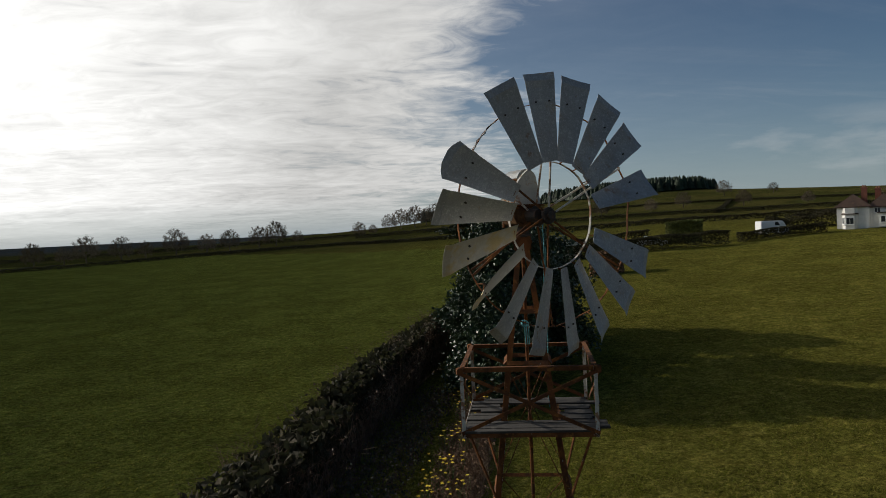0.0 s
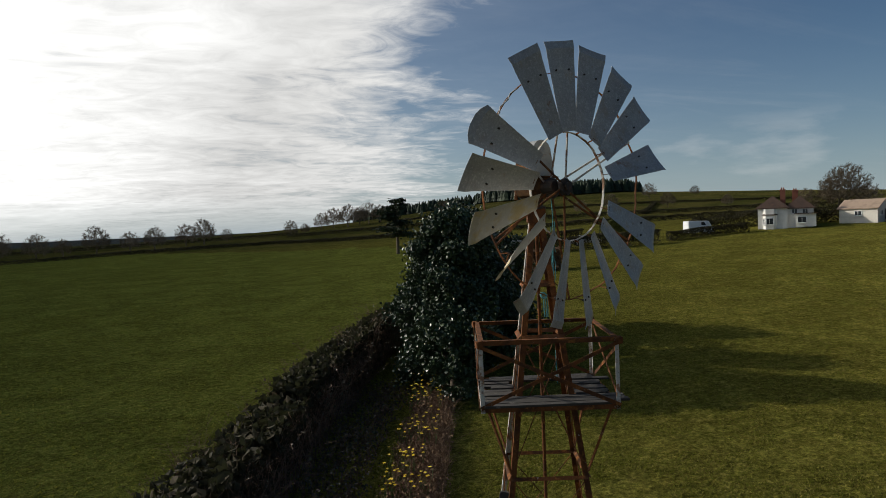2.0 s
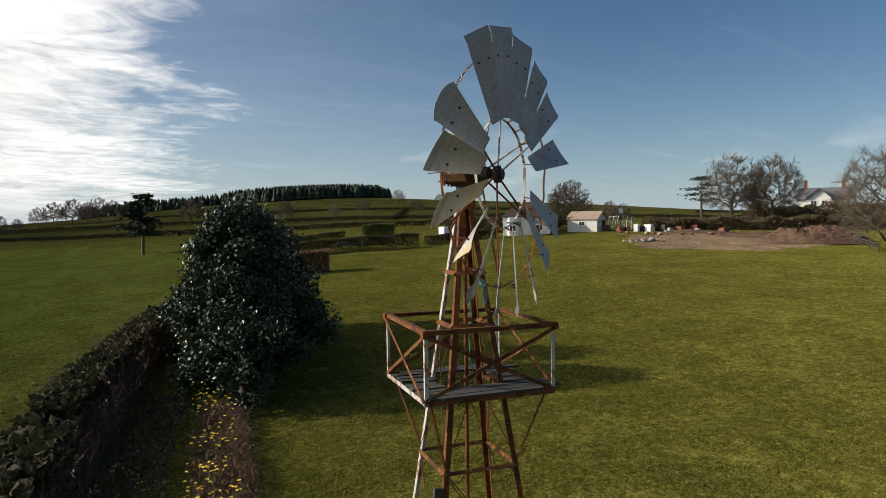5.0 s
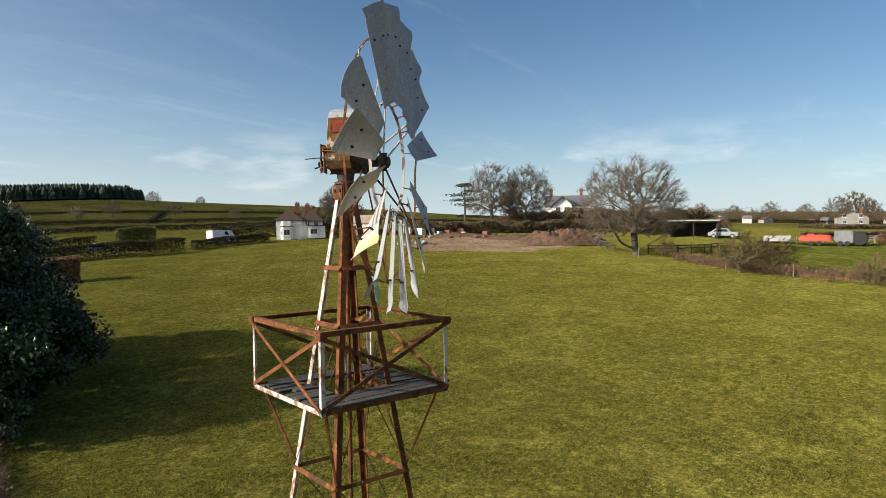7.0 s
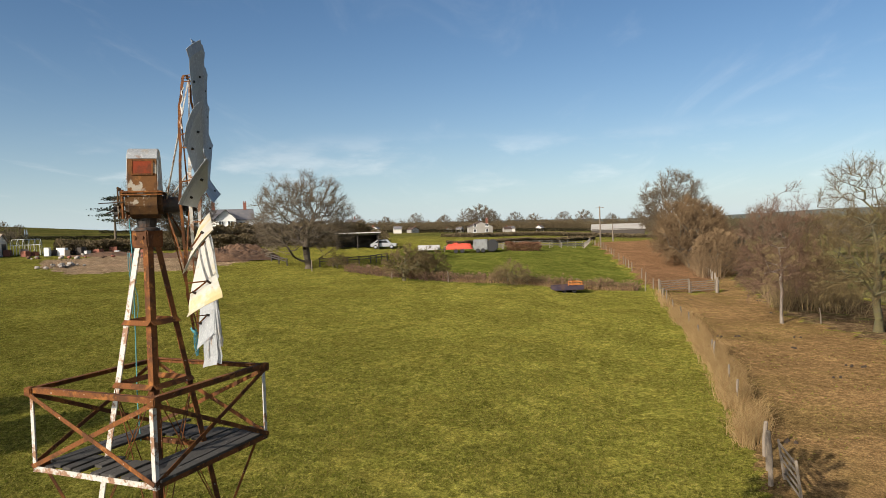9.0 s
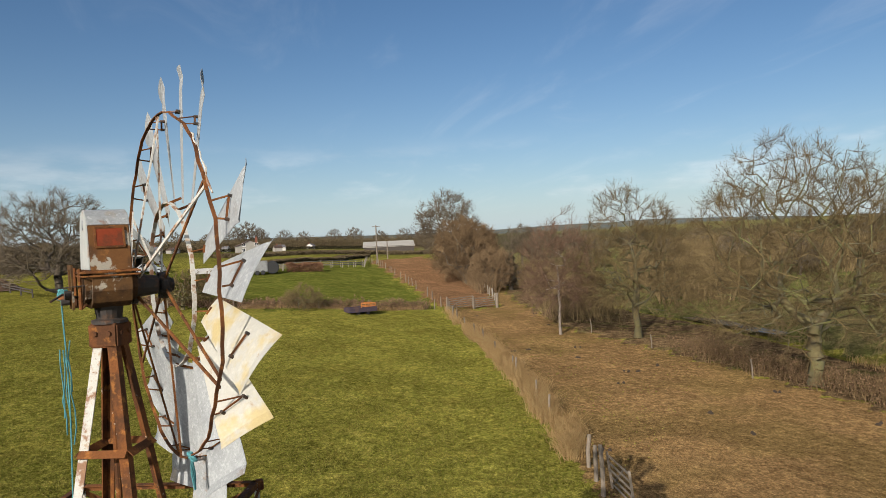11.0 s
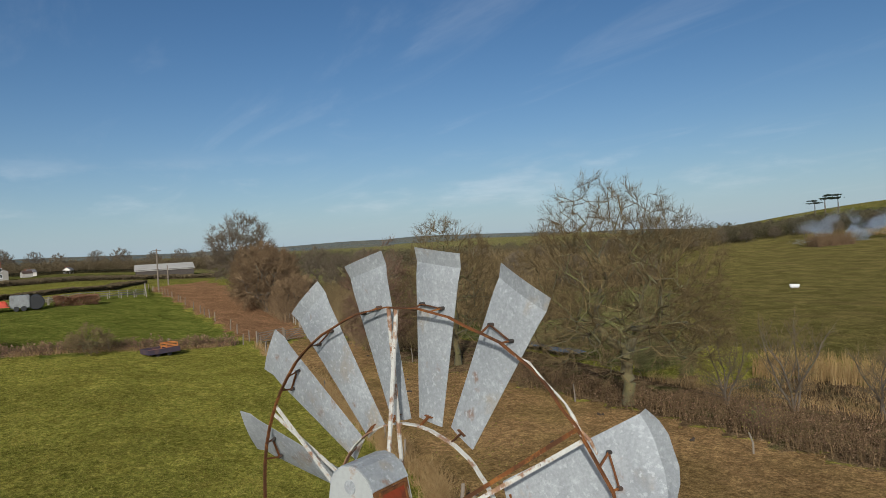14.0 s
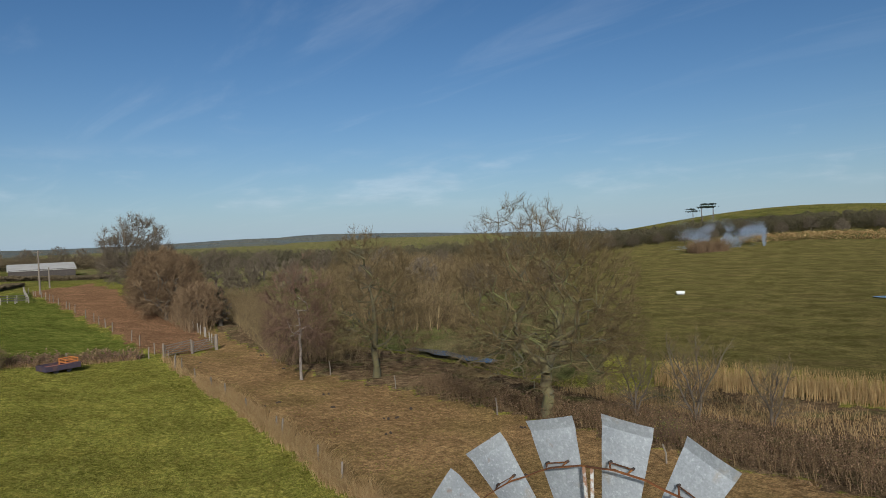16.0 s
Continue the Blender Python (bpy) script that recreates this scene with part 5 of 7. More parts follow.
stalks("fence_grass", "tall bleached dry grass in tussocks along the fence", tussocks(FENCE_GRASS, 0.24, 0.6, 64), 0.92, M_DRY, 61, 0.009, 0.4)
stalks("fence_grass_far", "thin dry grass along the fence near the gate", tussocks([(50, -16.9), (56.5, -17.6), (61, -18.2)], 0.5, 0.5, 30), 0.8, M_DRY, 62, 0.009, 0.3)


def fence_post(place, h=1.25, r=0.055, lean=(0, 0), mat=None, group="fence posts", label="weathered grey wooden fence post"):
    ob = thing("fence_post", label, "fence post", place, group=group)
    bm = bmesh.new()
    add_tube(bm, [(0, 0, -0.3), (0, 0, h * 0.5), (lean[0], lean[1], h - 0.03), (lean[0], lean[1], h)], [r * 1.05, r, r * 0.95, r * 0.6], 7)
    part("post", bm, mat or M_POST, ob)
    return ob


def field_gate(place, turn, length, h=1.15, label="old five-bar wooden field gate", lean=0.0, bars=5, diag=True):
    g = thing("field_gate", label, "gate", place, turn)
    for x in (0, length):
        bm = bmesh.new()
        add_box(bm, (x, 0, h / 2 + 0.05), (0.09, 0.07, h + 0.1), Matrix.Rotation(lean, 4, "X"), 0.01)
        part("stile", bm, M_POST, g)
    for i in range(bars):
        bm = bmesh.new()
        add_box(bm, (length / 2, 0, 0.18 + i * (h - 0.2) / (bars - 1)), (length, 0.03, 0.085), Matrix.Rotation(lean, 4, "X"), 0.006)
        part("bar", bm, M_POST, g)
    if diag:
        bm = bmesh.new()
        add_bar(bm, Matrix.Rotation(lean, 4, "X") @ Vector((0.05, 0.03, 0.15)), Matrix.Rotation(lean, 4, "X") @ Vector((length * 0.75, 0.03, h)), 0.025, 0.08, (0, 1, 0))
        part("brace", bm, M_POST, g)
    return g


post_rnd = random.Random(8)
for x, y, h in ((15.3, -11.5, 1.75), (16.6, -11.9, 1.3), (18.0, -12.3, 1.25)):
    fence_post(on_land(x, y), h, 0.075, (post_rnd.uniform(-.08, .08), post_rnd.uniform(-.08, .08)), label="split and leaning old oak gate post", group="old gate posts")
field_gate(on_land(15.8, -12.1), 172, 2.0, 1.2, "broken grey wooden gate standing open", 0.12)
for i, (x, y) in enumerate(along([(52, -17.2), (61.5, -18.3)], 2.6, post_rnd)):
    fence_post(on_land(x, y), 1.15, 0.05)
# the double gate at the track's end
fence_post(on_land(61.9, -18.4), 1.35, 0.09)
fence_post(on_land(63.9, -21.8), 1.35, 0.09)
fence_post(on_land(65.6, -25.0), 1.6, 0.16, label="stout pale wooden gate post")
field_gate(on_land(62.0, -18.6), -59, 3.6, 1.1)
field_gate(on_land(64.0, -22.0), -61, 3.2, 1.1)

# ---------------------------------------------------------------- trees along the river
dome_tree("riverside_oak", "large bare spreading tree with mossy limbs", on_land(25.4, -29.4), 13.4, 6.3, 71, M_BARK_GREEN, M_TWIG_DARK, 0.36, low=0.06, n=1400, sprays=8, wisps=4, twig_len=0.062, twig_r=0.011, fork=0.22)
dome_tree("riverside_alder", "bare tree with greenish trunks on the bank", on_land(43.6, -29.3), 12.0, 4.6, 72, M_BARK_GREEN, M_TWIG_DARK, 0.27, low=0.05, n=900, sprays=8, wisps=4, twig_len=0.066, twig_r=0.012, fork=0.15, stem=1.2)
birch = dome_tree("birch_tree", "slender leaning birch with pale bark", on_land(46.6, -24.0), 9.8, 2.9, 73, M_BIRCH, M_TWIG_RED, 0.11, low=0.14, n=420, sprays=8, wisps=5, twig_len=0.08, twig_r=0.012, lean=(-0.9, 0.4), fork=0.05, stem=1.2)
sap = bare_tree("scrub_sapling", "thin bare sapling among brambles", on_land(18.3, -34.8), 5.2, 74, M_BARK, M_TWIG_DARK, 0.07, stems=4, trunk=0.8, kids=(8, 5, 4, 3), reach=1.7, bare=0.15, levels=3, least=0.008)
copy_thing(sap, Matrix.Translation(on_land(21.5, -33.2)) @ pose(0, 0, 0, 0, 0, 80) @ Matrix.Scale(0.8, 4))
copy_thing(sap, Matrix.Translation(on_land(14.5, -36.5)) @ pose(0, 0, 0, 0, 0, 200) @ Matrix.Scale(0.75, 4))
gold = dome_tree("golden_willow", "dense golden-brown bare tree beside the ploughed strip", on_land(90.6, -28.8), 9.6, 4.8, 75, M_BARK, M_TWIG_GOLD, 0.3, low=0.03, n=420, sprays=11, wisps=6, twig_len=0.10, twig_r=0.022)
copy_thing(gold, Matrix.Translation(on_land(101, -31.5)) @ pose(0, 0, 0, 0, 0, 100) @ Matrix.Scale(0.95, 4))
copy_thing(gold, Matrix.Translation(on_land(84, -30.6)) @ pose(0, 0, 0, 0, 0, 200) @ Matrix.Scale(0.6, 4))
copy_thing(gold, Matrix.Translation(on_land(112, -37)) @ pose(0, 0, 0, 0, 0, 300) @ Matrix.Scale(0.9, 4))
oak = dome_tree("bare_oak", "bare grey-brown tree with a domed crown of fine twigs", on_land(74.6, 20.4), 11.4, 6.2, 76, M_BARK, M_TWIG_GREY, 0.42, low=0.10, n=850, sprays=10, wisps=5, twig_len=0.085, twig_r=0.016, lean=(0.3, 0.6), fork=0.3)
tall = dome_tree("tall_bare_tree", "tall bare grey tree with upswept limbs", on_land(112.3, 61.0), 13.0, 5.4, 77, M_BARK, M_TWIG_GREY, 0.32, low=0.16, n=520, sprays=8, wisps=5, twig_len=0.085, twig_r=0.022, fork=0.3, stem=0.75)
copy_thing(tall, Matrix.Translation(on_land(115.3, 55.0)) @ pose(0, 0, 0, 0, 0, 130) @ Matrix.Scale(0.95, 4))
copy_thing(tall, Matrix.Translation(on_land(115.5, -32.8)) @ pose(0, 0, 0, 0, 0, 40) @ Matrix.Scale(1.08, 4))
far_tree = dome_tree("hedgerow_tree", "bare hedgerow tree far off", on_land(121, 108), 10.0, 4.8, 78, M_BARK, M_TWIG_GREY, 0.26, low=0.14, n=240, sprays=8, wisps=4, twig_len=0.10, twig_r=0.034, group="hedgerow trees")


def far_copy(src, deg, dist, k, turn=None, up=0.0):
    x, y = heading_xy(deg, dist)
    return copy_thing(src, Matrix.Translation(on_land(x, y, up)) @ pose(0, 0, 0, 0, 0, turn if turn is not None else (deg * 37 + dist) % 360) @ Matrix.Scale(k, 4))


far_copy(tall, 47.7, 165, 0.72)
for deg, dist, k in ((45.5, 165, 0.55), (51.5, 175, 0.5), (52.6, 190, 0.45), (49.5, 180, 0.6), (-21.5, 250, 0.75), (-19.5, 255, 0.6), (-18, 260, 0.9), (-15.6, 250, 0.8), (-13.8, 262, 0.6), (-11.5, 270, 0.95), (-9.2, 262, 0.7), (-7.4, 270, 0.8), (-5.0, 285, 0.85), (-3.6, 290, 1.0), (-1.8, 300, 0.55),
                     (3.4, 330, 0.7), (4.6, 335, 0.5), (6.0, 380, 0.9), (7.0, 385, 1.1), (8.2, 380, 1.2), (9.2, 390, 1.0), (10.0, 395, 1.2), (11.0, 400, 1.0),
                     (16.5, 300, 1.0), (18.5, 330, 0.6), (24.0, 300, 0.8), (28.0, 310, 0.6), (30.5, 330, 0.75), (33.5, 420, 0.9), (35.0, 320, 0.7), (37.0, 430, 0.6), (39.5, 300, 0.5),
                     (68, 300, 0.8), (70, 320, 0.7), (73.5, 200, 0.6), (78, 340, 0.8), (80.5, 330, 0.7), (83, 360, 0.9), (85.4, 350, 0.8), (87.5, 340, 1.1), (88.6, 350, 1.3), (89.5, 345, 1.0), (91.5, 350, 0.9), (93, 345, 0.8), (95.5, 360, 0.9), (97.2, 370, 1.0), (99.5, 340, 0.8), (101.5, 330, 0.9), (103, 340, 0.8),
                     (114, 130, 0.75), (112, 150, 0.9), (118, 140, 0.7), (124, 120, 0.65), (129, 135, 0.7), (134, 120, 0.65), (140, 130, 0.6), (116, 190, 0.8), (121, 200, 0.8), (126, 210, 0.8), (131, 190, 0.7), (137, 220, 0.8), (143, 260, 1.0), (145, 280, 1.1),
                     (147, 283, 0.9), (149, 290, 0.8), (151, 284, 0.8), (153, 296, 0.9), (155.5, 300, 1.0), (158, 296, 0.9), (160, 305, 1.0), (162, 298, 0.9), (164.5, 305, 1.0)):
    far_copy(far_tree, deg, dist, k * (0.6 if deg > 142 else 1.05 if 66 < deg < 104 else 1.0))
# small leaning orchard trees by the field boundary
orch = dome_tree("orchard_tree", "low tangled bare orchard tree with leaning trunk", on_land(64.5, 7.2), 3.7, 2.8, 79, M_BARK_GREEN, M_TWIG_DARK, 0.2, low=0.08, n=220, sprays=6, wisps=6, twig_len=0.13, twig_r=0.014, lean=(0.5, -0.4), group="orchard trees")
copy_thing(orch, Matrix.Translation(on_land(66.6, 4.6)) @ pose(0, 0, 0, 0, 0, 100) @ Matrix.Scale(0.9, 4))
copy_thing(orch, Matrix.Translation(on_land(62.2, -4.2)) @ pose(0, 0, 0, 0, 14, 190) @ Matrix.Scale(0.68, 4))
copy_thing(orch, Matrix.Translation(on_land(74.5, 16.8)) @ pose(0, 0, 0, 0, 0, 240) @ Matrix.Scale(0.5, 4))

# thickets
hedge("river_thicket", "dense brown thicket of bare scrub along the bank", [(38, -30), (33, -29.2), (27, -29.6), (21, -30.2), (13, -29.5), (5, -30)], 1.5, 3.4, 81, M_BRAMBLE, M_DEAD, stems=40, twigs_each=9, leaves=5, leaf=0.06, thick=0.011, category="thicket")
hedge("bank_brambles", "tangled pale bramble and dry stems", [(24, -33), (17, -33), (8, -33)], 1.1, 4.0, 82, M_BRAMBLE, M_DEAD, stems=50, twigs_each=8, leaves=4, leaf=0.06, thick=0.009, category="thicket")
hedge("gorse_bush", "dark bush with yellowish green tips", [(17.8, -29.6), (16.6, -30.2)], 1.8, 1.6, 83, M_TWIG_RED, island_material("gorse_leaf", [(0.05, 0.06, 0.015), (0.12, 0.12, 0.02), (0.28, 0.24, 0.03)], 0.7), stems=70, twigs_each=8, leaves=9, leaf=0.05, category="bush")
stalks("reed_bed", "tall dry golden reeds by the river", along([(26, -43.8), (19, -44.2), (13, -45), (4, -46.5)], 0.005, rnd0, 1.6), 1.7, M_REED, 84, 0.012, 0.10, category="reeds")
stalks("bank_sedge", "pale dead sedge on the river bank", along([(30, -38), (22, -39), (12, -38), (4, -38)], 0.011, rnd0, 3.0), 0.8, M_DRY, 85, 0.009, 0.35)
hedge("valley_scrub", "reddish-brown leafless scrub filling the valley", [(52, -29), (62, -32), (75, -36), (90, -41), (110, -47)], 4.6, 7.0, 86, M_TWIG_OLIVE, None, stems=40, twigs_each=10, thick=0.02, category="scrub", ragged=0.6)
hedge("far_scrub", "olive-brown willow scrub on the valley floor", [(60, -50), (75, -56), (95, -66), (120, -80), (150, -100)], 6.5, 14.0, 87, M_TWIG_OLIVE, None, stems=34, twigs_each=10, thick=0.042, category="scrub", ragged=0.6)
hedge("far_scrub_ridge", "brown scrub across the valley", [(90, -90), (110, -110), (140, -120), (190, -140)], 7.5, 28.0, 88, M_TWIG_OLIVE, None, stems=34, twigs_each=10, thick=0.06, category="scrub", ragged=0.6)
ivy = leafy_tree("ivy_clad_tree", "stubby trunk clothed in dark green ivy", on_land(84.0, -33.4), 5.2, 1.3, 89, M_IVY, M_BARK, n=5000, leaf=0.13, clumps=40, low=0.1)

# ---------------------------------------------------------------- houses and barns
def add_gable_roof(bm, w, d, eave, ridge, over=0.35, thick=0.14, hip=0.0):
    """A pitched roof over w (across) by d (along the ridge); hip shortens the ridge."""
    a, b = w / 2 + over, d / 2 + over
    for dz in (0,):
        low = [(-a, -b), (a, -b), (a, b), (-a, b)]
        r0, r1 = (0, -b + hip), (0, b - hip)
        top = [bm.verts.new((x, y, eave)) for x, y in low] + [bm.verts.new((*r0, ridge)), bm.verts.new((*r1, ridge))]
        bot = [bm.verts.new((x, y, eave - thick)) for x, y in low] + [bm.verts.new((*r0, ridge - thick)), bm.verts.new((*r1, ridge - thick))]
        for vs, rev in ((top, False), (bot, True)):
            for idx in ((0, 4, 5, 3), (1, 2, 5, 4), (0, 1, 4), (2, 3, 5)):
                f = [vs[i] for i in idx]
                if len(idx) == 3 and hip == 0:
                    continue
                bm.faces.new(f[::-1] if rev else f)
        for i, j in ((0, 1), (1, 2), (2, 3), (3, 0)):
            if hip == 0 and (i, j) in ((0, 1), (2, 3)):
                k = 4 if i == 0 else 5
                bm.faces.new((top[i], top[k], bot[k], bot[i]))
                bm.faces.new((top[k], top[j], bot[j], bot[k]))
            else:
                bm.faces.new((top[i], top[j], bot[j], bot[i]))
    bmesh.ops.recalc_face_normals(bm, faces=bm.faces[:])


def add_walls(bm, w, d, eave, ridge=None, hip=0.0):
    """Walls of a house, with gables up to the roof where it is not hipped."""
    out = [(-w / 2, -d / 2), (w / 2, -d / 2), (w / 2, d / 2), (-w / 2, d / 2)]
    lo, hi = [bm.verts.new((x, y, -0.6)) for x, y in out], [bm.verts.new((x, y, eave)) for x, y in out]
    for i in range(4):
        j = (i + 1) % 4
        bm.faces.new((lo[i], lo[j], hi[j], hi[i]))
    if ridge and not hip:
        for i, j, y in ((0, 1, -d / 2), (2, 3, d / 2)):
            t = bm.verts.new((0, y, ridge - 0.12))
            bm.faces.new((hi[i], hi[j], t))
    bmesh.ops.recalc_face_normals(bm, faces=bm.faces[:])


def add_window(parent, x, y, z, w, h, face, name="window", panes=2):
    """A window let into a wall that faces along face (unit x or y, signed)."""
    nx, ny = face
    turn = math.degrees(math.atan2(ny, nx)) + 90
    m = pose(x, y, z, 0, 0, turn)
    bm = bmesh.new()
    add_box(bm, (0, 0.0, 0), (w, 0.06, h), m)
    win = part(name, bm, M_WINDOW, parent)
    bm = bmesh.new()
    t = 0.09
    for cx, cz, sx, sz in ((0, h / 2, w + t, t), (0, -h / 2, w + t, t), (-w / 2, 0, t, h), (w / 2, 0, t, h)):
        add_box(bm, (cx, -0.03, cz), (sx, 0.10, sz), m)
    for k in range(1, panes):
        add_box(bm, (-w / 2 + w * k / panes, -0.03, 0), (0.06, 0.09, h), m)
    part("window_frame", bm, M_WHITE, win)
    bm = bmesh.new()
    add_box(bm, (0, -0.07, -h / 2 - 0.07), (w + 0.25, 0.20, 0.06), m)
    part("window_sill", bm, M_WHITE, win)
    return win


def add_chimney(parent, x, y, z0, z1, w=0.7):
    bm = bmesh.new()
    add_box(bm, (x, y, (z0 + z1) / 2), (w, w * 0.8, z1 - z0), None)
    add_box(bm, (x, y, z1), (w * 1.2, w, 0.16), None)
    ch = part("chimney", bm, M_BRICK, parent)
    for dx in (-0.17, 0.17):
        bm = bmesh.new()
        add_tube(bm, [(x + dx, y, z1 + 0.05), (x + dx, y, z1 + 0.45)], [0.13, 0.10], 8)
        part("chimney_pot", bm, M_BRICK, ch)


def farmhouse():
    h = thing("farmhouse", "white two-storey farmhouse with dark brown hipped roofs and brick chimneys", "house", on_land(73.4, 74.6, 0.15), -44.0)
    bm = bmesh.new()
    add_walls(bm, 4.6, 6.0, 3.25)
    part("wall", bm, M_RENDER, h).location = (-1.9, 0, 0)
    bm = bmesh.new()
    add_gable_roof(bm, 4.6, 6.0, 3.25, 5.35, hip=1.9)
    part("roof", bm, M_TILE, h).location = (-1.9, 0, 0)
    bm = bmesh.new()
    add_walls(bm, 4.0, 7.0, 3.1)
    part("wing_wall", bm, M_RENDER, h).location = (2.3, 1.2, 0)
    bm = bmesh.new()
    add_gable_roof(bm, 4.0, 7.0, 3.1, 5.2, hip=1.9)
    part("wing_roof", bm, M_TILE, h).location = (2.3, 1.2, 0)
    bm = bmesh.new()
    add_box(bm, (3.2, -3.3, 1.0), (3.0, 2.0, 2.2))
    ext = part("porch", bm, M_RENDER, h)
    bm = bmesh.new()
    add_box(bm, (3.2, -3.35, 2.13), (3.5, 2.5, 0.14), Matrix.Rotation(0.0, 4, "X"))
    part("porch_roof", bm, M_TILE, h)
    # two-storey bay
    bay = [(-1.1, 0), (-0.65, -0.8), (0.65, -0.8), (1.1, 0)]
    bm = bmesh.new()
    add_prism(bm, bay, (1, 0, 0), (0, 1, 0), (0, 0, 1), 3.5, (-2.3, -3.0, 1.3))
    part("bay", bm, M_RENDER, h)
    bm = bmesh.new()
    lo = [bm.verts.new((-2.3 + x * 1.2, -3.0 + y * 1.25, 2.0)) for x, y in bay]
    t = [bm.verts.new((-2.9, -3.0, 2.7)), bm.verts.new((-1.7, -3.0, 2.7))]
    for f in ((lo[0], lo[1], t[0]), (lo[1], lo[2], t[1], t[0]), (lo[2], lo[3], t[1])):
        bm.faces.new(f)
    part("bay_roof", bm, M_TILE, h)
    for z in (0.95,):
        add_window(h, -2.3, -3.83, z, 1.1, 1.1, (0, -1))
        add_window(h, -3.2, -3.42, z, 0.6, 1.1, (-0.87, -0.49))
    add_window(h, -2.3, -3.04, 2.65, 1.5, 0.8, (0, -1), panes=3)
    add_window(h, 1.5, -2.34, 2.55, 0.8, 0.8, (0, -1))
    add_window(h, 3.1, -2.34, 2.55, 0.8, 0.8, (0, -1))
    add_window(h, 2.6, -4.34, 1.1, 1.3, 1.0, (0, -1))
    add_window(h, 4.34, 0.5, 2.6, 0.9, 0.9, (1, 0))
    add_window(h, -4.24, 0.6, 2.6, 0.9, 0.9, (-1, 0))
    add_chimney(h, -0.3, -0.6, 3.4, 6.3, 0.85)
    add_chimney(h, 1.6, 1.6, 4.0, 6.1, 0.9)
    h.scale = (0.84,) * 3
    return h


def bungalow():
    h = thing("bungalow", "cream bungalow with a faded brown gabled roof", "house", on_land(82.6, 69.4, 0.3), 18.0)
    bm = bmesh.new()
    add_walls(bm, 5.2, 6.4, 2.1, 3.7)
    part("wall", bm, M_CREAM, h)
    bm = bmesh.new()
    add_gable_roof(bm, 5.2, 6.4, 2.1, 3.7, 0.3)
    part("roof", bm, M_TILE_PALE, h)
    bm = bmesh.new()
    add_box(bm, (0.9, -3.22, 0.9), (1.8, 0.08, 1.9))
    part("garage_door", bm, M_DARKWOOD, h)
    add_window(h, -1.3, -3.22, 1.2, 1.0, 0.8, (0, -1))
    add_window(h, -2.62, 0, 1.2, 1.2, 0.8, (-1, 0))
    h.scale = (0.8,) * 3
    return h


def villa():
    h = thing("villa", "large white gabled house with dark slate roof over brick ground floor", "house", on_land(151, 61.5, 0.0), -66.0)
    bm = bmesh.new()
    add_walls(bm, 7.5, 10.0, 5.0, 7.6)
    part("wall", bm, M_RENDER, h).rotation_euler = (0, 0, math.pi / 2)
    bm = bmesh.new()
    add_gable_roof(bm, 7.5, 10.0, 5.0, 7.6)
    part("roof", bm, M_SLATE, h).rotation_euler = (0, 0, math.pi / 2)
    bm = bmesh.new()
    add_walls(bm, 4.4, 3.0, 5.2, 7.4)
    part("gable_wall", bm, M_RENDER, h).location = (-1.2, -4.6, 0)
    bm = bmesh.new()
    add_gable_roof(bm, 4.4, 4.0, 5.2, 7.4, 0.4)
    part("gable_roof", bm, M_SLATE, h).location = (-1.2, -4.4, 0)
    bm = bmesh.new()
    add_box(bm, (0.4, -4.0, 1.0), (9.6, 4.2, 2.4))
    part("brick_base", bm, M_BRICK, h)
    for x in (-2.2, -0.2):
        add_window(h, x, -6.14, 4.0, 1.1, 1.4, (0, -1))
    for x in (-3.0, -0.8, 2.6):
        add_window(h, x, -6.14, 1.2, 1.3, 1.3, (0, -1))
    add_window(h, 2.6, -3.79, 3.9, 1.3, 1.2, (0, -1))
    add_chimney(h, -3.8, 0, 6.4, 9.0)
    add_chimney(h, 3.4, 0, 6.4, 9.0)
    return h


def small_house(place, turn, w=7.0, d=6.0, eave=4.2, ridge=6.4, wall=None, roof=None):
    h = thing("village_house", "small pale village house far off with a tiled roof", "house", place, turn, "village houses")
    bm = bmesh.new()
    add_walls(bm, w, d, eave, ridge)
    part("wall", bm, wall or M_RENDER, h)
    bm = bmesh.new()
    add_gable_roof(bm, w, d, eave, ridge, 0.3)
    part("roof", bm, roof or M_SLATE, h)
    for x in (-w * 0.25, w * 0.25):
        for z in (1.3, 3.3):
            add_window(h, x, -d / 2 - 0.03, z, 1.1, 1.1, (0, -1))
    add_chimney(h, w * 0.3, 0, eave + 0.4, ridge + 0.9)
    return h


farmhouse()
bungalow()
villa()
vil = small_house(on_land(248, 53), 12, 7.0, 6.0, 3.4, 5.8, M_CREAM)
vil2 = small_house(on_land(254, 6), -80, 9, 6, 2.8, 4.8, M_VILLAGE, M_TILE)
for k, (deg, dist, turn, s) in enumerate(((78.9, 255, 30, 0.9), (79.7, 262, 80, 0.8), (81.5, 285, 15, 0.8), (72.5, 270, 60, 0.7), (86.8, 310, -20, 0.7), (91.2, 300, 20, 0.7), (93.6, 315, 60, 0.7))):
    x, y = heading_xy(deg, dist)
    copy_thing(vil, Matrix.Translation(on_land(x, y)) @ pose(0, 0, 0, 0, 0, turn) @ Matrix.Scale(s * 0.65, 4))
for deg, dist, turn, s in ((88.2, 262, -85, 1.0), (90.9, 285, 10, 0.8), (82.8, 300, -40, 0.8), (85.9, 315, 75, 0.7), (77.0, 265, -20, 0.8), (71.6, 275, -80, 0.7), (93.6, 320, -10, 0.8)):
    x, y = heading_xy(deg, dist)
    copy_thing(vil2, Matrix.Translation(on_land(x, y)) @ pose(0, 0, 0, 0, 0, turn) @ Matrix.Scale(s * 0.65, 4))


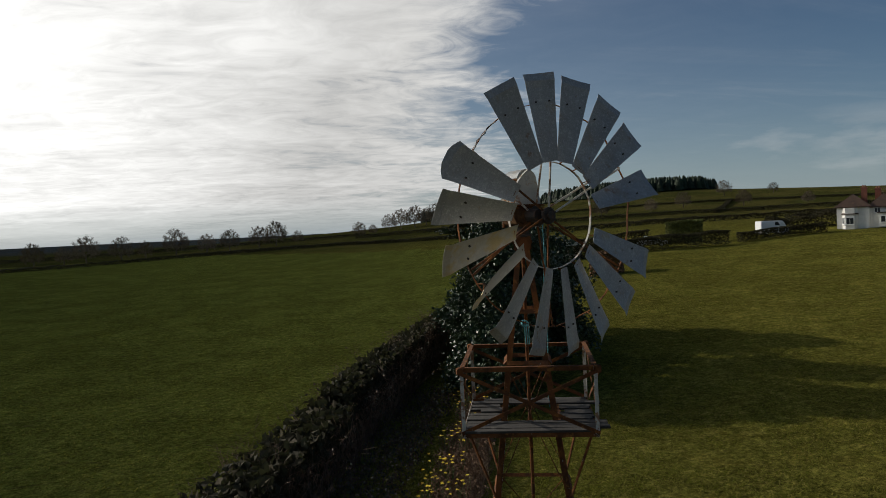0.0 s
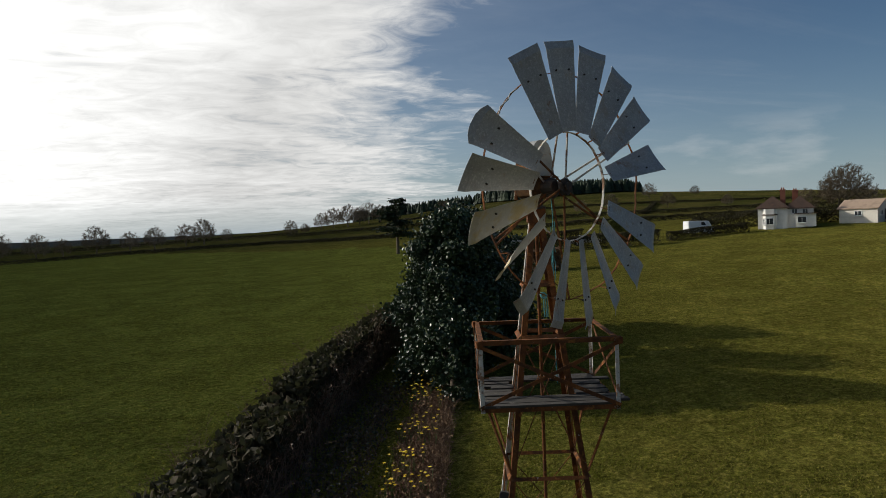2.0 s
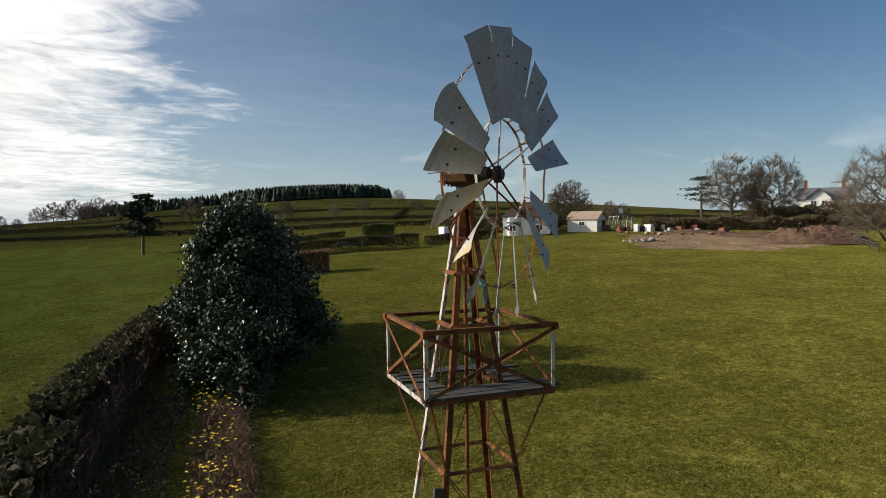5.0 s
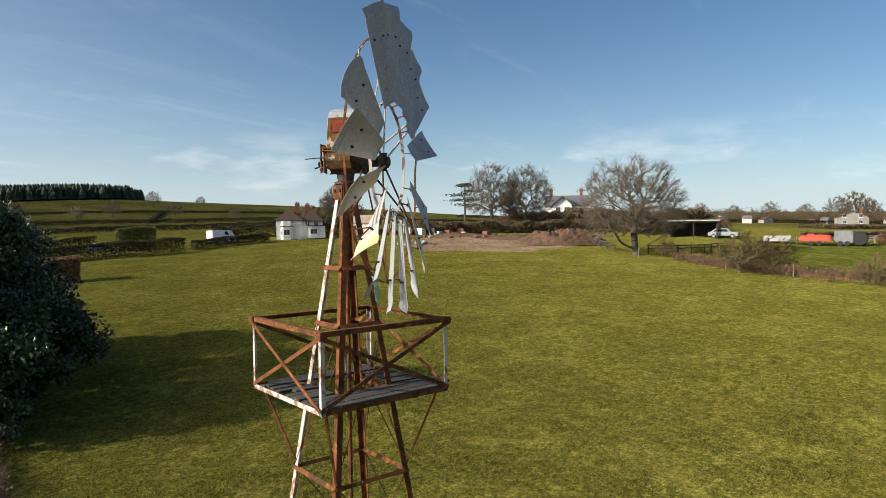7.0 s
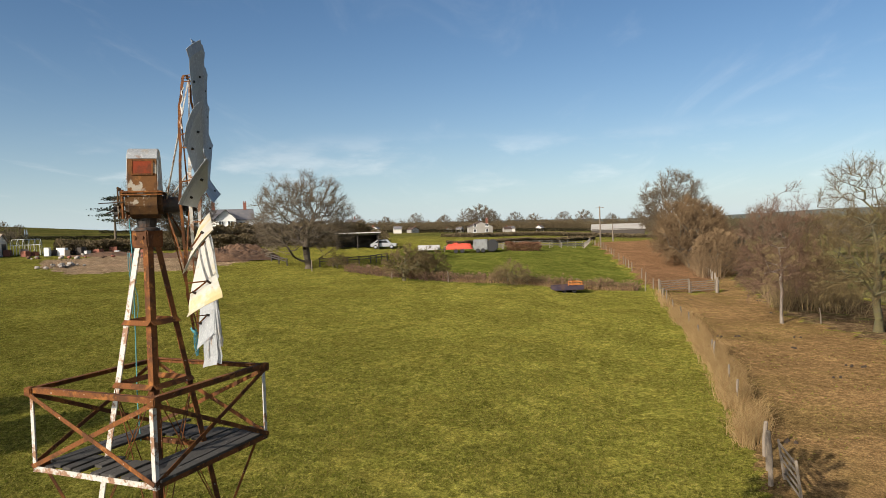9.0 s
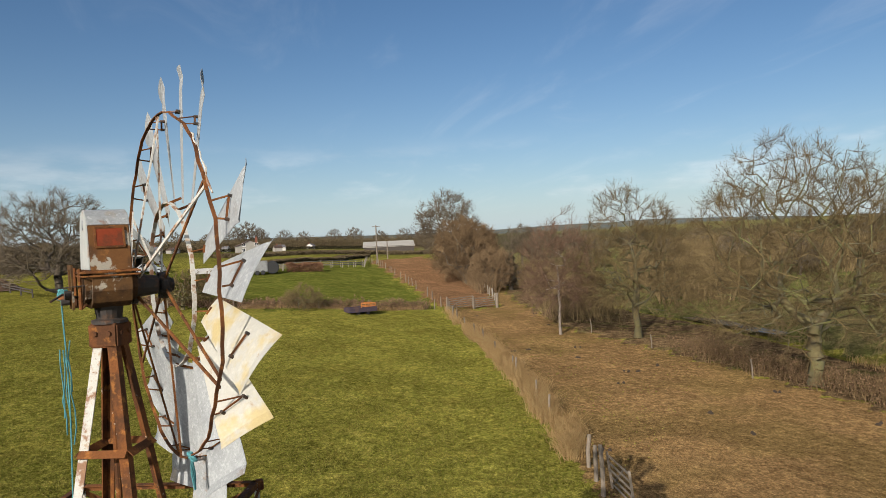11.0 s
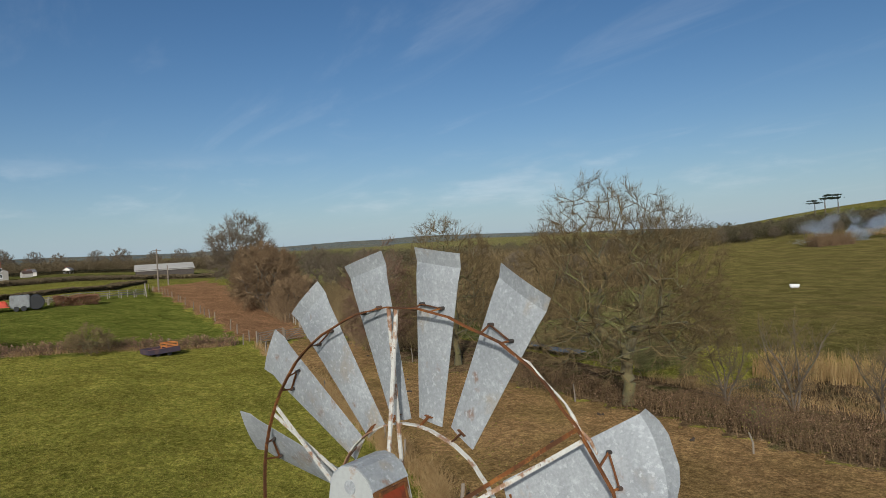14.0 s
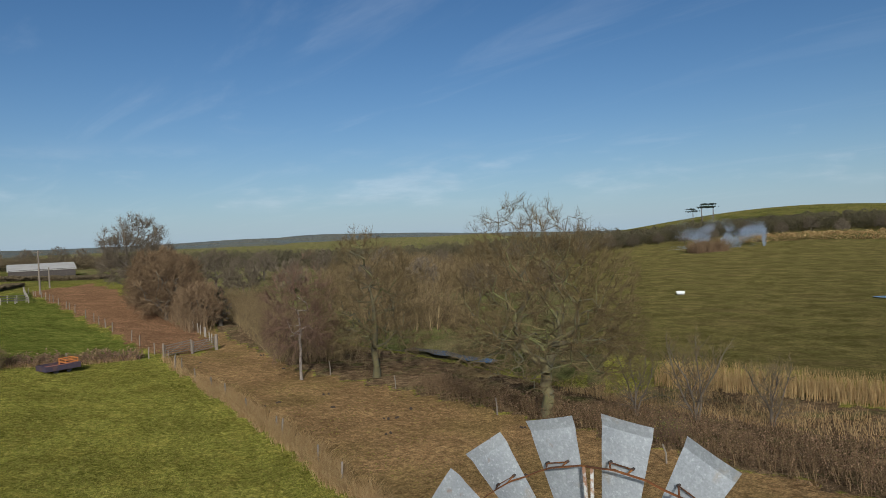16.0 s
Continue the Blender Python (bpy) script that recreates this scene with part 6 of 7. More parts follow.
def barn(name, label, place, turn, w, d, eave, ridge, roof, open_front=True, wall=None):
    """A shed whose long front stands open between posts."""
    b = thing(name, label, "barn", place, turn)
    bm = bmesh.new()
    t = 0.12
    add_box(bm, (0, d / 2, eave / 2), (w, t, eave + 0.6))
    add_box(bm, (-w / 2, 0, eave / 2), (t, d, eave + 0.6))
    add_box(bm, (w / 2, 0, eave / 2), (t, d, eave + 0.6))
    if not open_front:
        add_box(bm, (0, -d / 2, eave / 2), (w, t, eave + 0.6))
    part("wall", bm, wall or M_DARKWOOD, b)
    bm = bmesh.new()
    add_bar(bm, (0, -d / 2 - 0.7, ridge), (0, d / 2 + 0.4, eave), 0.16, w + 0.8, (1, 0, 0))
    rf = part("roof", bm, roof, b)
    n = int(w / 2.2)
    for i in range(n + 1):
        bm = bmesh.new()
        add_box(bm, (-w / 2 + w * i / n, -d / 2, ridge / 2 - 0.2), (0.15, 0.15, ridge + 0.3))
        part("post", bm, M_DARKWOOD, b)
    return b


barn("open_shed", "dark open-fronted timber shed with a pale sheet roof", on_land(103.5, 20.6), -76, 6.6, 4.5, 2.1, 2.5, M_ROOFSHEET)
barn("long_barn", "long low farm building with a pale grey roof", on_land(250, -45), 81, 18.5, 9, 2.0, 4.0, M_VILLAGE, False, M_DARKWOOD)
barn("stable", "small pale stable beside the lane", on_land(32.0, 82.5), -20, 4.2, 3.0, 2.0, 2.3, M_ROOFSHEET, False, M_CREAM)


def red_trailer():
    t = thing("tarpaulin_trailer", "low flat trailer heaped with a creased bright red tarpaulin", "trailer", on_land(98.8, 3.6), 2)
    bm = bmesh.new()
    nx, ny = 10, 22
    rows = []
    for j in range(ny + 1):
        v = j / ny * 2 - 1
        row = []
        for i in range(nx + 1):
            u = i / nx * 2 - 1
            edge = (1 - abs(u) ** 5) * (1 - abs(v) ** 8)
            z = 0.78 + edge * (0.62 + 0.34 * noise.noise((u * 1.8, v * 3.2, 4.0)) + 0.16 * noise.noise((u * 5, v * 9, 1.0))) - (1 - edge) * 0.2
            row.append(bm.verts.new((u * 1.02, v * 2.15, z)))
        rows.append(row)
    for a, b in zip(rows, rows[1:]):
        for i in range(nx):
            bm.faces.new((a[i], a[i + 1], b[i + 1], b[i]))
    part("tarpaulin", bm, M_RED_SHEET, t)
    bm = bmesh.new()
    add_box(bm, (0, 0, 0.66), (1.95, 4.2, 0.16), None, 0.02)
    part("bed", bm, M_DARKWOOD, t)
    for y in (-0.5, 0.5):
        bm = bmesh.new()
        add_disc(bm, (-0.9, y, 0.32), (1, 0, 0), 0.33, 0.2, 14, 0.03)
        part("wheel", bm, M_TYRE, t)
    bm = bmesh.new()
    for x in (-0.4, 0.4):
        add_bar(bm, (x, 2.1, 0.62), (0, 3.1, 0.5), 0.06)
    part("drawbar", bm, M_DARKWOOD, t)
    return t


red_trailer()


def grey_trailer():
    t = thing("livestock_trailer", "grey metal livestock trailer with dark open end", "trailer", on_land(99.3, -0.2), 0)
    bm = bmesh.new()
    add_box(bm, (0, 0.5, 1.2), (1.8, 2.2, 1.6), None, 0.08)
    part("body", bm, material("dull_grey_sheet", (0.20, 0.205, 0.20), 0.7, 0.1, [((0.12, 0.115, 0.105), 1.5, 0.45, 0.65, 0.7), ((0.30, 0.30, 0.29), 5, 0.55, 0.7, 0.5)], (20, 0.12)), t)
    bm = bmesh.new()
    add_disc(bm, (0.0, -1.3, 1.0), (1, 0, 0), 0.95, 1.5, 20, 0.08)
    part("wrapped_bale", bm, M_TYRE, t, "black wrapped bale against the trailer")
    for y in (0.1, 0.9):
        bm = bmesh.new()
        add_disc(bm, (-0.95, y, 0.32), (1, 0, 0), 0.33, 0.2, 14, 0.03)
        part("wheel", bm, M_TYRE, t)


grey_trailer()


def board_stack(place, turn):
    t = thing("board_stack", "stack of pale weathered boards on bearers in the yard", "boards", place, turn)
    rnd = random.Random(8)
    for x in (-1.0, 1.0):
        bm = bmesh.new()
        add_box(bm, (x, 0, 0.12), (0.14, 1.2, 0.3), None, 0.01)
        part("bearer", bm, M_DARKWOOD, t)
    for z in range(6):
        for k in range(4):
            bm = bmesh.new()
            add_box(bm, (rnd.uniform(-0.15, 0.15), -0.42 + 0.28 * k, 0.32 + z * 0.13), (3.2 + rnd.uniform(-0.3, 0.3), 0.25, 0.11), None, 0.008)
            part("board", bm, M_ROOFSHEET, t)
    return t


board_stack(on_land(99.6, 8.4), 88)

def flat_trailer():
    t = thing("feed_trough_trailer", "low dark painted flat trailer with faded red floor", "trailer", on_land(59.7, -9.3), -76)
    bm = bmesh.new()
    add_box(bm, (0, 0, 0.42), (2.7, 1.7, 0.10), None, 0.01)
    part("floor", bm, material("faded_red_floor", (0.28, 0.10, 0.07), 0.85, 0, [((0.16, 0.07, 0.05), 2, 0.45, 0.65, 0.7)], (20, 0.2)), t)
    for y in (-0.85, 0.85):
        bm = bmesh.new()
        add_box(bm, (0, y, 0.45), (2.7, 0.06, 0.42), None, 0.01)
        part("side_board", bm, M_BLUE, t)
    for x in (-1.35, 1.35):
        bm = bmesh.new()
        add_box(bm, (x, 0, 0.45), (0.06, 1.7, 0.42), None, 0.01)
        part("end_board", bm, M_BLUE, t)
    for x in (-0.5, 0.5):
        for y in (-0.6, 0.6):
            bm = bmesh.new()
            add_disc(bm, (x, y, 0.17), (0, 1, 0), 0.22, 0.14, 12, 0.02)
            part("wheel", bm, M_TYRE, t)
    return t


flat_trailer()
M_ORANGE = material("orange_paint", (0.42, 0.15, 0.03), 0.6, 0, [((0.35, 0.13, 0.03), 3, 0.5, 0.7, 0.6)], (20, 0.15))
cage = thing("orange_frame", "orange tubular frame standing on the dark trailer", "frame", on_land(60.0, -10.1, 0.47), -75)
for i, (x, y) in enumerate(((-0.5, -0.5), (0.5, -0.5), (0.5, 0.5), (-0.5, 0.5))):
    bm = bmesh.new()
    add_tube(bm, [(x, y, 0), (x, y, 0.6)], 0.045, 8)
    part("upright", bm, M_ORANGE, cage)
for z in (0.3, 0.56):
    bm = bmesh.new()
    add_tube(bm, [(-0.5, -0.5, z), (0.5, -0.5, z), (0.5, 0.5, z), (-0.5, 0.5, z)], 0.04, 8, closed=True)
    part("ring_rail", bm, M_ORANGE, cage)


def vehicle(name, label, place, turn, length, width, height, paint, van=False):
    v = thing(name, label, "car", place, turn)
    L, H = length / 2, height
    if van:
        prof = [(-L, 0.3), (-L, H * 0.5), (-L * 0.86, H * 0.58), (-L * 0.62, H * 0.95), (-L * 0.5, H), (L * 0.97, H), (L, H * 0.95), (L, 0.3)]
    else:
        prof = [(-L, 0.35), (-L, H * 0.56), (-L * 0.5, H * 0.64), (-L * 0.28, H), (L * 0.5, H), (L * 0.82, H * 0.66), (L, H * 0.6), (L, 0.35)]
    bm = bmesh.new()
    add_prism(bm, prof, (1, 0, 0), (0, 0, 1), (0, 1, 0), width, (0, 0, 0), 0.07)
    part("body", bm, paint, v)
    for s in (-1, 1):
        bm = bmesh.new()
        w = [(-L * 0.36, H * 0.66), (-L * 0.22, H * 0.93), (L * (0.0 if van else 0.44), H * 0.93), (L * (0.0 if van else 0.66), H * 0.68)]
        add_prism(bm, w, (1, 0, 0), (0, 0, 1), (0, 1, 0), 0.02, (0, s * (width / 2 + 0.005), 0))
        part("side_window", bm, M_WINDOW, v)
    for x in (-L * 0.62, L * 0.62):
        for s in (-1, 1):
            bm = bmesh.new()
            add_disc(bm, (x, s * width * 0.46, 0.32), (0, 1, 0), 0.33, 0.2, 16, 0.03)
            wheel = part("wheel", bm, M_TYRE, v)
            bm = bmesh.new()
            add_disc(bm, (x, s * (width * 0.46 + 0.1), 0.32), (0, 1, 0), 0.2, 0.02, 12)
            part("rim", bm, M_CARGREY, wheel)
    return v


vehicle("white_van", "white panel van parked near the house", on_land(62.0, 79.4), 172, 4.0, 1.8, 2.0, M_CARWHITE, True)
vehicle("parked_car", "silver car parked behind the hedge", on_land(43.6, 79.8, 0.3), 150, 4.2, 1.75, 1.45, M_CARGREY)
vehicle("parked_car", "silver car parked by the dark shed", on_land(103.5, 16.2), 95, 4.2, 1.75, 1.45, M_CARGREY)

# a telegraph pole and lesser poles
def pole(place, h, arm=True):
    p = thing("telegraph_pole", "weathered wooden telegraph pole with a cross arm", "pole", place)
    bm = bmesh.new()
    add_tube(bm, [(0, 0, -0.4), (0, 0, h)], [0.17, 0.12], 8)
    part("shaft", bm, M_POST, p)
    if arm:
        bm = bmesh.new()
        add_box(bm, (0, 0, h - 0.3), (0.12, 1.7, 0.12))
        part("cross_arm", bm, M_POST, p)


pole(on_land(142.6, -23.9), 8.2)
pole(on_land(165, -30), 4.5, False)

# ---------------------------------------------------------------- heaps, rails and clutter round the yard
def heap(name, label, place, size, mat, seed, category="heap", rough=0.35):
    rnd = random.Random(seed)
    bm = bmesh.new()
    n = 40
    vs = {}
    for i in range(n + 1):
        for j in range(n + 1):
            u, v = i / n * 2 - 1, j / n * 2 - 1
            r = math.hypot(u, v)
            z = max(0.0, 1 - r * r) ** 0.8
            z *= 1 + rough * noise.noise((u * 3 + seed, v * 3, 0)) + rough * 0.7 * noise.noise((u * 9 + seed, v * 9, 4)) + rough * 0.5 * noise.noise((u * 22, v * 22 + seed, 7))
            vs[i, j] = bm.verts.new((u * size[0] / 2, v * size[1] / 2, z * size[2] - 0.08))
    for i in range(n):
        for j in range(n):
            bm.faces.new((vs[i, j], vs[i + 1, j], vs[i + 1, j + 1], vs[i, j + 1]))
    ob = part(name, bm, mat)
    ob.matrix_basis = pose(*place, 0, 0, rnd.uniform(0, 180) if size[0] == size[1] else -62)
    return tagged(ob, label, category, kind="")


heap("soil_mound", "long heap of reddish excavated soil", on_land(85.0, 34.5), (14, 6.5, 2.0), M_SOIL, 2)
heap("soil_mound", "low heap of reddish excavated soil", on_land(88.5, 43.5), (12, 4.0, 0.65), M_SOIL, 5)
heap("soil_mound", "low heap of turned earth beside the garden", on_land(88.0, 54.0), (13, 3.0, 0.5), M_SOIL, 6)


def stone(place, r, seed, mat=None, group="rubble stones"):
    rnd = random.Random(seed)
    bm = bmesh.new()
    bmesh.ops.create_icosphere(bm, subdivisions=2, radius=r)
    for v in bm.verts:
        v.co *= 1 + 0.35 * noise.noise(v.co * (2.2 / r) + Vector((seed, 0, 0)))
        v.co.z *= 0.7
    ob = part("rubble_stone", bm, mat or M_STONE)
    ob.matrix_basis = pose(*place, rnd.uniform(0, 40), 0, rnd.uniform(0, 360))
    return tagged(ob, "grey broken stone dumped on the dirt", "stone", group)


crnd = random.Random(17)
for k in range(16):
    x, y = 73.2 + crnd.gauss(0, 0.9), 50.6 + crnd.gauss(0, 0.9)
    stone(on_land(x, y, 0.12 + 0.25 * crnd.random()), crnd.uniform(0.14, 0.34), k)
for k in range(22):
    u = crnd.random()
    x, y = 80 + 12 * u + crnd.gauss(0, 1), 62 - 22 * u + crnd.gauss(0, 1.2)
    stone(on_land(x, y, 0.15), crnd.uniform(0.15, 0.4), 50 + k, crnd.choice((M_STONE, M_SOIL, M_BRICK)))


def crate(place, turn, size, mat, name="garden_crate", label="pale wooden crate in the cluttered yard"):
    c = thing(name, label, "crate", place, turn, "yard clutter")
    w, d, h = size
    for s in (-1, 1):
        bm = bmesh.new()
        add_box(bm, (0, s * d / 2, h / 2), (w, 0.05, h), None, 0.01)
        part("side", bm, mat, c)
        bm = bmesh.new()
        add_box(bm, (s * w / 2, 0, h / 2), (0.05, d, h), None, 0.01)
        part("end", bm, mat, c)
    bm = bmesh.new()
    add_box(bm, (0, 0, h), (w * 1.05, d * 1.05, 0.05), None, 0.01)
    part("lid", bm, mat, c)


for k in range(16):
    u = crnd.random()
    x, y = 83.5 + 9 * u + crnd.gauss(0, 0.8), 66.0 - 15 * u + crnd.gauss(0, 0.8)
    crate(on_land(x, y), crnd.uniform(0, 90), (crnd.uniform(0.6, 1.6), crnd.uniform(0.5, 1.1), crnd.uniform(0.5, 1.2)), crnd.choice((M_ROOFSHEET, M_POST, M_DARKWOOD, M_BRICK, M_WHITE)))


def greenhouse():
    g = thing("greenhouse", "small white-framed glass greenhouse in the yard", "greenhouse", on_land(86.3, 65.4), 30)
    W, D, E, R = 2.6, 3.6, 1.5, 2.3
    for y in np.linspace(-D / 2, D / 2, 6):
        bm = bmesh.new()
        for a, b in (((-W / 2, y, 0), (-W / 2, y, E)), ((W / 2, y, 0), (W / 2, y, E)), ((-W / 2, y, E), (0, y, R)), ((W / 2, y, E), (0, y, R))):
            add_bar(bm, a, b, 0.07)
        part("frame", bm, M_WHITE, g)
    for a, b in (((-W / 2, -D / 2, E), (-W / 2, D / 2, E)), ((W / 2, -D / 2, E), (W / 2, D / 2, E)), ((0, -D / 2, R), (0, D / 2, R))):
        bm = bmesh.new()
        add_bar(bm, a, b, 0.07)
        part("rail", bm, M_WHITE, g)
    for s in (-1, 1):
        bm = bmesh.new()
        add_bar(bm, (s * W / 2, 0, E + 0.03), (0, 0, R + 0.03), 0.012, D, (1, 0, 0))
        part("pane", bm, M_WINDOW, g)


greenhouse()


def rail_fence(line, group, h=1.1, step=2.6, rails=3, mat=None, label="pale wooden post and rail fence"):
    f = thing("rail_fence", label, "fence", group=group)
    pts = []
    for (x0, y0), (x1, y1) in zip(line, line[1:]):
        n = max(1, round(math.hypot(x1 - x0, y1 - y0) / step))
        pts += [(x0 + (x1 - x0) * i / n, y0 + (y1 - y0) * i / n) for i in range(n)]
    pts.append(line[-1])
    for x, y in pts:
        bm = bmesh.new()
        add_box(bm, on_land(x, y, h / 2 - 0.1), (0.12, 0.12, h + 0.3), None)
        part("post", bm, mat or M_POST, f)
    for (x0, y0), (x1, y1) in zip(pts, pts[1:]):
        for k in range(rails):
            bm = bmesh.new()
            z = h * (0.95 - 0.32 * k)
            add_bar(bm, on_land(x0, y0, z), on_land(x1, y1, z), 0.05, 0.11, (0, 0, 1))
            part("rail", bm, mat or M_POST, f)
    return f


M_PALE_RAIL = material("bleached_rail", (0.27, 0.235, 0.19), 0.9, 0, [((0.18, 0.15, 0.12), 1.0, 0.45, 0.65, 0.6)], (12, 0.15))
rail_fence([(101.5, 0.5), (106, -5), (112, -11.5), (119, -17.5)], "yard rails", mat=M_PALE_RAIL)
rail_fence([(100, 6), (104, -3), (110, -11), (117, -17.5), (150, -22.5)], "yard rails", 0.9, 3.2, 2, M_PALE_RAIL)
rail_fence([(76.5, 19.5), (78.5, 16.5), (81, 14), (85, 12.5)], "yard rails", 1.0, 1.5, 2, M_DARKWOOD, "dark weathered wooden hurdle fence")
rail_fence([(77.5, 24), (86, 30), (95, 36)], "yard rails", 0.9, 3.0, 2, M_DARKWOOD, "thin dark post and rail fence")
prnd = random.Random(4)
for line, step, mat in (([(63, -18.2), (90, -19.8), (120, -21.3), (150, -22.7)], 4.0, M_POST), ([(66.5, -25.4), (75, -27.6), (88, -29.8)], 1.6, M_PALE_RAIL), ([(66, 9), (64, 3), (62.5, -5), (62.3, -12), (62, -17.5)], 3.2, M_POST), ([(57, -17.6), (42.2, -16.5), (29, -14.4), (21.9, -13.0)], 3.4, M_POST)):
    for x, y in along(line, step, prnd, 0.05):
        fence_post(on_land(x, y), prnd.uniform(0.95, 1.2), 0.055, (prnd.uniform(-.05, .05), prnd.uniform(-.05, .05)), mat)
for x, y in along([(12.5, -26.2), (22, -27.4), (34, -27.6), (44, -27.2), (56, -27)], 6.5, prnd, 0.3):
    fence_post(on_land(x, y), prnd.uniform(0.85, 1.25), 0.045, (prnd.uniform(-.15, .15), prnd.uniform(-.15, .15)), M_POST, "bank posts", "pale split stake along the bank")
for k, (x, y) in enumerate(((71.9, 19.2), (75.6, 17.6))):
    fence_post(on_land(x, y), 1.3, 0.06)

# ---------------------------------------------------------------- hedges, woods and water farther off
hedge("boundary_hedge", "straggling brown bramble hedge between meadow and paddock", [(72, 15), (68, 9.5), (65.2, 4), (63.4, -3), (63, -10), (62.6, -16.5)], 1.35, 1.8, 101, M_TWIG_RED, M_DEAD, stems=30, twigs_each=8, leaves=7, leaf=0.11, thick=0.014)
stalks("boundary_grass", "pale dry grass along the paddock's edge", along([(64.4, 2), (62.6, -4), (62.2, -16)], 0.018, rnd0, 0.7), 0.5, M_DRY, 102, 0.012, 0.3)


def leaf_hedge(name, label, line, height, width, seed, mat, leaf=0.3, per=60, kind_cat="hedge", lump=0.25):
    """A clipped or dense hedge far off, of many leafy tufts."""
    rnd = random.Random(seed)
    s = Strands()
    for x, y in along(line, 1.0 / per, rnd, width / 2):
        h = height * (1 + lump * noise.noise((x * 0.35, y * 0.35, seed)))
        s.leaf(on_land(x, y, h * (1 - rnd.random() ** 2.2) + 0.05), leaf * rnd.uniform(0.6, 1.4), rnd, 1.1)
    return tagged(s.make(name, mat), label, kind_cat, kind="stuff")


leaf_hedge("lane_hedge", "dark clipped hedge along the lane", [(31, 80), (38, 79), (46.8, 75.5), (52, 74.5)], 1.9, 1.4, 111, M_HEDGE_DARK, 0.13, 620, lump=0.1)
leaf_hedge("lane_hedge", "dark clipped hedge near the house", [(54, 75.5), (60, 75), (66, 73.5)], 1.3, 1.3, 112, M_HEDGE_DARK, 0.13, 560, lump=0.1)
leaf_hedge("lane_hedge_back", "dark hedge behind the lane", [(33, 88), (42, 90), (48, 89)], 2.0, 1.6, 113, M_HEDGE_DARK, 0.16, 420, lump=0.1)
leaf_hedge("cypress_hedge", "tall clipped yellow-green cypress hedge", [(48.2, 84.3), (52.6, 81.8)], 3.1, 1.6, 114, M_CYPRESS, 0.22, 900, lump=0.08)
leaf_hedge("bracken_stack", "square-cut brown bush standing in the meadow", [(26.8, 62.0), (30.0, 60.4)], 2.3, 2.4, 115, M_DEAD, 0.2, 1300, "bush", 0.12)
leaf_hedge("garden_shrubs", "brown and olive garden shrubs behind the heaps", [(88, 62), (96, 55), (104, 46), (110, 38), (112, 28)], 1.7, 5.0, 116, M_HEDGE_BROWN, 0.22, 700, "shrubs", 0.6)
leaf_hedge("garden_shrubs", "dark evergreen shrubs round the house", [(64, 84), (70, 83), (79, 76), (86, 72)], 2.0, 2.5, 117, M_HEDGE_DARK, 0.2, 340, "shrubs", 0.7)
leaf_hedge("garden_shrubs", "olive shrubs near the villa", [(120, 62), (130, 55), (140, 48), (142, 34), (132, 26)], 3.4, 7.0, 118, M_HEDGE_BROWN, 0.28, 620, "shrubs", 0.6)
leaf_hedge("garden_shrubs", "brown scrub beside the open shed", [(104, 30), (108, 25), (112, 17)], 2.0, 4.0, 119, M_HEDGE_BROWN, 0.2, 560, "shrubs", 0.6)
leaf_hedge("paddock_hedge", "rough brown hedge behind the yard", [(112, 6), (125, -4), (140, -14), (175, -26)], 0.65, 2.2, 120, M_HEDGE_BROWN, 0.22, 380, "hedge", 0.4)
leaf_hedge("rough_grass_rise", "rough pale grass and scrub before the long barn", [(180, 10), (200, -10), (215, -35), (205, -52)], 0.8, 14.0, 121, M_HEDGE_BROWN, 0.34, 300, "scrub", 0.6)


leaf_hedge("yard_brambles", "rust-brown bramble and old hay heaped behind the rails", [(101, -3.6), (101.5, -6.0), (102.5, -9.0)], 1.3, 1.8, 122, island_material("rusty_bramble", [(0.10, 0.045, 0.022), (0.17, 0.075, 0.035), (0.24, 0.12, 0.06)], 0.9), 0.14, 700, "brambles", 0.5)


def field_hedges():
    """Lines of hedge across the hills, each its own thing."""
    lines = [((-26, 215), (-10, 230), (2, 235), (14, 190)), ((14, 190), (24, 185), (36, 175), (48, 170)), ((3, 300), (12, 290), (24, 280), (36, 265), (48, 255)), ((12, 380), (22, 375), (34, 370), (46, 350)), ((34, 370), (33, 265)), ((-24, 330), (-8, 330), (4, 340)), ((50, 240), (60, 230), (72, 225)), ((64, 290), (76, 300), (88, 310), (100, 320)), ((58, 340), (70, 350), (82, 370), (95, 380), (106, 350))]
    for k, pts in enumerate(lines):
        leaf_hedge("field_hedgerow", "dark hedgerow between distant fields", [heading_xy(a, d) for a, d in pts], 1.0 + 0.2 * (k % 3), 1.6, 130 + k, M_HEDGE_DARK, 0.3, 90, "hedge", 0.3)


field_hedges()


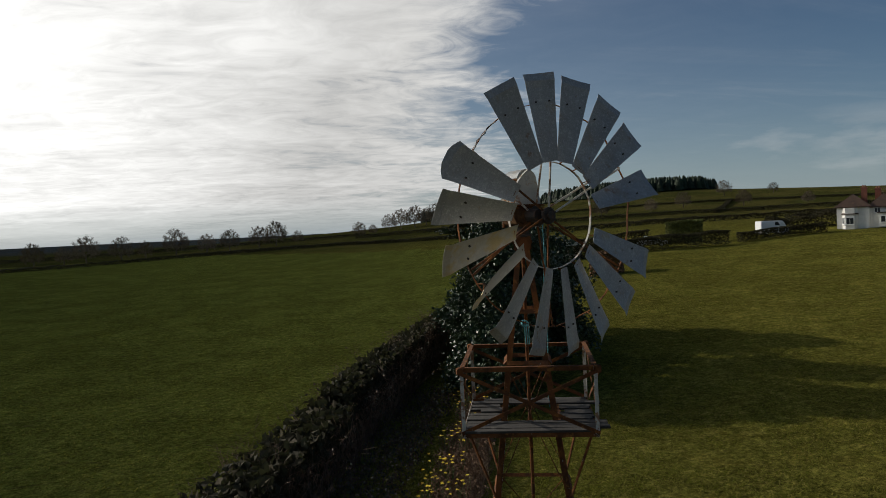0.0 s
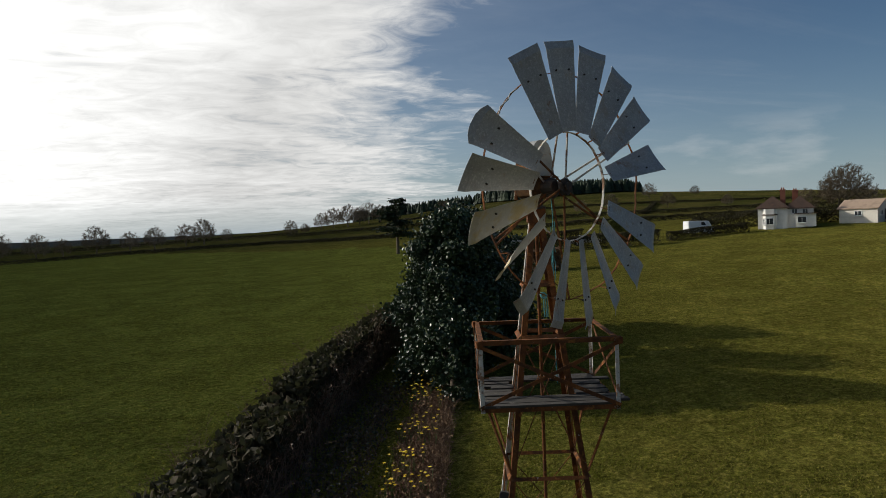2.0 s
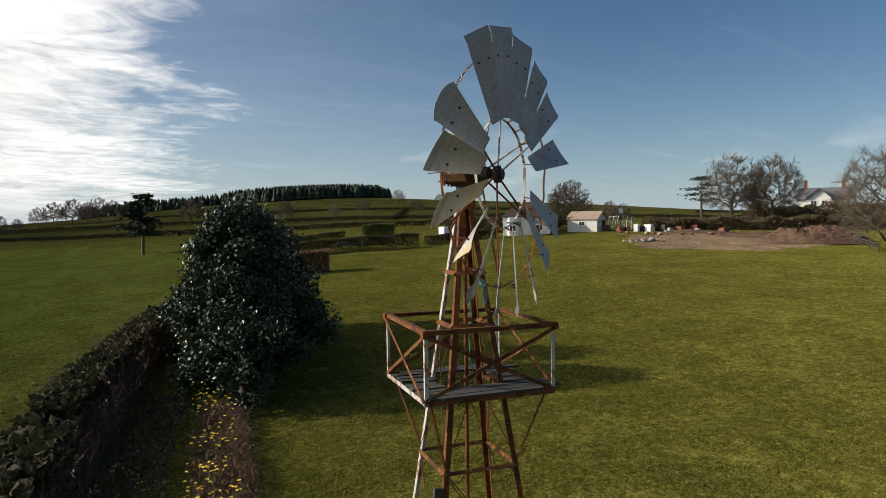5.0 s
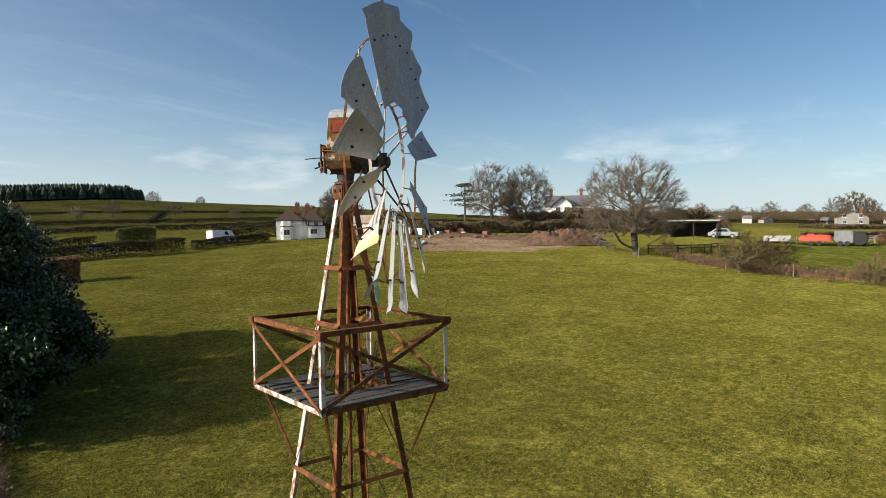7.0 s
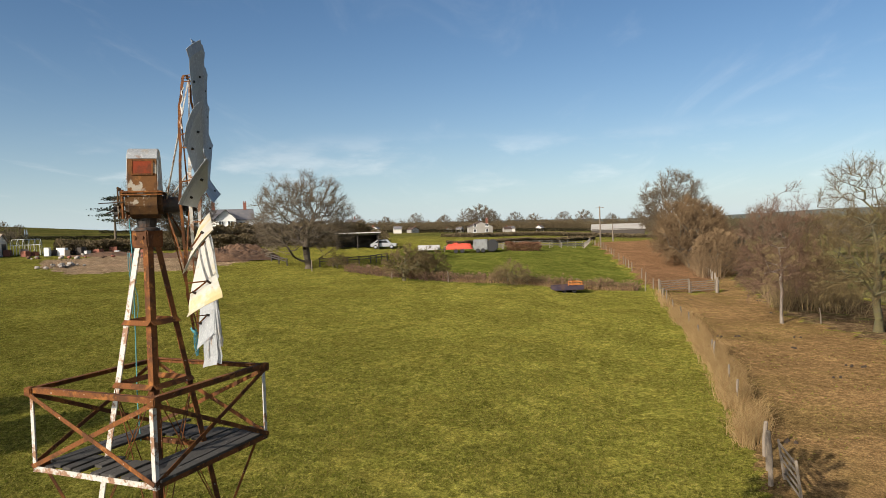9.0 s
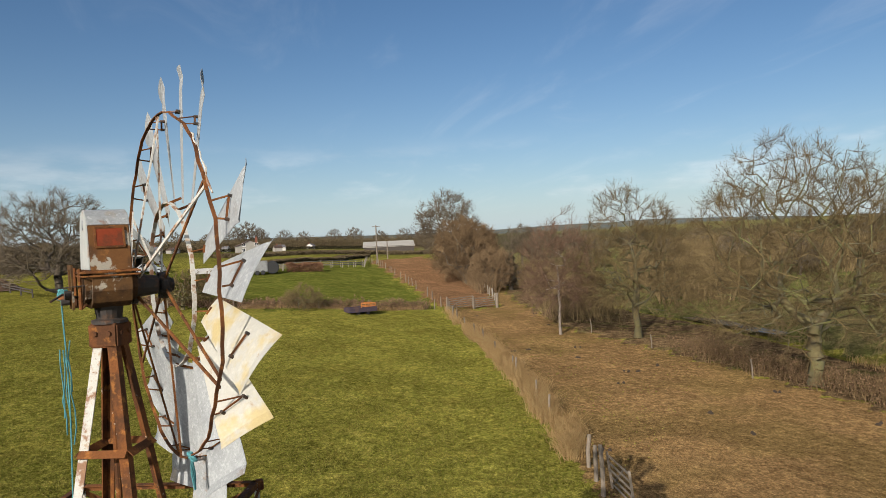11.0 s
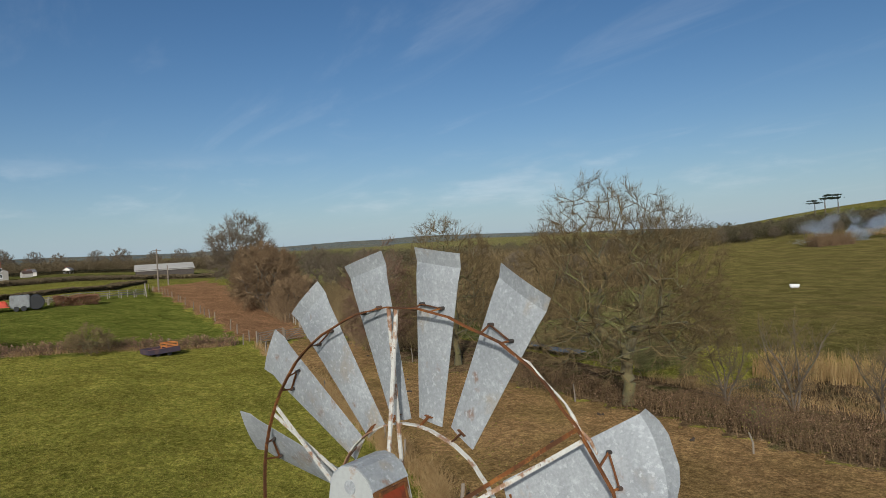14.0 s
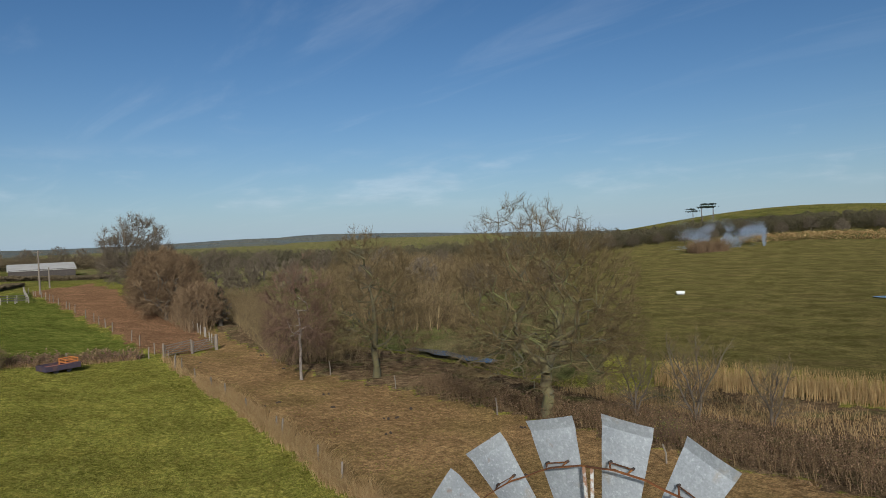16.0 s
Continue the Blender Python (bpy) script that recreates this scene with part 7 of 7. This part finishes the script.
def conifer_wood():
    rnd = random.Random(9)
    v, f = [], []
    for k in range(2700):
        if k < 2450:
            deg, dist = rnd.uniform(18.5, 33.0), rnd.uniform(500, 700)
            if ((deg - 26) / 6.6) ** 2 + ((dist - 610) / 115) ** 2 > 1 + 0.1 * rnd.random():
                continue
        else:
            deg, dist = rnd.uniform(9, 21), rnd.uniform(600, 640)
        x, y = heading_xy(deg, dist)
        z, h = land(x, y), rnd.uniform(8.5, 11.5)
        r = h * rnd.uniform(0.26, 0.36)
        for lo, hi, rr in ((0.08, 0.7, 1.0), (0.36, 0.9, 0.8), (0.6, 1.0, 0.55)):
            base, n = len(v), 7
            for i in range(n):
                a = i * math.tau / n + rnd.random() * 0.4
                q = r * rr * rnd.uniform(0.75, 1.15)
                v.append((x + math.cos(a) * q, y + math.sin(a) * q, z + h * lo + rnd.uniform(-0.3, 0.3)))
            v.append((x, y, z + h * hi))
            f += [(base + i, base + (i + 1) % n, base + n) for i in range(n)]
    tagged(mesh_part("conifer_wood", v, f, M_NEEDLE), "dark conifer plantation on the hilltop", "wood", kind="stuff")


conifer_wood()


def layered_evergreen(name, label, place, height, radius, seed, layers, bare, leaf=0.35, per=260, trunk_r=0.3):
    """A pine or cedar: bare trunk, level limbs, flat plates of needles."""
    rnd = random.Random(seed)
    t = thing(name, label, "tree", place)
    wood, crown = Strands(), Strands()
    wood.strand([Vector((0, 0, -0.3)), Vector((0.1, 0.05, height * 0.5)), Vector((0, 0, height * 0.95))], [trunk_r, trunk_r * 0.7, trunk_r * 0.2], 8)
    for k in range(layers):
        u = (k + 0.5) / layers
        z = height * (bare + (1 - bare) * u)
        for j in range(rnd.choice((2, 3, 3, 4))):
            a = rnd.random() * math.tau
            r = radius * rnd.uniform(0.45, 1.0) * (1 - 0.45 * u)
            e = Vector((math.cos(a) * r, math.sin(a) * r, z + rnd.uniform(-0.2, 0.4)))
            wood.strand([Vector((0, 0, z - 0.4)), e * 0.5 + Vector((0, 0, z * 0.5)), e], [0.10, 0.07, 0.03], 4)
            for i in range(per):
                g = Vector((rnd.gauss(0, 0.42 * r), rnd.gauss(0, 0.42 * r), rnd.gauss(0, 0.16)))
                crown.leaf(e * 0.8 + Vector((0, 0, z * 0.2)) + g, leaf * rnd.uniform(0.5, 1.3), rnd, 2.0)
    wood.make("trunk", M_BARK, t, smooth=True)
    crown.make("crown", M_NEEDLE, t)
    return t


layered_evergreen("cedar_tree", "dark flat-topped cedar with level branches", on_land(122.5, 73.4), 10.0, 4.2, 141, 5, 0.46, 0.32, 110)
layered_evergreen("scots_pine", "dark rounded pine standing in the hedge", on_land(22.8, 109.5), 9.6, 3.0, 142, 7, 0.30, 0.42, 190)
pine = layered_evergreen("hill_pine", "lone windswept pine on the hilltop", on_land(174, -332), 9.5, 4.0, 143, 2, 0.72, 0.6, 90, 0.35)
copy_thing(pine, Matrix.Translation(on_land(169, -334)) @ pose(0, 0, 0, 0, 0, 120) @ Matrix.Scale(0.95, 4))
copy_thing(pine, Matrix.Translation(on_land(178, -330)) @ pose(0, 0, 0, 0, 0, 220) @ Matrix.Scale(0.8, 4))
leaf_hedge("valley_wood", "dark mixed woodland at the hill's foot", [heading_xy(a, d) for a, d in ((145, 300), (150, 305), (156, 312), (162, 318), (168, 320))], 5.0, 22, 151, M_WOODLAND, 0.36, 420, "wood", 0.5)
leaf_hedge("valley_wood", "brown leafless woodland across the valley", [heading_xy(a, d) for a, d in ((108, 330), (116, 300), (124, 290), (132, 280), (140, 300), (146, 310))], 5.0, 60, 152, M_WOODLAND, 0.34, 520, "wood", 0.9)
leaf_hedge("village_trees", "grey-brown trees between the village houses", [heading_xy(a, d) for a, d in ((66, 310), (76, 320), (86, 330), (96, 340), (106, 330))], 3.8, 44, 153, M_HEDGE_BROWN, 0.32, 420, "wood", 0.9)
leaf_hedge("straw_bushes", "pale yellowish bushes at the wood's edge", [heading_xy(a, d) for a, d in ((155, 276), (160, 278), (165, 275))], 2.6, 5, 154, M_REED, 0.4, 60, "bushes", 0.6)
hedge("willow_scrub", "brown willow scrub at the field corner", [heading_xy(151.5, 245), heading_xy(154.0, 252)], 6.0, 8, 155, M_TWIG_GOLD, None, stems=40, twigs_each=10, thick=0.05, category="scrub", ragged=0.6)
hedge("track_side_trees", "reddish young trees crowding the track's end", [(96, -33), (108, -38), (122, -43)], 6.5, 7, 156, M_TWIG_RED, None, stems=26, twigs_each=12, thick=0.03, category="scrub", ragged=0.7)
hedge("plough_side_scrub", "golden brown scrub along the ploughed strip", [(78, -28.2), (90, -29.8), (105, -32), (125, -36)], 4.0, 3.0, 157, M_TWIG_GOLD, None, stems=22, twigs_each=10, thick=0.02, category="scrub", ragged=0.6)


def water():
    bm = bmesh.new()
    rows = []
    for i in range(13):
        x = 42 + i * 1.1
        rows.append([bm.verts.new((x, river_y(x) + s, -0.42)) for s in (-0.8 - 0.35 * math.sin(x * 0.9), 0.8 + 0.35 * math.sin(x * 1.3))])
    for a, b in zip(rows, rows[1:]):
        bm.faces.new((a[0], b[0], b[1], a[1]))
    tagged(part("water", bm, M_WATER), "narrow stream of sky-blue water between brown banks", "water", kind="structure")
    bm = bmesh.new()
    n = 24
    c = on_land(26.4, -112.0, 0.12)
    vs = [bm.verts.new(c + Vector((math.cos(a) * 4.5 * (1 + 0.2 * math.sin(3 * a)), math.sin(a) * 3.0, 0))) for a in np.linspace(0, math.tau, n, endpoint=False)]
    bm.faces.new(vs)
    tagged(part("water", bm, M_WATER), "shallow flood pool lying in the far pasture", "water", kind="structure")


water()


def grass_tufts():
    """Tufts of longer grass over the near meadow and the field beyond the hedge."""
    rnd = random.Random(77)
    s = Strands()
    n = 0
    while n < 130000:
        a, r = rnd.uniform(-40, 130), 8 + 62 * rnd.random() ** 1.25
        x, y = heading_xy(a, r)
        if inside(TRACK, x, y) or inside(BANK, x, y):
            if rnd.random() > 0.10:
                continue
        if inside(WEST, x, y) and rnd.random() > 0.25:
            continue
        if noise.noise((x * 0.45, y * 0.45, 2.0)) + 0.35 * rnd.random() < 0.05:
            continue
        n += 1
        p = on_land(x, y, -0.01)
        h = rnd.uniform(0.035, 0.08)
        for k in range(2):
            e = p + Vector((rnd.gauss(0, 0.04), rnd.gauss(0, 0.04), h))
            w = Vector((rnd.gauss(0, 1), rnd.gauss(0, 1), 0)).normalized() * rnd.uniform(0.018, 0.045)
            base = len(s.v)
            s.v += [p - w, p + w, e]
            s.f.append((base, base + 1, base + 2))
    m = island_material("grass_blades", [(0.065, 0.075, 0.010), (0.115, 0.115, 0.018), (0.18, 0.16, 0.032), (0.26, 0.215, 0.07)], 0.85, 0.0, (0.24, 0.25, 0.035))
    tagged(s.make("grass_tufts", m), "tufts of short green and straw-coloured meadow grass", "grass", kind="stuff")


grass_tufts()


def bonfire_smoke():
    """Drifting flecks of smoke: a thin white column that bends over and spreads into a blue veil."""
    rnd = random.Random(71)
    s = Strands()
    for k in range(60000):
        u = rnd.random() ** 0.8
        deg = 156.8 - 6.0 * max(0.0, u - 0.22) / 0.78
        if u < 0.22 and rnd.random() < 0.65:
            continue
        rise = 5.0 * min(1.0, u / 0.22) + 0.8 * math.sin(u * 9.0) - 1.6 * max(0.0, u - 0.3)
        spread = 0.25 + 3.0 * u ** 0.9
        x, y = heading_xy(deg + rnd.gauss(0, 0.05 + 0.32 * u), 262 + rnd.gauss(0, 0.5 + 2.0 * u))
        h = max(0.1, rise + rnd.gauss(0, spread * 1.15))
        if noise.noise((x * 0.16, y * 0.16, h * 0.28)) < -0.05 + 0.28 * (u - 0.5) * rnd.random():
            continue
        s.leaf(on_land(x, y, h), rnd.uniform(0.06, 0.14), rnd)
    tagged(s.make("smoke", island_material("smoke_flecks", [(0.26, 0.32, 0.40), (0.34, 0.40, 0.48), (0.44, 0.49, 0.56)], 1.0, 0.0, (0.55, 0.62, 0.72))), "thin blue-white bonfire smoke drifting before the wood", "smoke", kind="stuff")


bonfire_smoke()


def water_trough():
    """A white bath used as a drinking trough: an open tub with a thick rim on two feet."""
    t = thing("drinking_trough", "small white bath set as a drinking trough in the pasture", "trough", on_land(59.0, -105.2), 28)
    bm = bmesh.new()
    rings = []
    for z, k, inner in ((0.12, 0.78, 0), (0.45, 0.94, 0), (0.62, 1.0, 0), (0.66, 1.05, 0), (0.66, 0.93, 0), (0.30, 0.80, 0)):
        rings.append([bm.verts.new((math.copysign(abs(math.cos(a)) ** 0.6, math.cos(a)) * 0.78 * k, math.copysign(abs(math.sin(a)) ** 0.6, math.sin(a)) * 0.36 * k, z)) for a in np.linspace(0, math.tau, 20, endpoint=False)])
    for a, b in zip(rings, rings[1:]):
        for i in range(20):
            bm.faces.new((a[i], a[(i + 1) % 20], b[(i + 1) % 20], b[i]))
    bm.faces.new(rings[0][::-1])
    bm.faces.new(rings[-1])
    part("tub", bm, M_WHITE, t, smooth=True)
    for x in (-0.45, 0.45):
        bm = bmesh.new()
        add_box(bm, (x, 0, 0.04), (0.10, 0.46, 0.2), None, 0.01)
        part("foot", bm, M_STONE, t)


water_trough()


def droppings():
    rnd = random.Random(5)
    bm = bmesh.new()
    for k in range(26):
        x, y = rnd.uniform(18, 60), rnd.uniform(-27, -13)
        if not inside(TRACK, x, y):
            continue
        p = on_land(x, y, 0.03)
        for i in range(3):
            q = p + Vector((rnd.gauss(0, 0.1), rnd.gauss(0, 0.1), 0))
            add_tube(bm, [q - Vector((0, 0, 0.05)), q + Vector((0, 0, 0.03)), q + Vector((0, 0, 0.08))], [0.09, 0.07, 0.02], 6)
    tagged(part("dung_clods", bm, material("dark_clod", (0.035, 0.022, 0.013), 0.9)), "dark clods of earth strewn on the brown track", "clods", kind="stuff")


droppings()
